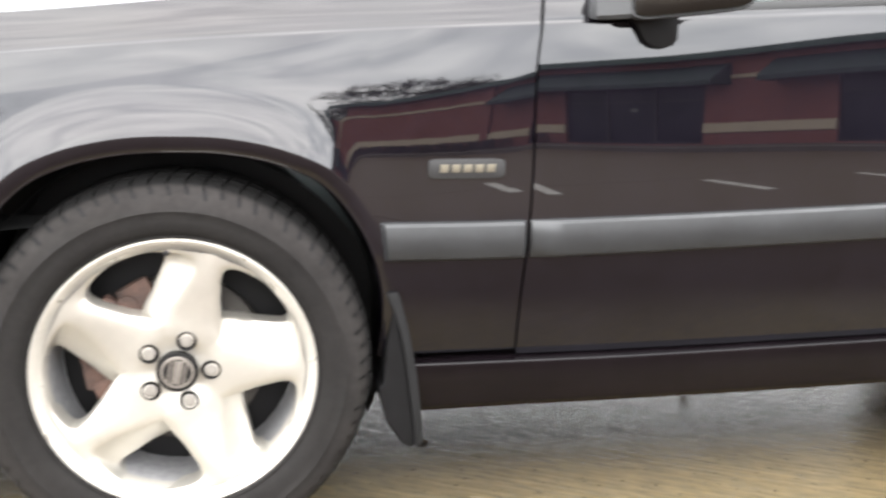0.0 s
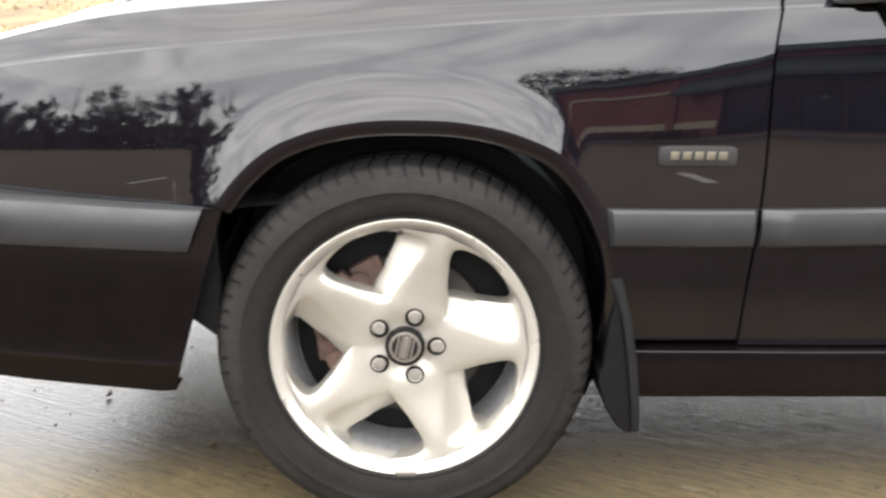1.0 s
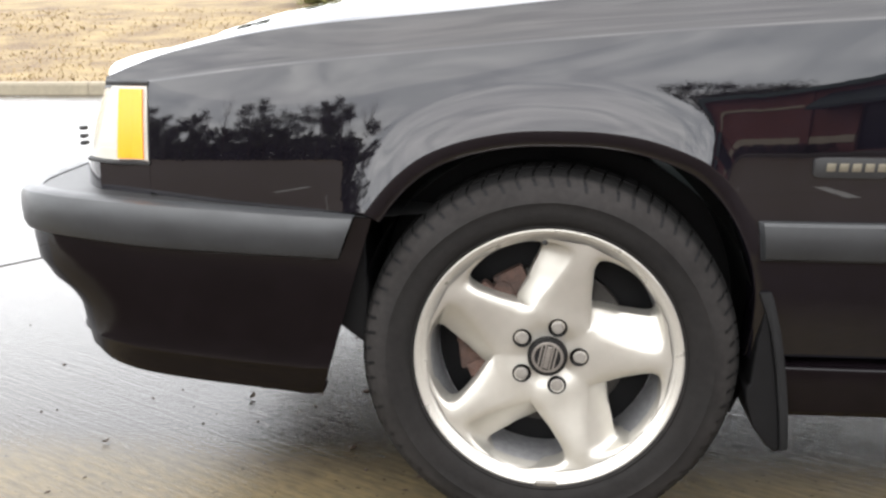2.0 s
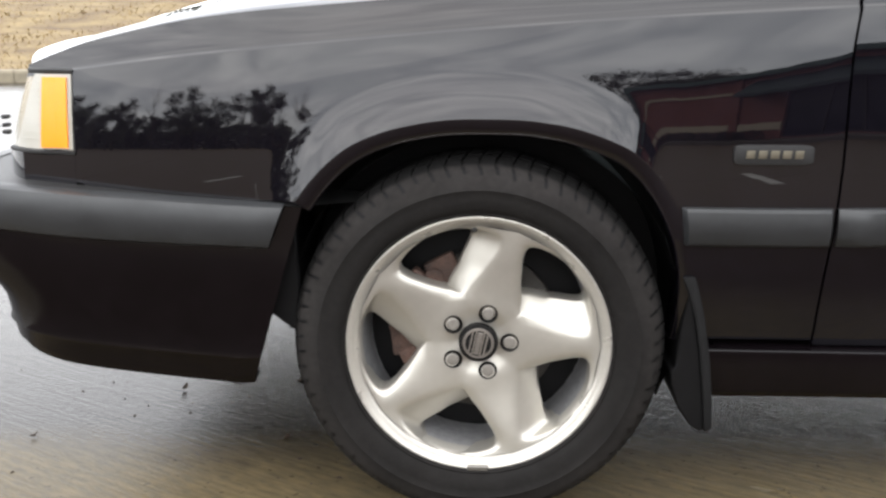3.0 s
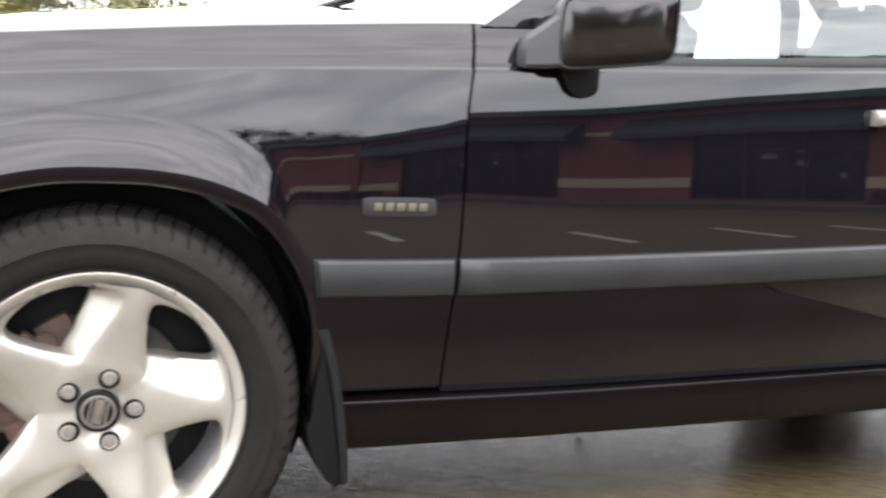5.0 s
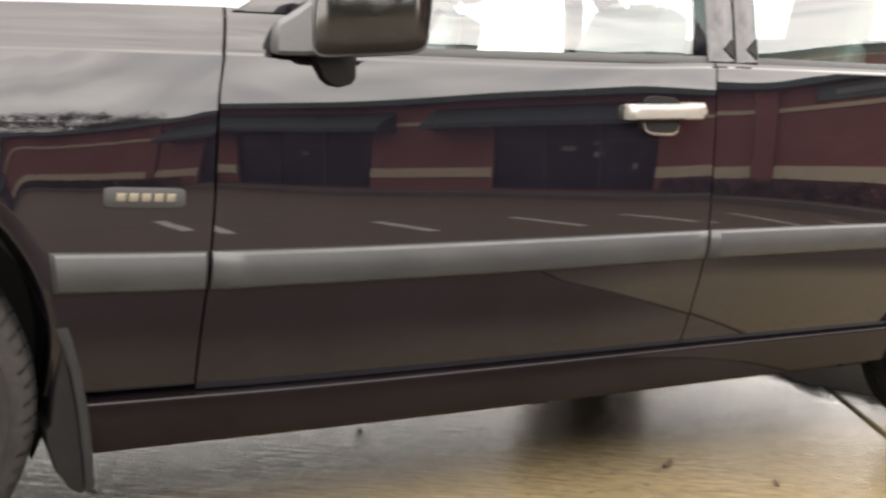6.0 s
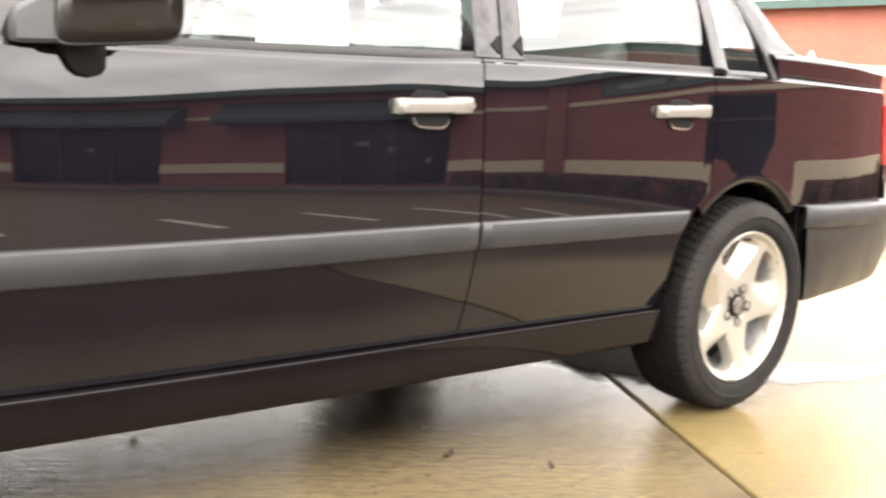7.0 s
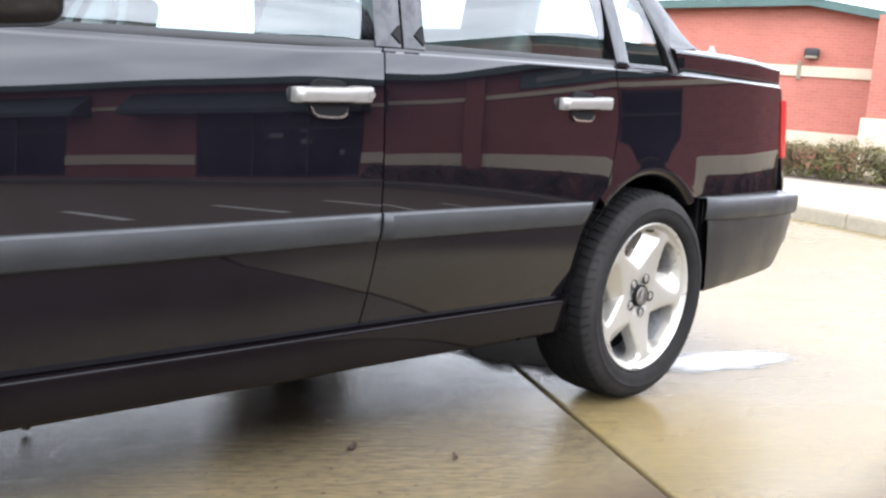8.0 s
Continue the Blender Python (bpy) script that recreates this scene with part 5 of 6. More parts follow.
for side, (fen, fd, rd, qt) in ((0, parts_near), (1, parts_far)):
    def frame_piece(name, outline, parent, y0=-0.016, y1=0.03, material=M_PAINT, label="", bevel=0.004):
        return part(name, flip(gh_bm(outline, y0, y1, 4, bevel), side), material, parent, label, sharp=40)
    frame_piece("a_pillar", [(0.590, 0.918), (0.690, 0.924), (1.285, 1.335), (1.235, 1.352)], car, 0.004, 0.04, label="black windscreen pillar")
    frame_piece("mirror_sail", [(0.672, 0.885), (0.830, 0.893), (0.830, 1.022), (0.690, 0.928)], fd, -0.010, 0.02, M_PLASTIC)
    frame_piece("roof_rail", [(1.235, 1.352), (1.285, 1.335), (1.66, 1.362), (2.29, 1.345), (2.40, 1.300), (2.44, 1.33), (2.36, 1.378), (1.66, 1.40)], car, label="black roof rail")
    frame_piece("window_frame", [(1.578, 0.914), (1.651, 0.917), (1.651, 1.362), (1.578, 1.360)], fd, label="black front door window frame")
    frame_piece("window_frame", [(1.657, 0.917), (1.722, 0.919), (1.722, 1.361), (1.657, 1.362)], rd, label="black rear door window frame")
    frame_piece("window_frame", [(2.434, 0.949), (2.492, 0.951), (2.440, 1.160), (2.345, 1.338), (2.285, 1.346), (2.380, 1.150)], rd, label="black rear door window frame")
    frame_piece("frame_tab", [(1.624, 0.946), (1.648, 0.967), (1.648, 0.928)], fd, -0.019, 0.0, M_CUP, bevel=0.0)
    frame_piece("frame_tab", [(1.690, 0.950), (1.716, 0.973), (1.716, 0.930)], rd, -0.019, 0.0, M_CUP, bevel=0.0)
    frame_piece("c_pillar", [(2.712, 1.012), (2.760, 1.022), (2.885, 1.036), (2.838, 1.050), (2.785, 1.077), (2.700, 1.140), (2.450, 1.322), (2.400, 1.300), (2.603, 1.136)], car, -0.008, 0.02, label="black rear pillar")
    frame_piece("pane_seal", [(2.716, 0.954), (2.752, 0.955), (2.712, 1.020), (2.604, 1.136), (2.402, 1.300), (2.378, 1.290), (2.577, 1.130), (2.680, 1.018)], car, -0.013, 0.016, M_PLASTIC, label="black rubber seal behind the quarter glass", bevel=0.004)
    frame_piece("belt_trim", [(0.80, belt(0.80) - 0.004), (1.60, belt(1.60) - 0.004), (1.60, belt(1.60) + 0.014), (0.80, belt(0.80) + 0.012)], fd, -0.012, 0.01, M_PLASTIC, "dark window seal", 0.003)
    frame_piece("belt_trim", [(1.70, belt(1.70) - 0.004), (2.44, belt(2.44) - 0.004), (2.44, belt(2.44) + 0.014), (1.70, belt(1.70) + 0.014)], rd, -0.012, 0.01, M_PLASTIC, "dark window seal", 0.003)
    frame_piece("belt_trim", [(2.49, belt(2.49) - 0.006), (2.735, belt(2.735) - 0.006), (2.735, belt(2.735) + 0.010), (2.49, belt(2.49) + 0.010)], qt, -0.006, 0.02, M_PAINT, "", 0.003)
    for nm, ol, par in (("window_pane", [(0.70, 0.885), (1.585, 0.918), (1.585, 1.352), (1.285, 1.335)], fd), ("window_pane", [(1.716, 0.922), (2.440, 0.948), (2.385, 1.150), (2.290, 1.345), (1.716, 1.358)], rd),
                        ("quarter_pane", [(2.485, 0.952), (2.735, 0.958), (2.695, 1.018), (2.590, 1.134), (2.39, 1.298), (2.35, 1.335), (2.440, 1.160)], qt)):
        g = part(nm, flip(pane_bm(ol, 0.012), side), M_GLASS, par, "greenish tinted window glass")
        g.visible_shadow = False

# windscreen, rear window, roof
def cross(x0, z0, w0, x1, z1, w1, bow0, bow1, crown, n=14, m=24):
    rows = []
    for i in range(n + 1):
        u = i / n
        x, z, w = lerp(x0, x1, u), lerp(z0, z1, u), lerp(w0, w1, u)
        bow = lerp(bow0, bow1, u)
        rows.append([(x + bow * (1 - q * q), MID + q * w, z + crown * (1 - q * q) * math.sin(math.pi * u)) for q in np.linspace(-1, 1, m + 1)])
    bm = bmesh.new()
    add_grid(bm, rows)
    bmesh.ops.recalc_face_normals(bm, faces=bm.faces[:])
    return bm


def up(bm):
    bm.normal_update()
    if sum(f.normal.z * f.calc_area() for f in bm.faces) < 0:
        bmesh.ops.reverse_faces(bm, faces=bm.faces[:])
    return bm


ws = part("windscreen", up(cross(0.635, 0.930, 0.80, 1.255, 1.355, 0.65, -0.22, -0.10, 0.02)), M_GLASS, car, "clear windscreen glass")
ws.visible_shadow = False
rw = part("rear_window", up(cross(2.415, 1.335, 0.63, 2.90, 1.046, 0.74, 0.08, 0.07, 0.02)), M_GLASS, car, "tinted rear window")
rw.visible_shadow = False
rows = []
for i in range(25):
    u = i / 24
    x = lerp(1.235, 2.425, u)
    w = 0.645
    zz = 1.352 + 0.045 * math.sin(math.pi * (0.08 + 0.84 * u)) + (-0.01 if u > 0.9 else 0)
    rows.append([(x + (-0.10 * (1 - u) + 0.08 * u) * (1 - q * q), MID + q * w, zz + 0.03 * (1 - q ** 4)) for q in np.linspace(-1, 1, 25)])
bm = bmesh.new()
add_grid(bm, rows)
part("roof", flange(up(bm), (0, 0, -0.03)), M_PAINT, car, "glossy black roof")
# cowl below the windscreen
bm = bmesh.new()
add_grid(bm, [[(lerp(0.58, 0.40, 1 - q * q) + d, MID + q * 0.68, zz) for q in np.linspace(-1, 1, 17)] for d, zz in ((0.0, 0.897), (0.06, 0.893), (0.12, 0.93))])
part("cowl", up(bm), M_PLASTIC, car, "black plastic cowl")
for y in (0.50, 1.05):
    part("wiper", box_bm(0.46, 0.49, y, y + 0.55, 0.978, 0.990, 0.004, 1), M_PLASTIC, car)

# boot lid, tail panel, tail lamps
rows = []
for i in range(21):
    u = i / 20
    x = lerp(2.870, 3.475, u)
    sx = min(x, 3.46)
    hh = tail_h(sx)
    y0 = shoulder(sx, 0)[0] + quarter_in(hh, hh) + 0.003
    z0 = crease(sx) + hh
    row = []
    for j in range(29):
        v = j / 28
        y = lerp(y0, 2 * MID - y0, v)
        d = min(y - y0, 2 * MID - y0 - y)
        w = abs(v - 0.5) * 2
        row.append((x + (0.06 if u > 0.5 else 0.05) * (1 - w * w), y, z0 + 0.010 * (1 - math.exp(-d / 0.03)) + 0.010 * (1 - w ** 2) - 0.014 * smooth01((u - 0.93) / 0.07)))
    rows.append(row)
last = rows[-1]
for dx, z in ((0.012, 1.000), (0.020, 0.95), (0.035, 0.80), (0.075, 0.66), (0.09, 0.60)):
    rows.append([(x + dx, y, z) for x, y, _ in last])
bm = bmesh.new()
add_grid(bm, rows)
boot = part("boot_lid", up(bm), M_PAINT, car, "glossy black boot lid", sharp=45)
knob = part("aerial_base", lathe_bm([(0.0, -0.026), (0.006, -0.0245), (0.0085, -0.018), (0.0095, -0.010), (0.0160, -0.006), (0.0175, 0.010)], 18), M_CAPGREY, boot, "small grey aerial base")
knob.matrix_basis = pose(3.115, 0.16, 1.046, -90, 0, 0)
bm = bmesh.new()
bmesh.ops.create_uvsphere(bm, u_segments=14, v_segments=8, radius=0.014, matrix=pose(3.03, 0.27, 1.068))
bmesh.ops.scale(bm, vec=(1.5, 1, 0.8), space=Matrix.Translation((-3.03, -0.27, -1.068)), verts=bm.verts[:])
part("aerial_base", bm, M_CHROME, boot, "small bright aerial base")
for side in (0, 1):
    edge = curve([(0.60, 3.556), (0.66, 3.549), (0.76, 3.519), (0.90, 3.489), (0.97, 3.468)])
    rows = []
    for z in np.linspace(0.728, 0.925, 14):
        x0 = edge(z) + 0.003
        y0 = side_y(x0, z) - 0.004
        rows.append([(x0, y0 + 0.02, z), (x0, y0, z), (x0 + 0.030, y0 - 0.001, z), (x0 + 0.050, y0 + 0.006, z), (x0 + 0.060, y0 + 0.025, z), (x0 + 0.068, y0 + 0.12, z), (x0 + 0.078, y0 + 0.30, z)])
    bm = bmesh.new()
    add_grid(bm, rows)
    part("tail_lamp", flip(face_out(bm), side), M_RED, car, "red wrap-round tail lamp")
    for z0, z1 in ((0.612, 0.726), (0.927, 0.962)):
        rows = []
        for z in np.linspace(z0, z1, 7):
            x0 = edge(z) + 0.002
            y0 = side_y(min(x0, 3.5), z) + 0.001
            rows.append([(x0, y0 + 0.02, z), (x0, y0, z), (x0 + 0.025, y0 + 0.006, z), (x0 + 0.045, y0 + 0.03, z), (x0 + 0.06, y0 + 0.30, z)])
        bm = bmesh.new()
        add_grid(bm, rows)
        part("tail_corner", flip(face_out(bm), side), M_PAINT, car)

# door mirrors: a grey foot, a glossy plate in a grey rim, and the glass behind
for side, par in ((0, fdoor_near), (1, parts_far[1])):
    rows = []
    for x, y, zl, zh, deep in ((0.649, 0.034, 0.862, 0.905, 0.03), (0.645, 0.012, 0.858, 0.905, 0.04), (0.650, -0.004, 0.856, 0.912, 0.05), (0.672, -0.020, 0.857, 0.930, 0.05), (0.700, -0.034, 0.860, 0.956, 0.05), (0.712, -0.040, 0.861, 0.966, 0.05)):
        rows.append([(x, y, zl), (x - 0.002, y - 0.005, zl + 0.006), (x - 0.002, y - 0.005, lerp(zl, zh, 0.5)), (x - 0.001, y - 0.004, zh - 0.012), (x + 0.004, y + 0.004, zh), (x + 0.03, y + deep, zh + 0.004), (x + 0.03, y + deep, zl)])
    bm = bmesh.new()
    add_grid(bm, rows, close_u=True)
    bmesh.ops.holes_fill(bm, edges=[e for e in bm.edges if e.is_boundary], sides=0)
    bmesh.ops.recalc_face_normals(bm, faces=bm.faces[:])
    mir = part("door_mirror", flip(bm, side), M_MIRTRIM, par, "grey plastic mirror foot on the door", sharp=30)
    ctr = (0.772, -0.076, 0.923)
    # dark mark below the mirror, built as a block shaped to the camera's view
    lug = [(0.706, 0.866), (0.786, 0.866), (0.786, 0.828), (0.779, 0.818), (0.763, 0.813), (0.744, 0.815), (0.731, 0.824), (0.719, 0.845), (0.709, 0.858)]
    ly = side_y(0.75, 0.84)
    part("mirror_block", flip(prism_bm(lug, ly - 0.016, ly + 0.012, 0.005, 2), side), M_CUP, mir, "black block under the mirror foot, for a dark mark on the door")

    def ring(dy, sx, sz, power, n=44):
        row = []
        for a in np.linspace(0, 2 * math.pi, n + 1)[:-1]:
            ca, sa = math.cos(a), math.sin(a)
            lx = sx * 0.92 * math.copysign(abs(ca) ** power, ca)
            lz = sz * 0.87 * math.copysign(abs(sa) ** power, sa)
            row.append((ctr[0] + lx, ctr[1] + dy - 0.52 * lx - 0.05 * lz + 0.9 * lx * lx + 0.4 * lz * lz, ctr[2] + lz + 0.13 * lx))
        return row
    bm = bmesh.new()
    add_grid(bm, [ring(-0.002, 0.0845, 0.0635, 0.26), ring(-0.0100, 0.0842, 0.0630, 0.26), ring(-0.0120, 0.082, 0.0605, 0.27), ring(-0.0135, 0.06, 0.044, 0.45), ring(-0.0145, 0.03, 0.022, 0.7), ring(-0.0148, 0.0005, 0.0005, 1)], close_u=True)
    bmesh.ops.recalc_face_normals(bm, faces=bm.faces[:])
    part("mirror_shell", flip(bm, side), M_SHELL, mir, "glossy black mirror shell plate", sharp=50)
    bm = bmesh.new()
    add_grid(bm, [ring(0.05, 0.070, 0.052, 0.34), ring(0.044, 0.080, 0.062, 0.32), ring(0.02, 0.0875, 0.068, 0.30), ring(0.0, 0.0895, 0.0695, 0.28), ring(-0.008, 0.0885, 0.0685, 0.27), ring(-0.011, 0.0865, 0.0660, 0.26), ring(-0.0085, 0.0845, 0.0635, 0.26), ring(-0.002, 0.0845, 0.0635, 0.26)], close_u=True)
    bmesh.ops.recalc_face_normals(bm, faces=bm.faces[:])
    part("mirror_rim", flip(bm, side), M_RIMTRIM, mir, "matt grey rim round the shell", sharp=40)
    bm = bmesh.new()
    add_grid(bm, [ring(0.050, 0.070, 0.052, 0.34), ring(0.049, 0.0005, 0.0005, 1)], close_u=True)
    part("mirror_glass", flip(bm, side), M_MIRROR, mir, smooth=False)

# cabin
cab = bmesh.new()
add_box(cab, 0.62, 2.45, 0.12, 1.64, 0.33, 0.36)
add_box(cab, 0.66, 0.98, 0.16, 1.60, 0.62, 0.90)
add_box(cab, 2.40, 2.87, 0.15, 1.61, 0.90, 1.035)
part("cabin_floor", cab, M_CABIN, car, "dark cabin floor, dashboard and parcel shelf", smooth=False)


def seat_part(name, y, x, rear=False):
    w = 0.24 if not rear else 0.60
    cush = box_bm(x - 0.52, x + 0.02, y - w, y + w, 0.42, 0.60, 0.05, 3)
    s = part(name, cush, M_SEAT, car, "grey leather seat" if not rear else "grey leather rear bench")
    b = box_bm(-0.055, 0.055, y - w * 0.98, y + w * 0.98, 0.0, 0.575 if not rear else 0.58, 0.045, 3)
    for v in b.verts:
        if v.co.z > 0.3:
            v.co.y = y + (v.co.y - y) * (0.62 if not rear else 0.98)
    bmesh.ops.transform(b, matrix=pose(x + 0.0, 0, 0.50, 0, 17 if not rear else 24, 0), verts=b.verts[:])
    part("seat_back", b, M_SEAT, s)
    for hy in ((y,) if not rear else (y - 0.43, y + 0.43)):
        b = box_bm(-0.045, 0.045, hy - 0.13, hy + 0.13, 0.0, 0.17, 0.04, 3)
        bmesh.ops.transform(b, matrix=pose(x + (0.178 if not rear else 0.235), 0, 1.090 if not rear else 1.0, 0, 10, 0), verts=b.verts[:])
        part("headrest", b, M_SEAT, s)
        for py in (hy - 0.06, hy + 0.06):
            b = lathe_bm([(0.006, 0), (0.006, 0.12)], 8)
            bmesh.ops.transform(b, matrix=pose(x + (0.168 if not rear else 0.22), py, 1.02 if not rear else 0.96, 90, 0, 0), verts=b.verts[:])
            part("headrest_post", b, M_CHROME, s)


seat_part("seat", 0.48, 1.60)
seat_part("seat", 1.28, 1.50)
seat_part("rear_bench", MID, 2.16, True)
st = bmesh.new()
rows = []
for i in range(33):
    a = 2 * math.pi * i / 32
    rows.append([((0.185 + 0.013 * math.cos(b)) * math.cos(a), (0.185 + 0.013 * math.cos(b)) * math.sin(a), 0.013 * math.sin(b)) for b in np.linspace(0, 2 * math.pi, 9)[:-1]])
add_grid(st, rows, close_u=True)
add_box(st, -0.18, 0.18, -0.02, 0.02, -0.008, 0.008)
bmesh.ops.transform(st, matrix=pose(1.10, 0.48, 0.84, 0, -62, 0), verts=st.verts[:])
part("steering_wheel", st, M_CABIN, car, "dark steering wheel")


# ---------------------------------------------------------------- ground
ground = part("ground", bmesh.new(), M_GRASS, None, smooth=False)
gm = bmesh.new()
xs = [-2500, -600, -150, -60, -30, 30, 60, 150, 600, 2500]
add_grid(gm, [[(x, y, -0.14) for x in xs] for y in xs])
gm.to_mesh(ground.data)
gm.free()
tagged(ground, "dry winter grass ground round the paved lot", "ground", kind="structure")

# concrete slabs, laid at 60 degrees to the car
pavement = thing("pavement", "tan broom-finished concrete slabs with saw-cut joints, stained", "pavement", kind="structure")
SU, SV = Vector((0.5, 0.866, 0)), Vector((0.866, -0.5, 0))
V0, U0, LV, LU = 2.05, -3.6, 4.6, 9.0


def slab_data(material):
    bm = box_bm(0.006, LV - 0.006, 0.006, LU - 0.006, -0.13, 0.0)
    es = [e for e in bm.edges if all(abs(v.co.z) < 1e-5 for v in e.verts)]
    bmesh.ops.bevel(bm, geom=es, offset=0.008, segments=2, profile=0.5, affect="EDGES")
    me = bpy.data.meshes.new("slab")
    bm.to_mesh(me)
    bm.free()
    me.materials.append(material)
    return me


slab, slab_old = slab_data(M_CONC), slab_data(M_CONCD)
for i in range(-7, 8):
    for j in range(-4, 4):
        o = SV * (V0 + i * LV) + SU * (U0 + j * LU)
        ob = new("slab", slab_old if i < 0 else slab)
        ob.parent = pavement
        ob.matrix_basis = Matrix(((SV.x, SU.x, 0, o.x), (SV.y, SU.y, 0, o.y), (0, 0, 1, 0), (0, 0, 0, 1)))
part("joint_bed", box_bm(-38, 38, -38, 38, -0.135, -0.022), M_SOIL, pavement, smooth=False)

# bay lines behind the camera
for i in range(9):
    ln = part("parking_line", box_bm(-0.055, 0.055, -0.65, 0.65, 0.0, 0.004), M_WHITE, None, smooth=False)
    ln.matrix_world = pose(-2.98 + 1.59 * i, -5.10 - 0.12 * max(0, i - 4), 0.001, 0, 0, 3)
    tagged(ln, "worn white painted parking bay line on concrete", "road marking", "bay lines", "structure")

# pale damp patch and dead leaves beside the rear wheel
pd = bmesh.new()
bmesh.ops.create_circle(pd, cap_ends=True, radius=1.0, segments=64)
ex = bmesh.ops.extrude_face_region(pd, geom=pd.faces[:])
for v in ex["geom"]:
    if isinstance(v, bmesh.types.BMVert):
        v.co.z = -0.001
bmesh.ops.recalc_face_normals(pd, faces=pd.faces[:])
pd2 = pd.copy()
puddle = part("spilled_water", pd, M_WET, None, smooth=False)
puddle.matrix_world = pose(3.37, 0.13, 0.0022, 0, 0, -11) @ Matrix.Diagonal((0.48, 0.15, 1, 1))
# shade under the car's rear, painted as a dark film on the slab
stain = part("painted_shade", pd2, M_SHADEFILM, None, smooth=False)
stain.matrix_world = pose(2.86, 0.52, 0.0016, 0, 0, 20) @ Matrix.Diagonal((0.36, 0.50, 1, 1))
tagged(stain, "dark ragged film of painted shade on concrete under the parked car", "stain")
tagged(puddle, "pale thin puddle of water drying on the concrete", "puddle")
for x, y, r, s in ((1.67, 0.115, 20, 1.0), (1.84, -0.055, 70, 0.7), (1.12, 0.60, 10, 0.8), (1.75, 0.30, 130, 0.5), (-0.67, 0.57, 80, 0.6), (-0.9, 0.3, 40, 0.45)):
    lf = bmesh.new()
    rows = []
    for i in range(6):
        u = i / 5
        w = 0.011 * s * math.sin(math.pi * (0.08 + 0.9 * u))
        z = 0.003 + 0.010 * s * (u - 0.4) ** 2 * 4
        rows.append([(0.035 * s * (u - 0.5), -w, z + 0.006 * s), (0.035 * s * (u - 0.5), 0, z), (0.035 * s * (u - 0.5), w, z + 0.005 * s)])
    add_grid(lf, rows)
    ob = part("dead_leaf", lf, M_DEADLEAF, None)
    ob.matrix_world = pose(x, y, 0.0, 0, 0, r)
    tagged(ob, "small curled brown dead leaf on the concrete", "leaf", "dead leaves")


# grit and crumbs of leaf on the slabs
rg = random.Random(9)
gb = bmesh.new()
for i in range(330):
    x, y = rg.uniform(-1.6, 2.6) - (1.2 if i % 2 else 0.0), rg.uniform(-0.05, 1.3)
    r = rg.uniform(0.0010, 0.0038) * (1.8 if rg.random() < 0.06 else 1.0) * (0.5 if x > 0.2 else 1.0)
    a = rg.uniform(0, 6.283)
    c, sn = math.cos(a) * r * rg.uniform(1.2, 3.0), math.sin(a) * r * rg.uniform(1.2, 3.0)
    base = [gb.verts.new(q) for q in ((x - c, y - sn, 0.0004), (x + sn * 0.5, y - c * 0.5, 0.0004), (x + c, y + sn, 0.0004), (x - sn * 0.5, y + c * 0.5, 0.0004))]
    top = gb.verts.new((x + rg.uniform(-0.3, 0.3) * r, y, 0.0004 + r * rg.uniform(0.5, 1.0)))
    for k in range(4):
        gb.faces.new((base[k], base[(k + 1) % 4], top))
tagged(part("grit", gb, M_DEADLEAF, None, smooth=False), "dark grit and leaf crumbs scattered on the concrete", "grit", kind="stuff")


# ---------------------------------------------------------------- kerbs, bank, sidewalk
def kerb(p0, p1, name, label, h=0.15, w=0.16):
    p0, p1 = Vector((*p0, 0)), Vector((*p1, 0))
    d = (p1 - p0)
    n = max(1, round(d.length / 3.0))
    ang = math.degrees(math.atan2(d.y, d.x))
    root = thing(name, label, "kerb", kind="structure")
    L = d.length / n
    bm = bmesh.new()
    rows = []
    for x in (0.004, L - 0.004):
        rows.append([(x, 0, -0.1), (x, 0.006, h - 0.04), (x, 0.015, h - 0.012), (x, 0.04, h), (x, w, h), (x, w, -0.1)])
    add_grid(bm, rows)
    bmesh.ops.holes_fill(bm, edges=[e for e in bm.edges if e.is_boundary], sides=0)
    bmesh.ops.recalc_face_normals(bm, faces=bm.faces[:])
    me = bpy.data.meshes.new("kerb_stone")
    bm.to_mesh(me)
    bm.free()
    me.materials.append(M_KERB)
    for i in range(n):
        ob = new("kerb_stone", me)
        ob.parent = root
        q = p0 + d * (i / n)
        ob.matrix_basis = pose(q.x, q.y, 0, 0, 0, ang)
    return root


KA, KB = Vector((-26, 9.3, 0)), Vector((9.0, 10.9, 0))
kerb(KA[:2], KB[:2], "kerb", "pale concrete kerb below the grass bank")

bank_rise = curve([(0, 0), (3, 0.22), (8, 0.74), (12, 1.12), (15, 1.40), (25, 2.1), (45, 2.9), (80, 3.4)])
bank = bmesh.new()
kd = (KB - KA).normalized()
kn = Vector((-kd.y, kd.x, 0))
rows = []
for t in [0.15, 0.5, 1, 2, 3, 4.5, 6, 8, 10, 13, 17, 22, 30, 45, 80, 125]:
    row = []
    for s in np.linspace(-30, 75, 85):
        p = KA + kd * s + kn * t
        z = 0.13 + bank_rise(t) + 0.07 * noise.noise(Vector((p.x * 0.5, p.y * 0.5, 0))) * min(1, t / 2) + 0.02 * noise.noise(Vector((p.x * 2.5, p.y * 2.5, 4)))
        row.append((p.x, p.y, z))
    rows.append(row)
add_grid(bank, rows)
tagged(part("grass_bank", up(bank), M_GRASS, None), "bank of dead straw-coloured grass with red soil showing", "grass bank", kind="structure")
rnd = random.Random(5)
blades = bmesh.new()
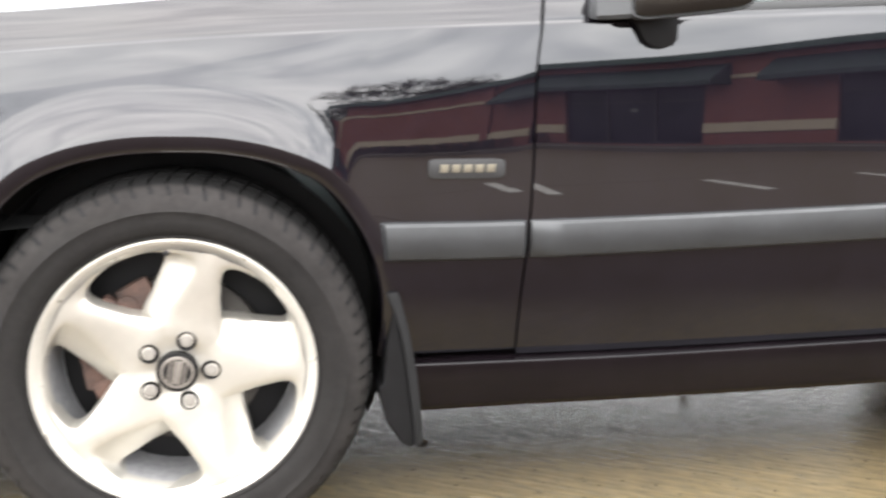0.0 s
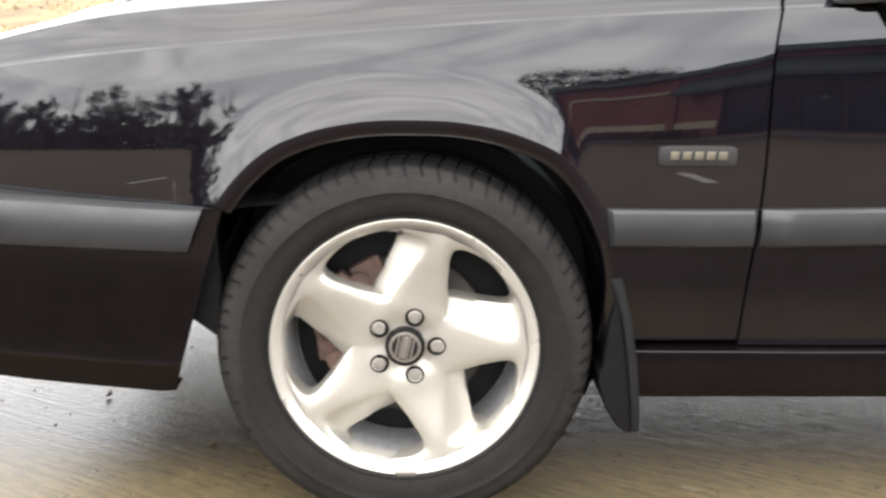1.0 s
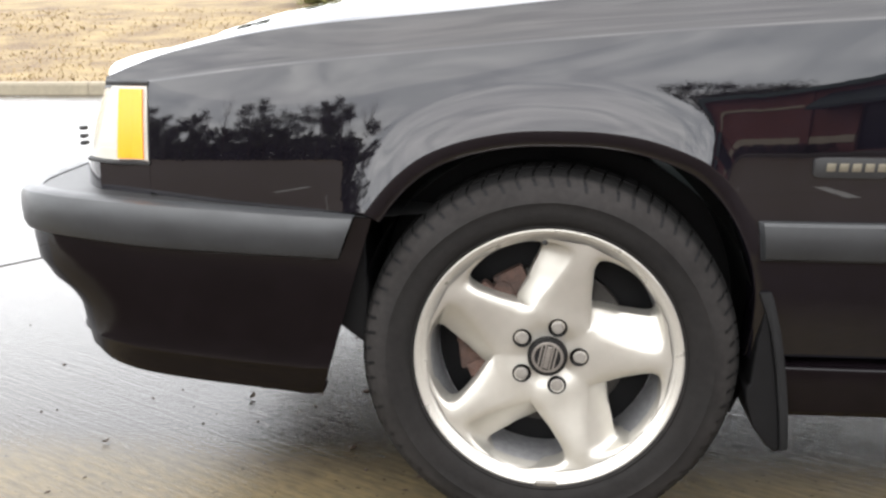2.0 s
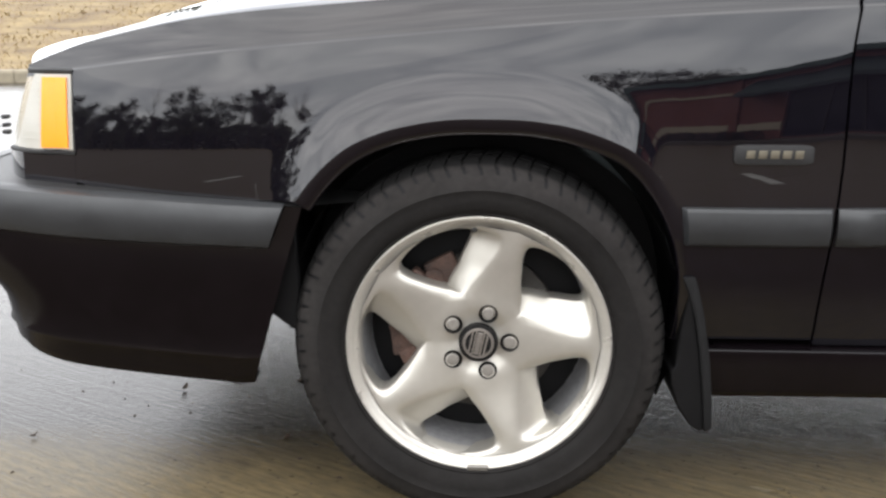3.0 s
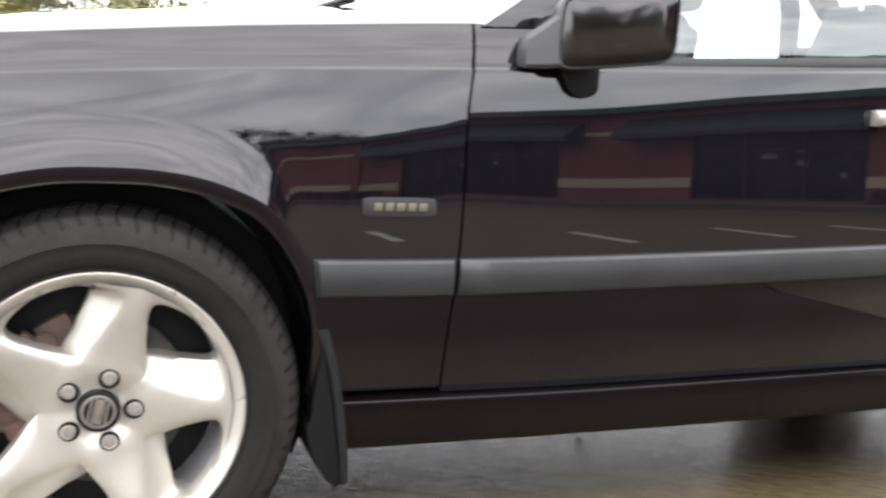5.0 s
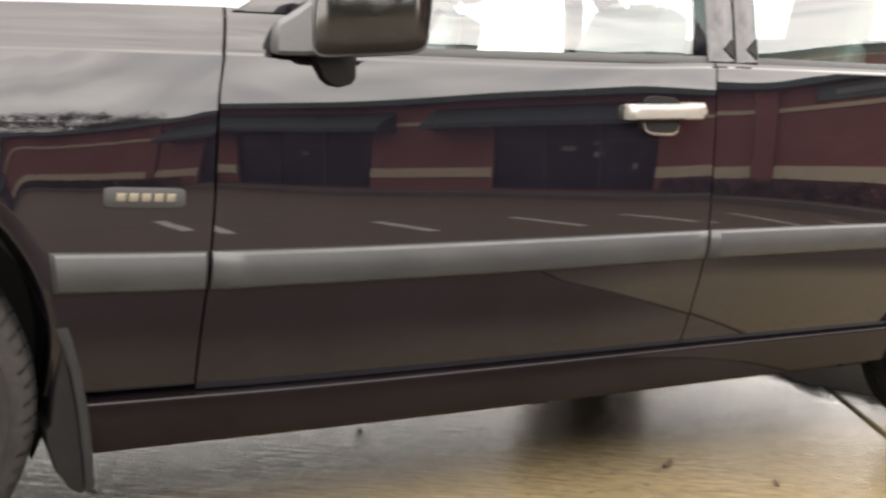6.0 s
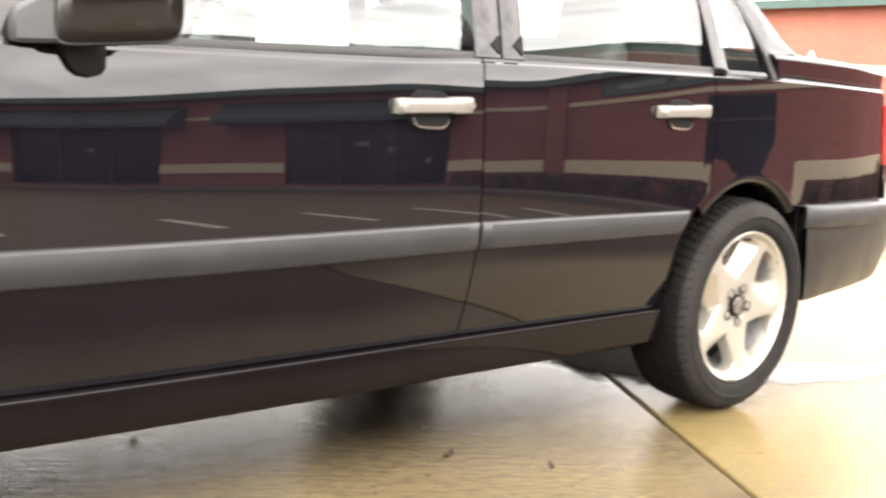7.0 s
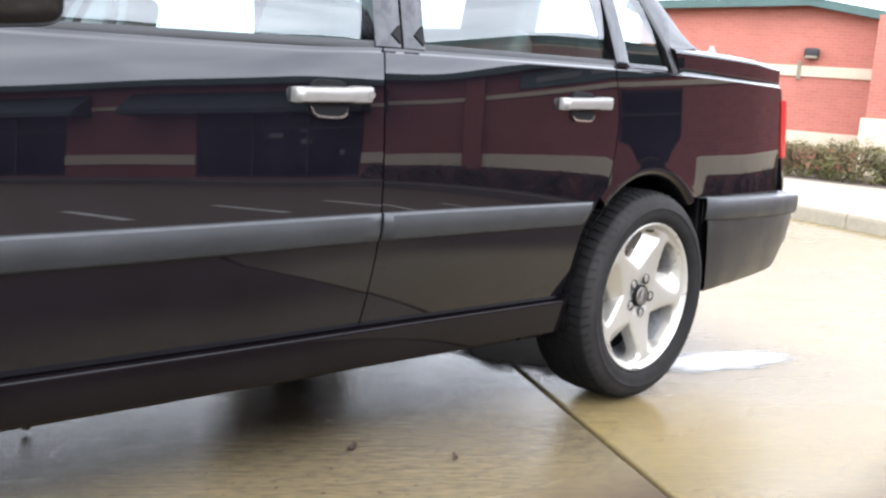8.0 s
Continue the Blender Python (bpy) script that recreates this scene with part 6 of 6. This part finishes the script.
for i in range(14000):
    t = 0.2 + 11 * rnd.random() ** 1.4
    s = rnd.uniform(12, 34)
    p = KA + kd * s + kn * t
    z = 0.11 + bank_rise(t) + 0.07 * noise.noise(Vector((p.x * 0.5, p.y * 0.5, 0))) * min(1, t / 2)
    a = rnd.random() * 6.283
    h, w = rnd.uniform(0.03, 0.08), rnd.uniform(0.008, 0.020)
    lean = rnd.uniform(0.02, 0.09)
    la = rnd.random() * 6.283
    c, sn = math.cos(a) * w, math.sin(a) * w
    blades.faces.new([blades.verts.new(q) for q in ((p.x - c, p.y - sn, z), (p.x + c, p.y + sn, z), (p.x + lean * math.cos(la), p.y + lean * math.sin(la), z + h))])
tagged(part("dry_grass", blades, M_BLADE, None, smooth=False), "matted dead grass blades on the bank", "grass", kind="stuff")

# raised sidewalk, planting bed
SK0, SK1 = Vector((8.2, -0.26, 0)), Vector((12.9, 9.8, 0))
kerb(SK1[:2], SK0[:2], "kerb", "pale concrete kerb along the sidewalk")
sd = (SK1 - SK0).normalized()
sn_ = Vector((sd.y, -sd.x, 0))
for k in range(5):
    a = SK0 + sd * (k * 2.1 + 0.006) + sn_ * 0.165
    b = SK0 + sd * ((k + 1) * 2.1 - 0.006) + sn_ * 0.165
    ws_ = bmesh.new()
    pts = [a, b, b + sn_ * 7.1, a + sn_ * 7.1]
    lo = [ws_.verts.new((p.x, p.y, -0.05)) for p in pts]
    hi = [ws_.verts.new((p.x, p.y, 0.146)) for p in pts]
    ws_.faces.new(hi)
    for i in range(4):
        ws_.faces.new((lo[i], lo[(i + 1) % 4], hi[(i + 1) % 4], hi[i]))
    bmesh.ops.recalc_face_normals(ws_, faces=ws_.faces[:])
    if k == 0:
        sidewalk = thing("sidewalk", "pale concrete sidewalk slabs beside the building", "sidewalk", kind="structure")
    part("walk_slab", ws_, M_WALKC, sidewalk, smooth=False)


# ---------------------------------------------------------------- buildings
def building(name, label, m, x0, x1, depth, eave, windows=(), bands=(), awnings=(), gable=None, pilasters=(), brick=M_BRICK):
    """A one-storey brick building; its front stands at y = 0 and looks to -y. Windows are real openings: (x0, x1, z0, z1)."""
    root = thing(name, label, "building")
    root.matrix_world = m
    holes = sorted(windows)
    wall = bmesh.new()
    T = 0.30
    x = x0
    for a, b, z0, z1 in holes:
        add_box(wall, x, a, 0, T, -0.1, eave)
        if z0 > 0.05:
            add_box(wall, a, b, 0, T, -0.1, z0)
        add_box(wall, a, b, 0, T, z1, eave)
        x = b
    add_box(wall, x, x1, 0, T, -0.1, eave)
    for q in ((x0, x0 + T, T, depth), (x1 - T, x1, T, depth), (x0 + T, x1 - T, depth - T, depth)):
        part("wall", box_bm(*q, -0.1, eave), brick, root, "red brick wall", smooth=False)
    part("wall", wall, brick, root, "red brick wall", smooth=False)
    for z0, z1, proud in bands:
        x = x0 - proud
        for a, b, w0, w1 in holes + [(x1 + proud, x1 + proud, 9, 9)]:
            if w0 < z1 and w1 > z0 or a > x1:
                part("band", box_bm(x, a, -proud, 0.05, z0, z1, 0.01, 1), M_BEIGE, root, "beige cast-stone band")
                x = b
    for a, b, z0, z1 in holes:
        win = part("window", box_bm(a, b, 0.12, 0.15, z0, z1), M_WINDARK, root, "dark shop window", smooth=False)
        nb = max(1, round((b - a) / 1.3))
        for k in range(nb + 1):
            xx = a + (b - a) * k / nb
            part("mullion", box_bm(max(a, xx - 0.03), min(b, xx + 0.03), 0.07, 0.125, z0, z1), M_FRAME, win, smooth=False)
        for zz in (z0, z1 - 0.06, lerp(z0, z1, 0.72)):
            part("transom", box_bm(a, b, 0.075, 0.122, zz, zz + 0.06), M_FRAME, win, smooth=False)
    for a, b, z0, z1 in awnings:
        aw = bmesh.new()
        rows = []
        for xx in np.linspace(a, b, max(4, int((b - a) / 0.4))):
            rows.append([(xx, 0.0, z1), (xx, -0.30, lerp(z0, z1, 0.72)), (xx, -0.62, lerp(z0, z1, 0.36)), (xx, -0.75, lerp(z0, z1, 0.20)), (xx, -0.76, z0), (xx, -0.70, z0)])
        add_grid(aw, rows)
        o = part("awning", aw, M_AWNING, root, "dark green sloped awning")
        for e in (a, b):
            en = bmesh.new()
            en.faces.new([en.verts.new(p) for p in ((e, 0, z1), (e, -0.75, lerp(z0, z1, 0.2)), (e, -0.76, z0), (e, 0, z0))])
            part("awning_end", en, M_AWNING, o, smooth=False)
    for a, b in pilasters:
        part("pilaster", box_bm(a, b, -0.10, 0.02, -0.05, eave, 0.01, 1), brick, root, smooth=False)
    # roof: low slope with a metal fascia
    g = gable or [(x0 - 0.4, eave), ((x0 + x1) / 2, eave + 0.4), (x1 + 0.4, eave)]
    for (xa, za), (xb, zb) in zip(g, g[1:]):
        rf = bmesh.new()
        for y0, y1, d0, d1 in ((-0.28, depth + 0.3, 0.0, 0.08), (-0.34, -0.26, -0.09, 0.10)):
            v = [rf.verts.new(p) for p in ((xa, y0, za + d0), (xb, y0, zb + d0), (xb, y1, zb + d0), (xa, y1, za + d0), (xa, y0, za + d1), (xb, y0, zb + d1), (xb, y1, zb + d1), (xa, y1, za + d1))]
            for q in ((0, 3, 2, 1), (4, 5, 6, 7), (0, 1, 5, 4), (1, 2, 6, 5), (2, 3, 7, 6), (3, 0, 4, 7)):
                rf.faces.new([v[i] for i in q])
        part("roof", rf, M_GREEN, root, "dark green metal roof edge", smooth=False)
        if max(za, zb) > eave + 0.02:
            gb = bmesh.new()
            for yy in (0.0, 0.3):
                gb.faces.new([gb.verts.new(p) for p in ((xa, yy, eave - 0.01), (xb, yy, eave - 0.01), (xb, yy, max(eave, zb)), (xa, yy, max(eave, za)))])
            part("gable_wall", gb, brick, root, smooth=False)
    return root


# the building seen past the tail of the car
b1 = building("shop_building", "one-storey red brick building with beige bands and a green roof edge", pose(21.25, 8.03, 0.0, 0, 0, -72.5), -4.2, 1.0, 9, 3.35,
              bands=((0.62, 0.93, 0.05), (2.10, 2.33, 0.04)), gable=[(-4.5, 3.46), (-0.5, 3.66), (1.3, 3.36)])
part("wall_lamp", box_bm(-0.50, -0.20, -0.20, -0.005, 2.50, 2.70, 0.03, 2), M_FRAME, b1, "dark bulkhead wall lamp")
part("lamp_glass", box_bm(-0.48, -0.22, -0.215, -0.05, 2.47, 2.54, 0.02, 1), M_WALKC, b1)
part("hose_bib", box_bm(-0.62, -0.54, -0.07, -0.03, 2.02, 2.42, 0.01, 1), M_WALKC, b1, "white bracket on the wall")
part("ridge_cap", box_bm(-0.75, -0.25, -0.40, -0.2, 3.70, 3.86, 0.05, 2), M_GREEN, b1, "raised green ridge cap")
part("return_wall", box_bm(1.0, 4.2, -1.4, 0.9, -0.1, 3.3, 0.0), M_BRICK, b1, smooth=False)
part("stone_pier", box_bm(0.92, 4.3, -1.5, -1.38, -0.1, 1.28, 0.015, 1), M_BEIGE, b1, "beige stone pier base")

# the building across the lot, behind the camera, that the car's side mirrors
b2 = building("strip_mall", "long red brick shop row with beige bands and green awnings", pose(21.95, 5.98, 0.0, 0, 0, -122.6), -0.5, 37, 9, 3.02,
              windows=[(14.4, 15.95, 0.19, 2.25), (19.65, 23.15, 0.19, 2.25), (26.2, 29.9, 0.19, 2.25)],
              bands=((0.56, 0.88, 0.05), (2.31, 2.43, 0.04)), awnings=[(19.5, 24.6, 2.12, 2.82), (25.6, 31.0, 2.12, 2.82)], pilasters=[(18.0, 18.3), (31.4, 31.7)],
              brick=M_BRICKSHADE, gable=[(-0.9, 3.08), (18, 3.10), (37.4, 3.08)])


for x, z, w, h in ((20.05, 0.86, 0.10, 0.16), (20.75, 1.22, 0.22, 0.16), (21.35, 1.42, 0.30, 0.14), (20.85, 1.60, 0.14, 0.10), (27.9, 1.35, 0.16, 0.12)):
    part("window_notice", box_bm(x, x + w, 0.105, 0.118, z, z + h), M_SIGN, b2, "pale paper notice in the shop window", smooth=False)
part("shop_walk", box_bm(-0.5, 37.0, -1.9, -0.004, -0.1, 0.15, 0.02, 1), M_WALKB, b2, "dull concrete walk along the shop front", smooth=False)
part("shop_sign", box_bm(13.3, 17.5, -0.06, 0.0, 2.52, 2.96, 0.01, 1), M_GREEN, b2, "dark green sign board")
for i in range(5):
    part("sign_bar", box_bm(13.5 + 0.78 * i, 14.15 + 0.78 * i, -0.09, -0.055, 2.66, 2.82, 0.01, 1), M_SIGN, b2, "pale raised sign bar")


# ---------------------------------------------------------------- planting
def leaf_quad(bm, p, size, r):
    a, b = r.uniform(0, 6.283), r.uniform(-1.2, 1.2)
    u = Vector((math.cos(a), math.sin(a), r.uniform(-0.4, 0.4))).normalized()
    w = u.cross(Vector((math.sin(b), 0.3, math.cos(b)))).normalized()
    u, w = u * size * r.uniform(0.7, 1.3), w * size * r.uniform(0.35, 0.6)
    bm.faces.new([bm.verts.new(q) for q in (p - u, p - w, p + u, p + w)])


def bush(seed, w, d, h, leaves, leaf=M_LEAFB):
    r = random.Random(seed)
    root = thing("hedge_bush", "low green-brown clipped hedge bush in a mulch bed", "bush", group="hedge")
    tw = bmesh.new()
    for i in range(16):
        a, s = r.uniform(0, 6.283), r.uniform(0.3, 0.8)
        x, y = math.cos(a) * w * 0.35 * s, math.sin(a) * d * 0.35 * s
        add_grid(tw, [[(x * 0.3 + 0.008 * math.cos(q), y * 0.3 + 0.008 * math.sin(q), 0) for q in (0, 2.1, 4.2)], [(x * 1.5 + 0.003 * math.cos(q), y * 1.5 + 0.003 * math.sin(q), h * r.uniform(0.6, 0.9)) for q in (0, 2.1, 4.2)]], close_u=True)
    part("stem", tw, M_BARK, root)
    lv = bmesh.new()
    for i in range(leaves):
        a, e = r.uniform(0, 6.283), math.asin(r.uniform(-0.6, 1))
        q = (0.72 + 0.28 * r.random()) * (1 + 0.38 * noise.noise(Vector((math.cos(a) * 2 + seed, math.sin(a) * 2, e * 2))))
        p = Vector((math.cos(a) * math.cos(e) ** 0.6 * w / 2 * q, math.sin(a) * math.cos(e) ** 0.6 * d / 2 * q, h * 0.34 + h * 0.62 * math.sin(e) * q))
        if p.z > 0.02:
            leaf_quad(lv, p, 0.030, r)
    part("foliage", lv, leaf, root, smooth=False)
    return root


hb = [bush(11, 1.3, 1.1, 0.74, 5200), bush(12, 1.2, 1.0, 0.68, 4800), bush(13, 1.4, 1.1, 0.78, 5200)]
HP0, HD = Vector((16.2, 6.9, 0.14)), Vector((0.12, -0.99, 0))
for i in range(13):
    p = HP0 + HD * (i * 0.88 - 2.6) + Vector((0.12 * math.sin(i * 2.3), 0, 0))
    m = pose(p.x, p.y, p.z, 0, 0, 37 * i) @ Matrix.Diagonal((0.95, 0.95, 1.0 + 0.17 * math.sin(i * 2.6), 1))
    if i < 3:
        hb[i].matrix_world = m
    else:
        copy_thing(hb[i % 3], m)
# a hedge along the foot of the shop row, its leaves a far darker colour
hedge_b = bush(14, 1.3, 1.1, 0.70, 2400, M_HEDGED)
B2 = pose(21.95, 5.98, 0.0, 0, 0, -122.6)
for i, lx in enumerate([2.0 + 0.95 * k for k in range(7)] + [9.7 + 0.62 * k for k in range(16)] + [30.3 + 0.62 * k for k in range(10)]):
    m = B2 @ pose(lx, -0.75, 0.15, 0, 0, 61 * i) @ Matrix.Diagonal((0.85, 0.85, 0.80 + 0.05 * math.sin(i * 1.9), 1))
    if i == 0:
        hedge_b.matrix_world = m
        tagged(hedge_b, "dark clipped hedge bush against the shop wall", "bush", "hedge")
    else:
        copy_thing(hedge_b, m)
bedm = bmesh.new()
bp = [HP0 + HD * -4 + Vector((-1.05, 0, 0.012)), HP0 + HD * 10 + Vector((-1.05, 0, 0.012)), HP0 + HD * 10 + Vector((5.0, 0, 0.012)), HP0 + HD * -4 + Vector((5.0, 0, 0.012))]
hi = [bedm.verts.new(p) for p in bp]
lo = [bedm.verts.new(p - Vector((0, 0, 0.2))) for p in bp]
bedm.faces.new(hi)
for i in range(4):
    bedm.faces.new((lo[i], lo[(i + 1) % 4], hi[(i + 1) % 4], hi[i]))
bmesh.ops.recalc_face_normals(bedm, faces=bedm.faces[:])
tagged(part("planting_bed", bedm, M_SOIL, None, smooth=False), "dark bark mulch bed under the hedge", "planting bed", kind="structure")


def shrub(seed, w, h, leaves):
    """A loose evergreen shrub of many upright stems."""
    r = random.Random(seed)
    root = thing("shrub", "loose yellow-green evergreen shrub on the grass bank", "bush", group="shrubs on the bank")
    tw, lv = bmesh.new(), bmesh.new()
    for i in range(22):
        a, s = r.uniform(0, 6.283), r.random() ** 0.6
        top = Vector((math.cos(a) * w * 0.5 * s, math.sin(a) * w * 0.5 * s, h * (1 - 0.45 * s * s) * r.uniform(0.8, 1.05)))
        base = Vector((top.x * 0.25, top.y * 0.25, -0.1))
        add_grid(tw, [[base + Vector((0.012 * math.cos(q), 0.012 * math.sin(q), 0)) for q in (0, 2.1, 4.2)], [top + Vector((0.003 * math.cos(q), 0.003 * math.sin(q), 0)) for q in (0, 2.1, 4.2)]], close_u=True)
        for k in range(leaves // 22):
            f = r.uniform(0.12, 1.03)
            leaf_quad(lv, base.lerp(top, f) + Vector((r.gauss(0, 0.09), r.gauss(0, 0.09), r.gauss(0, 0.06))), 0.055, r)
    part("stem", tw, M_BARK, root)
    part("foliage", lv, M_SHRUB, root, smooth=False)
    return root


sh = [shrub(31, 1.9, 1.5, 3200), shrub(32, 1.6, 1.25, 2800)]
for i, (az, dist, sc) in enumerate(((98.5, 16.5, 1.0), (96.2, 15.6, 0.9), (94.4, 17.0, 1.05), (88.6, 16.0, 0.9), (86.9, 17.2, 1.0), (102.5, 19.0, 1.1))):
    q = Vector((1.3 * dist * math.cos(radians(az)), -1.5 + 1.3 * dist * math.sin(radians(az)), 0))
    q.z = 0.15 + bank_rise((q - KA).dot(kn))
    m = pose(q.x, q.y, q.z, 0, 0, 53 * i) @ Matrix.Diagonal((1.25 * sc, 1.25 * sc, 1.25 * sc, 1))
    if i < 2:
        sh[i].matrix_world = m
    else:
        copy_thing(sh[i % 2], m)


def tree(seed, h, pine, leaves):
    r = random.Random(seed)
    root = thing("pine_tree" if pine else "bare_tree", "tall dark pine with an open crown" if pine else "leafless winter tree with a fan of twigs", "tree", group="trees at the edge of the lot")
    tk = bmesh.new()
    lv = bmesh.new()

    def limb(p, d, length, rad, depth):
        segs = 5
        rows = []
        q = p.copy()
        dd = d.copy()
        for i in range(segs + 1):
            rr = rad * (1 - 0.75 * i / segs)
            u = dd.orthogonal().normalized()
            w = dd.cross(u).normalized()
            rows.append([q + (u * math.cos(a) + w * math.sin(a)) * rr for a in np.linspace(0, 6.283, 7)[:-1]])
            if depth < 3 and i >= (2 if depth == 0 else 1):
                for _ in range((2 if pine else 3) if depth == 0 else 2):
                    a = r.uniform(0, 6.283)
                    out = (u * math.cos(a) + w * math.sin(a))
                    nd = (dd * (0.35 if pine else 0.9) + out * r.uniform(0.6, 1.0)).normalized()
                    limb(q, nd, length * (0.30 if depth == 0 else 0.5) * r.uniform(0.7, 1.2), rr * 0.5, depth + 1)
            if pine and depth >= 1 and i >= 2:
                for _ in range(leaves):
                    leaf_quad(lv, q + Vector((r.gauss(0, 0.35), r.gauss(0, 0.35), r.gauss(0, 0.22))), 0.16, r)
            q = q + dd * (length / segs)
            dd = (dd + Vector((r.gauss(0, 0.10), r.gauss(0, 0.10), r.gauss(0.03, 0.05)))).normalized()
        add_grid(tk, rows, close_u=True)
    limb(Vector((0, 0, -0.3)), Vector((0, 0, 1)), h, h * 0.018, 0)
    part("trunk", tk, M_BARK, root)
    if pine:
        part("crown", lv, M_NEEDLE, root, smooth=False)
    else:
        lv.free()
    return root


kinds = [tree(21, 11, True, 5), tree(22, 13, True, 5), tree(23, 9.5, False, 0), tree(24, 12, True, 5)]
spots = [(-21, -61), (-24, -56), (-28, -60), (-33, -62), (-36, -57), (-40, -63), (-46, -58), (-53, -62), (-29, -66), (-19, -72), (-60, -64), (-70, -60), (-45, -66), (-15, -70), (-20, -58), (-26, -62), (-31, -57), (-37, -66), (-43, -60), (-50, -64), (-23, -70), (-34, -74), (-57, -60), (-66, -66), (-47, -72), (-62, -52), (-74, -58), (-17, -66), (-50, -38), (-45, -35), (-55, -42), (-43, -41), (-38, -46), (-58, -49), (-35, -50), (-48, -44), (-53, -35),
         (-26, 98), (-19, 104), (-14, 99), (-9, 108), (-3, 101), (4, 112), (-33, 102), (-48, 30), (-50, 14)]
placed = set()
for i, (x, y) in enumerate(spots):
    k = (i * 7 + i // 3) % 4
    z = -0.14 if y < 9 else bank_rise((Vector((x, y, 0)) - KA).dot(kn))
    m = pose(x, y, z, 0, 0, 71 * i) @ (Matrix.Diagonal((0.8, 0.8, 1.0 if k == 2 else 0.74 if y < -52 else 0.84, 1)) if y < 0 else Matrix.Identity(4))
    if k not in placed:
        placed.add(k)
        kinds[k].matrix_world = m
    else:
        copy_thing(kinds[k], m)

# evergreens beyond the end of the shop row, and the dark woods behind the pines
for i, (x, y, sc) in enumerate(((5.6, -31.0, 0.44), (5.3, -33.4, 0.46), (4.4, -30.2, 0.38), (4.9, -36.0, 0.42), (4.2, -33.6, 0.40), (6.6, -33.0, 0.40), (4.3, -38.4, 0.50), (5.1, -38.8, 0.52))):
    copy_thing(kinds[i % 2], pose(x, y, -0.1, 0, 0, 40 * i) @ Matrix.Diagonal((sc * 1.35, sc * 1.35, sc, 1)))
rw_ = random.Random(77)
wd = bmesh.new()
for i in range(24000):
    x = rw_.uniform(-90, -8)
    top = 4.5 + 1.4 * noise.noise(Vector((x * 0.12, 1.7, 0))) + 0.9 * noise.noise(Vector((x * 0.5, 4.1, 0)))
    leaf_quad(wd, Vector((x, -66 + rw_.gauss(0, 2.5), top * rw_.random())), 0.5, rw_)
tagged(part("far_woods", wd, M_NEEDLE, None, smooth=False), "dense dark evergreen undergrowth beyond the lot", "woods", kind="stuff")
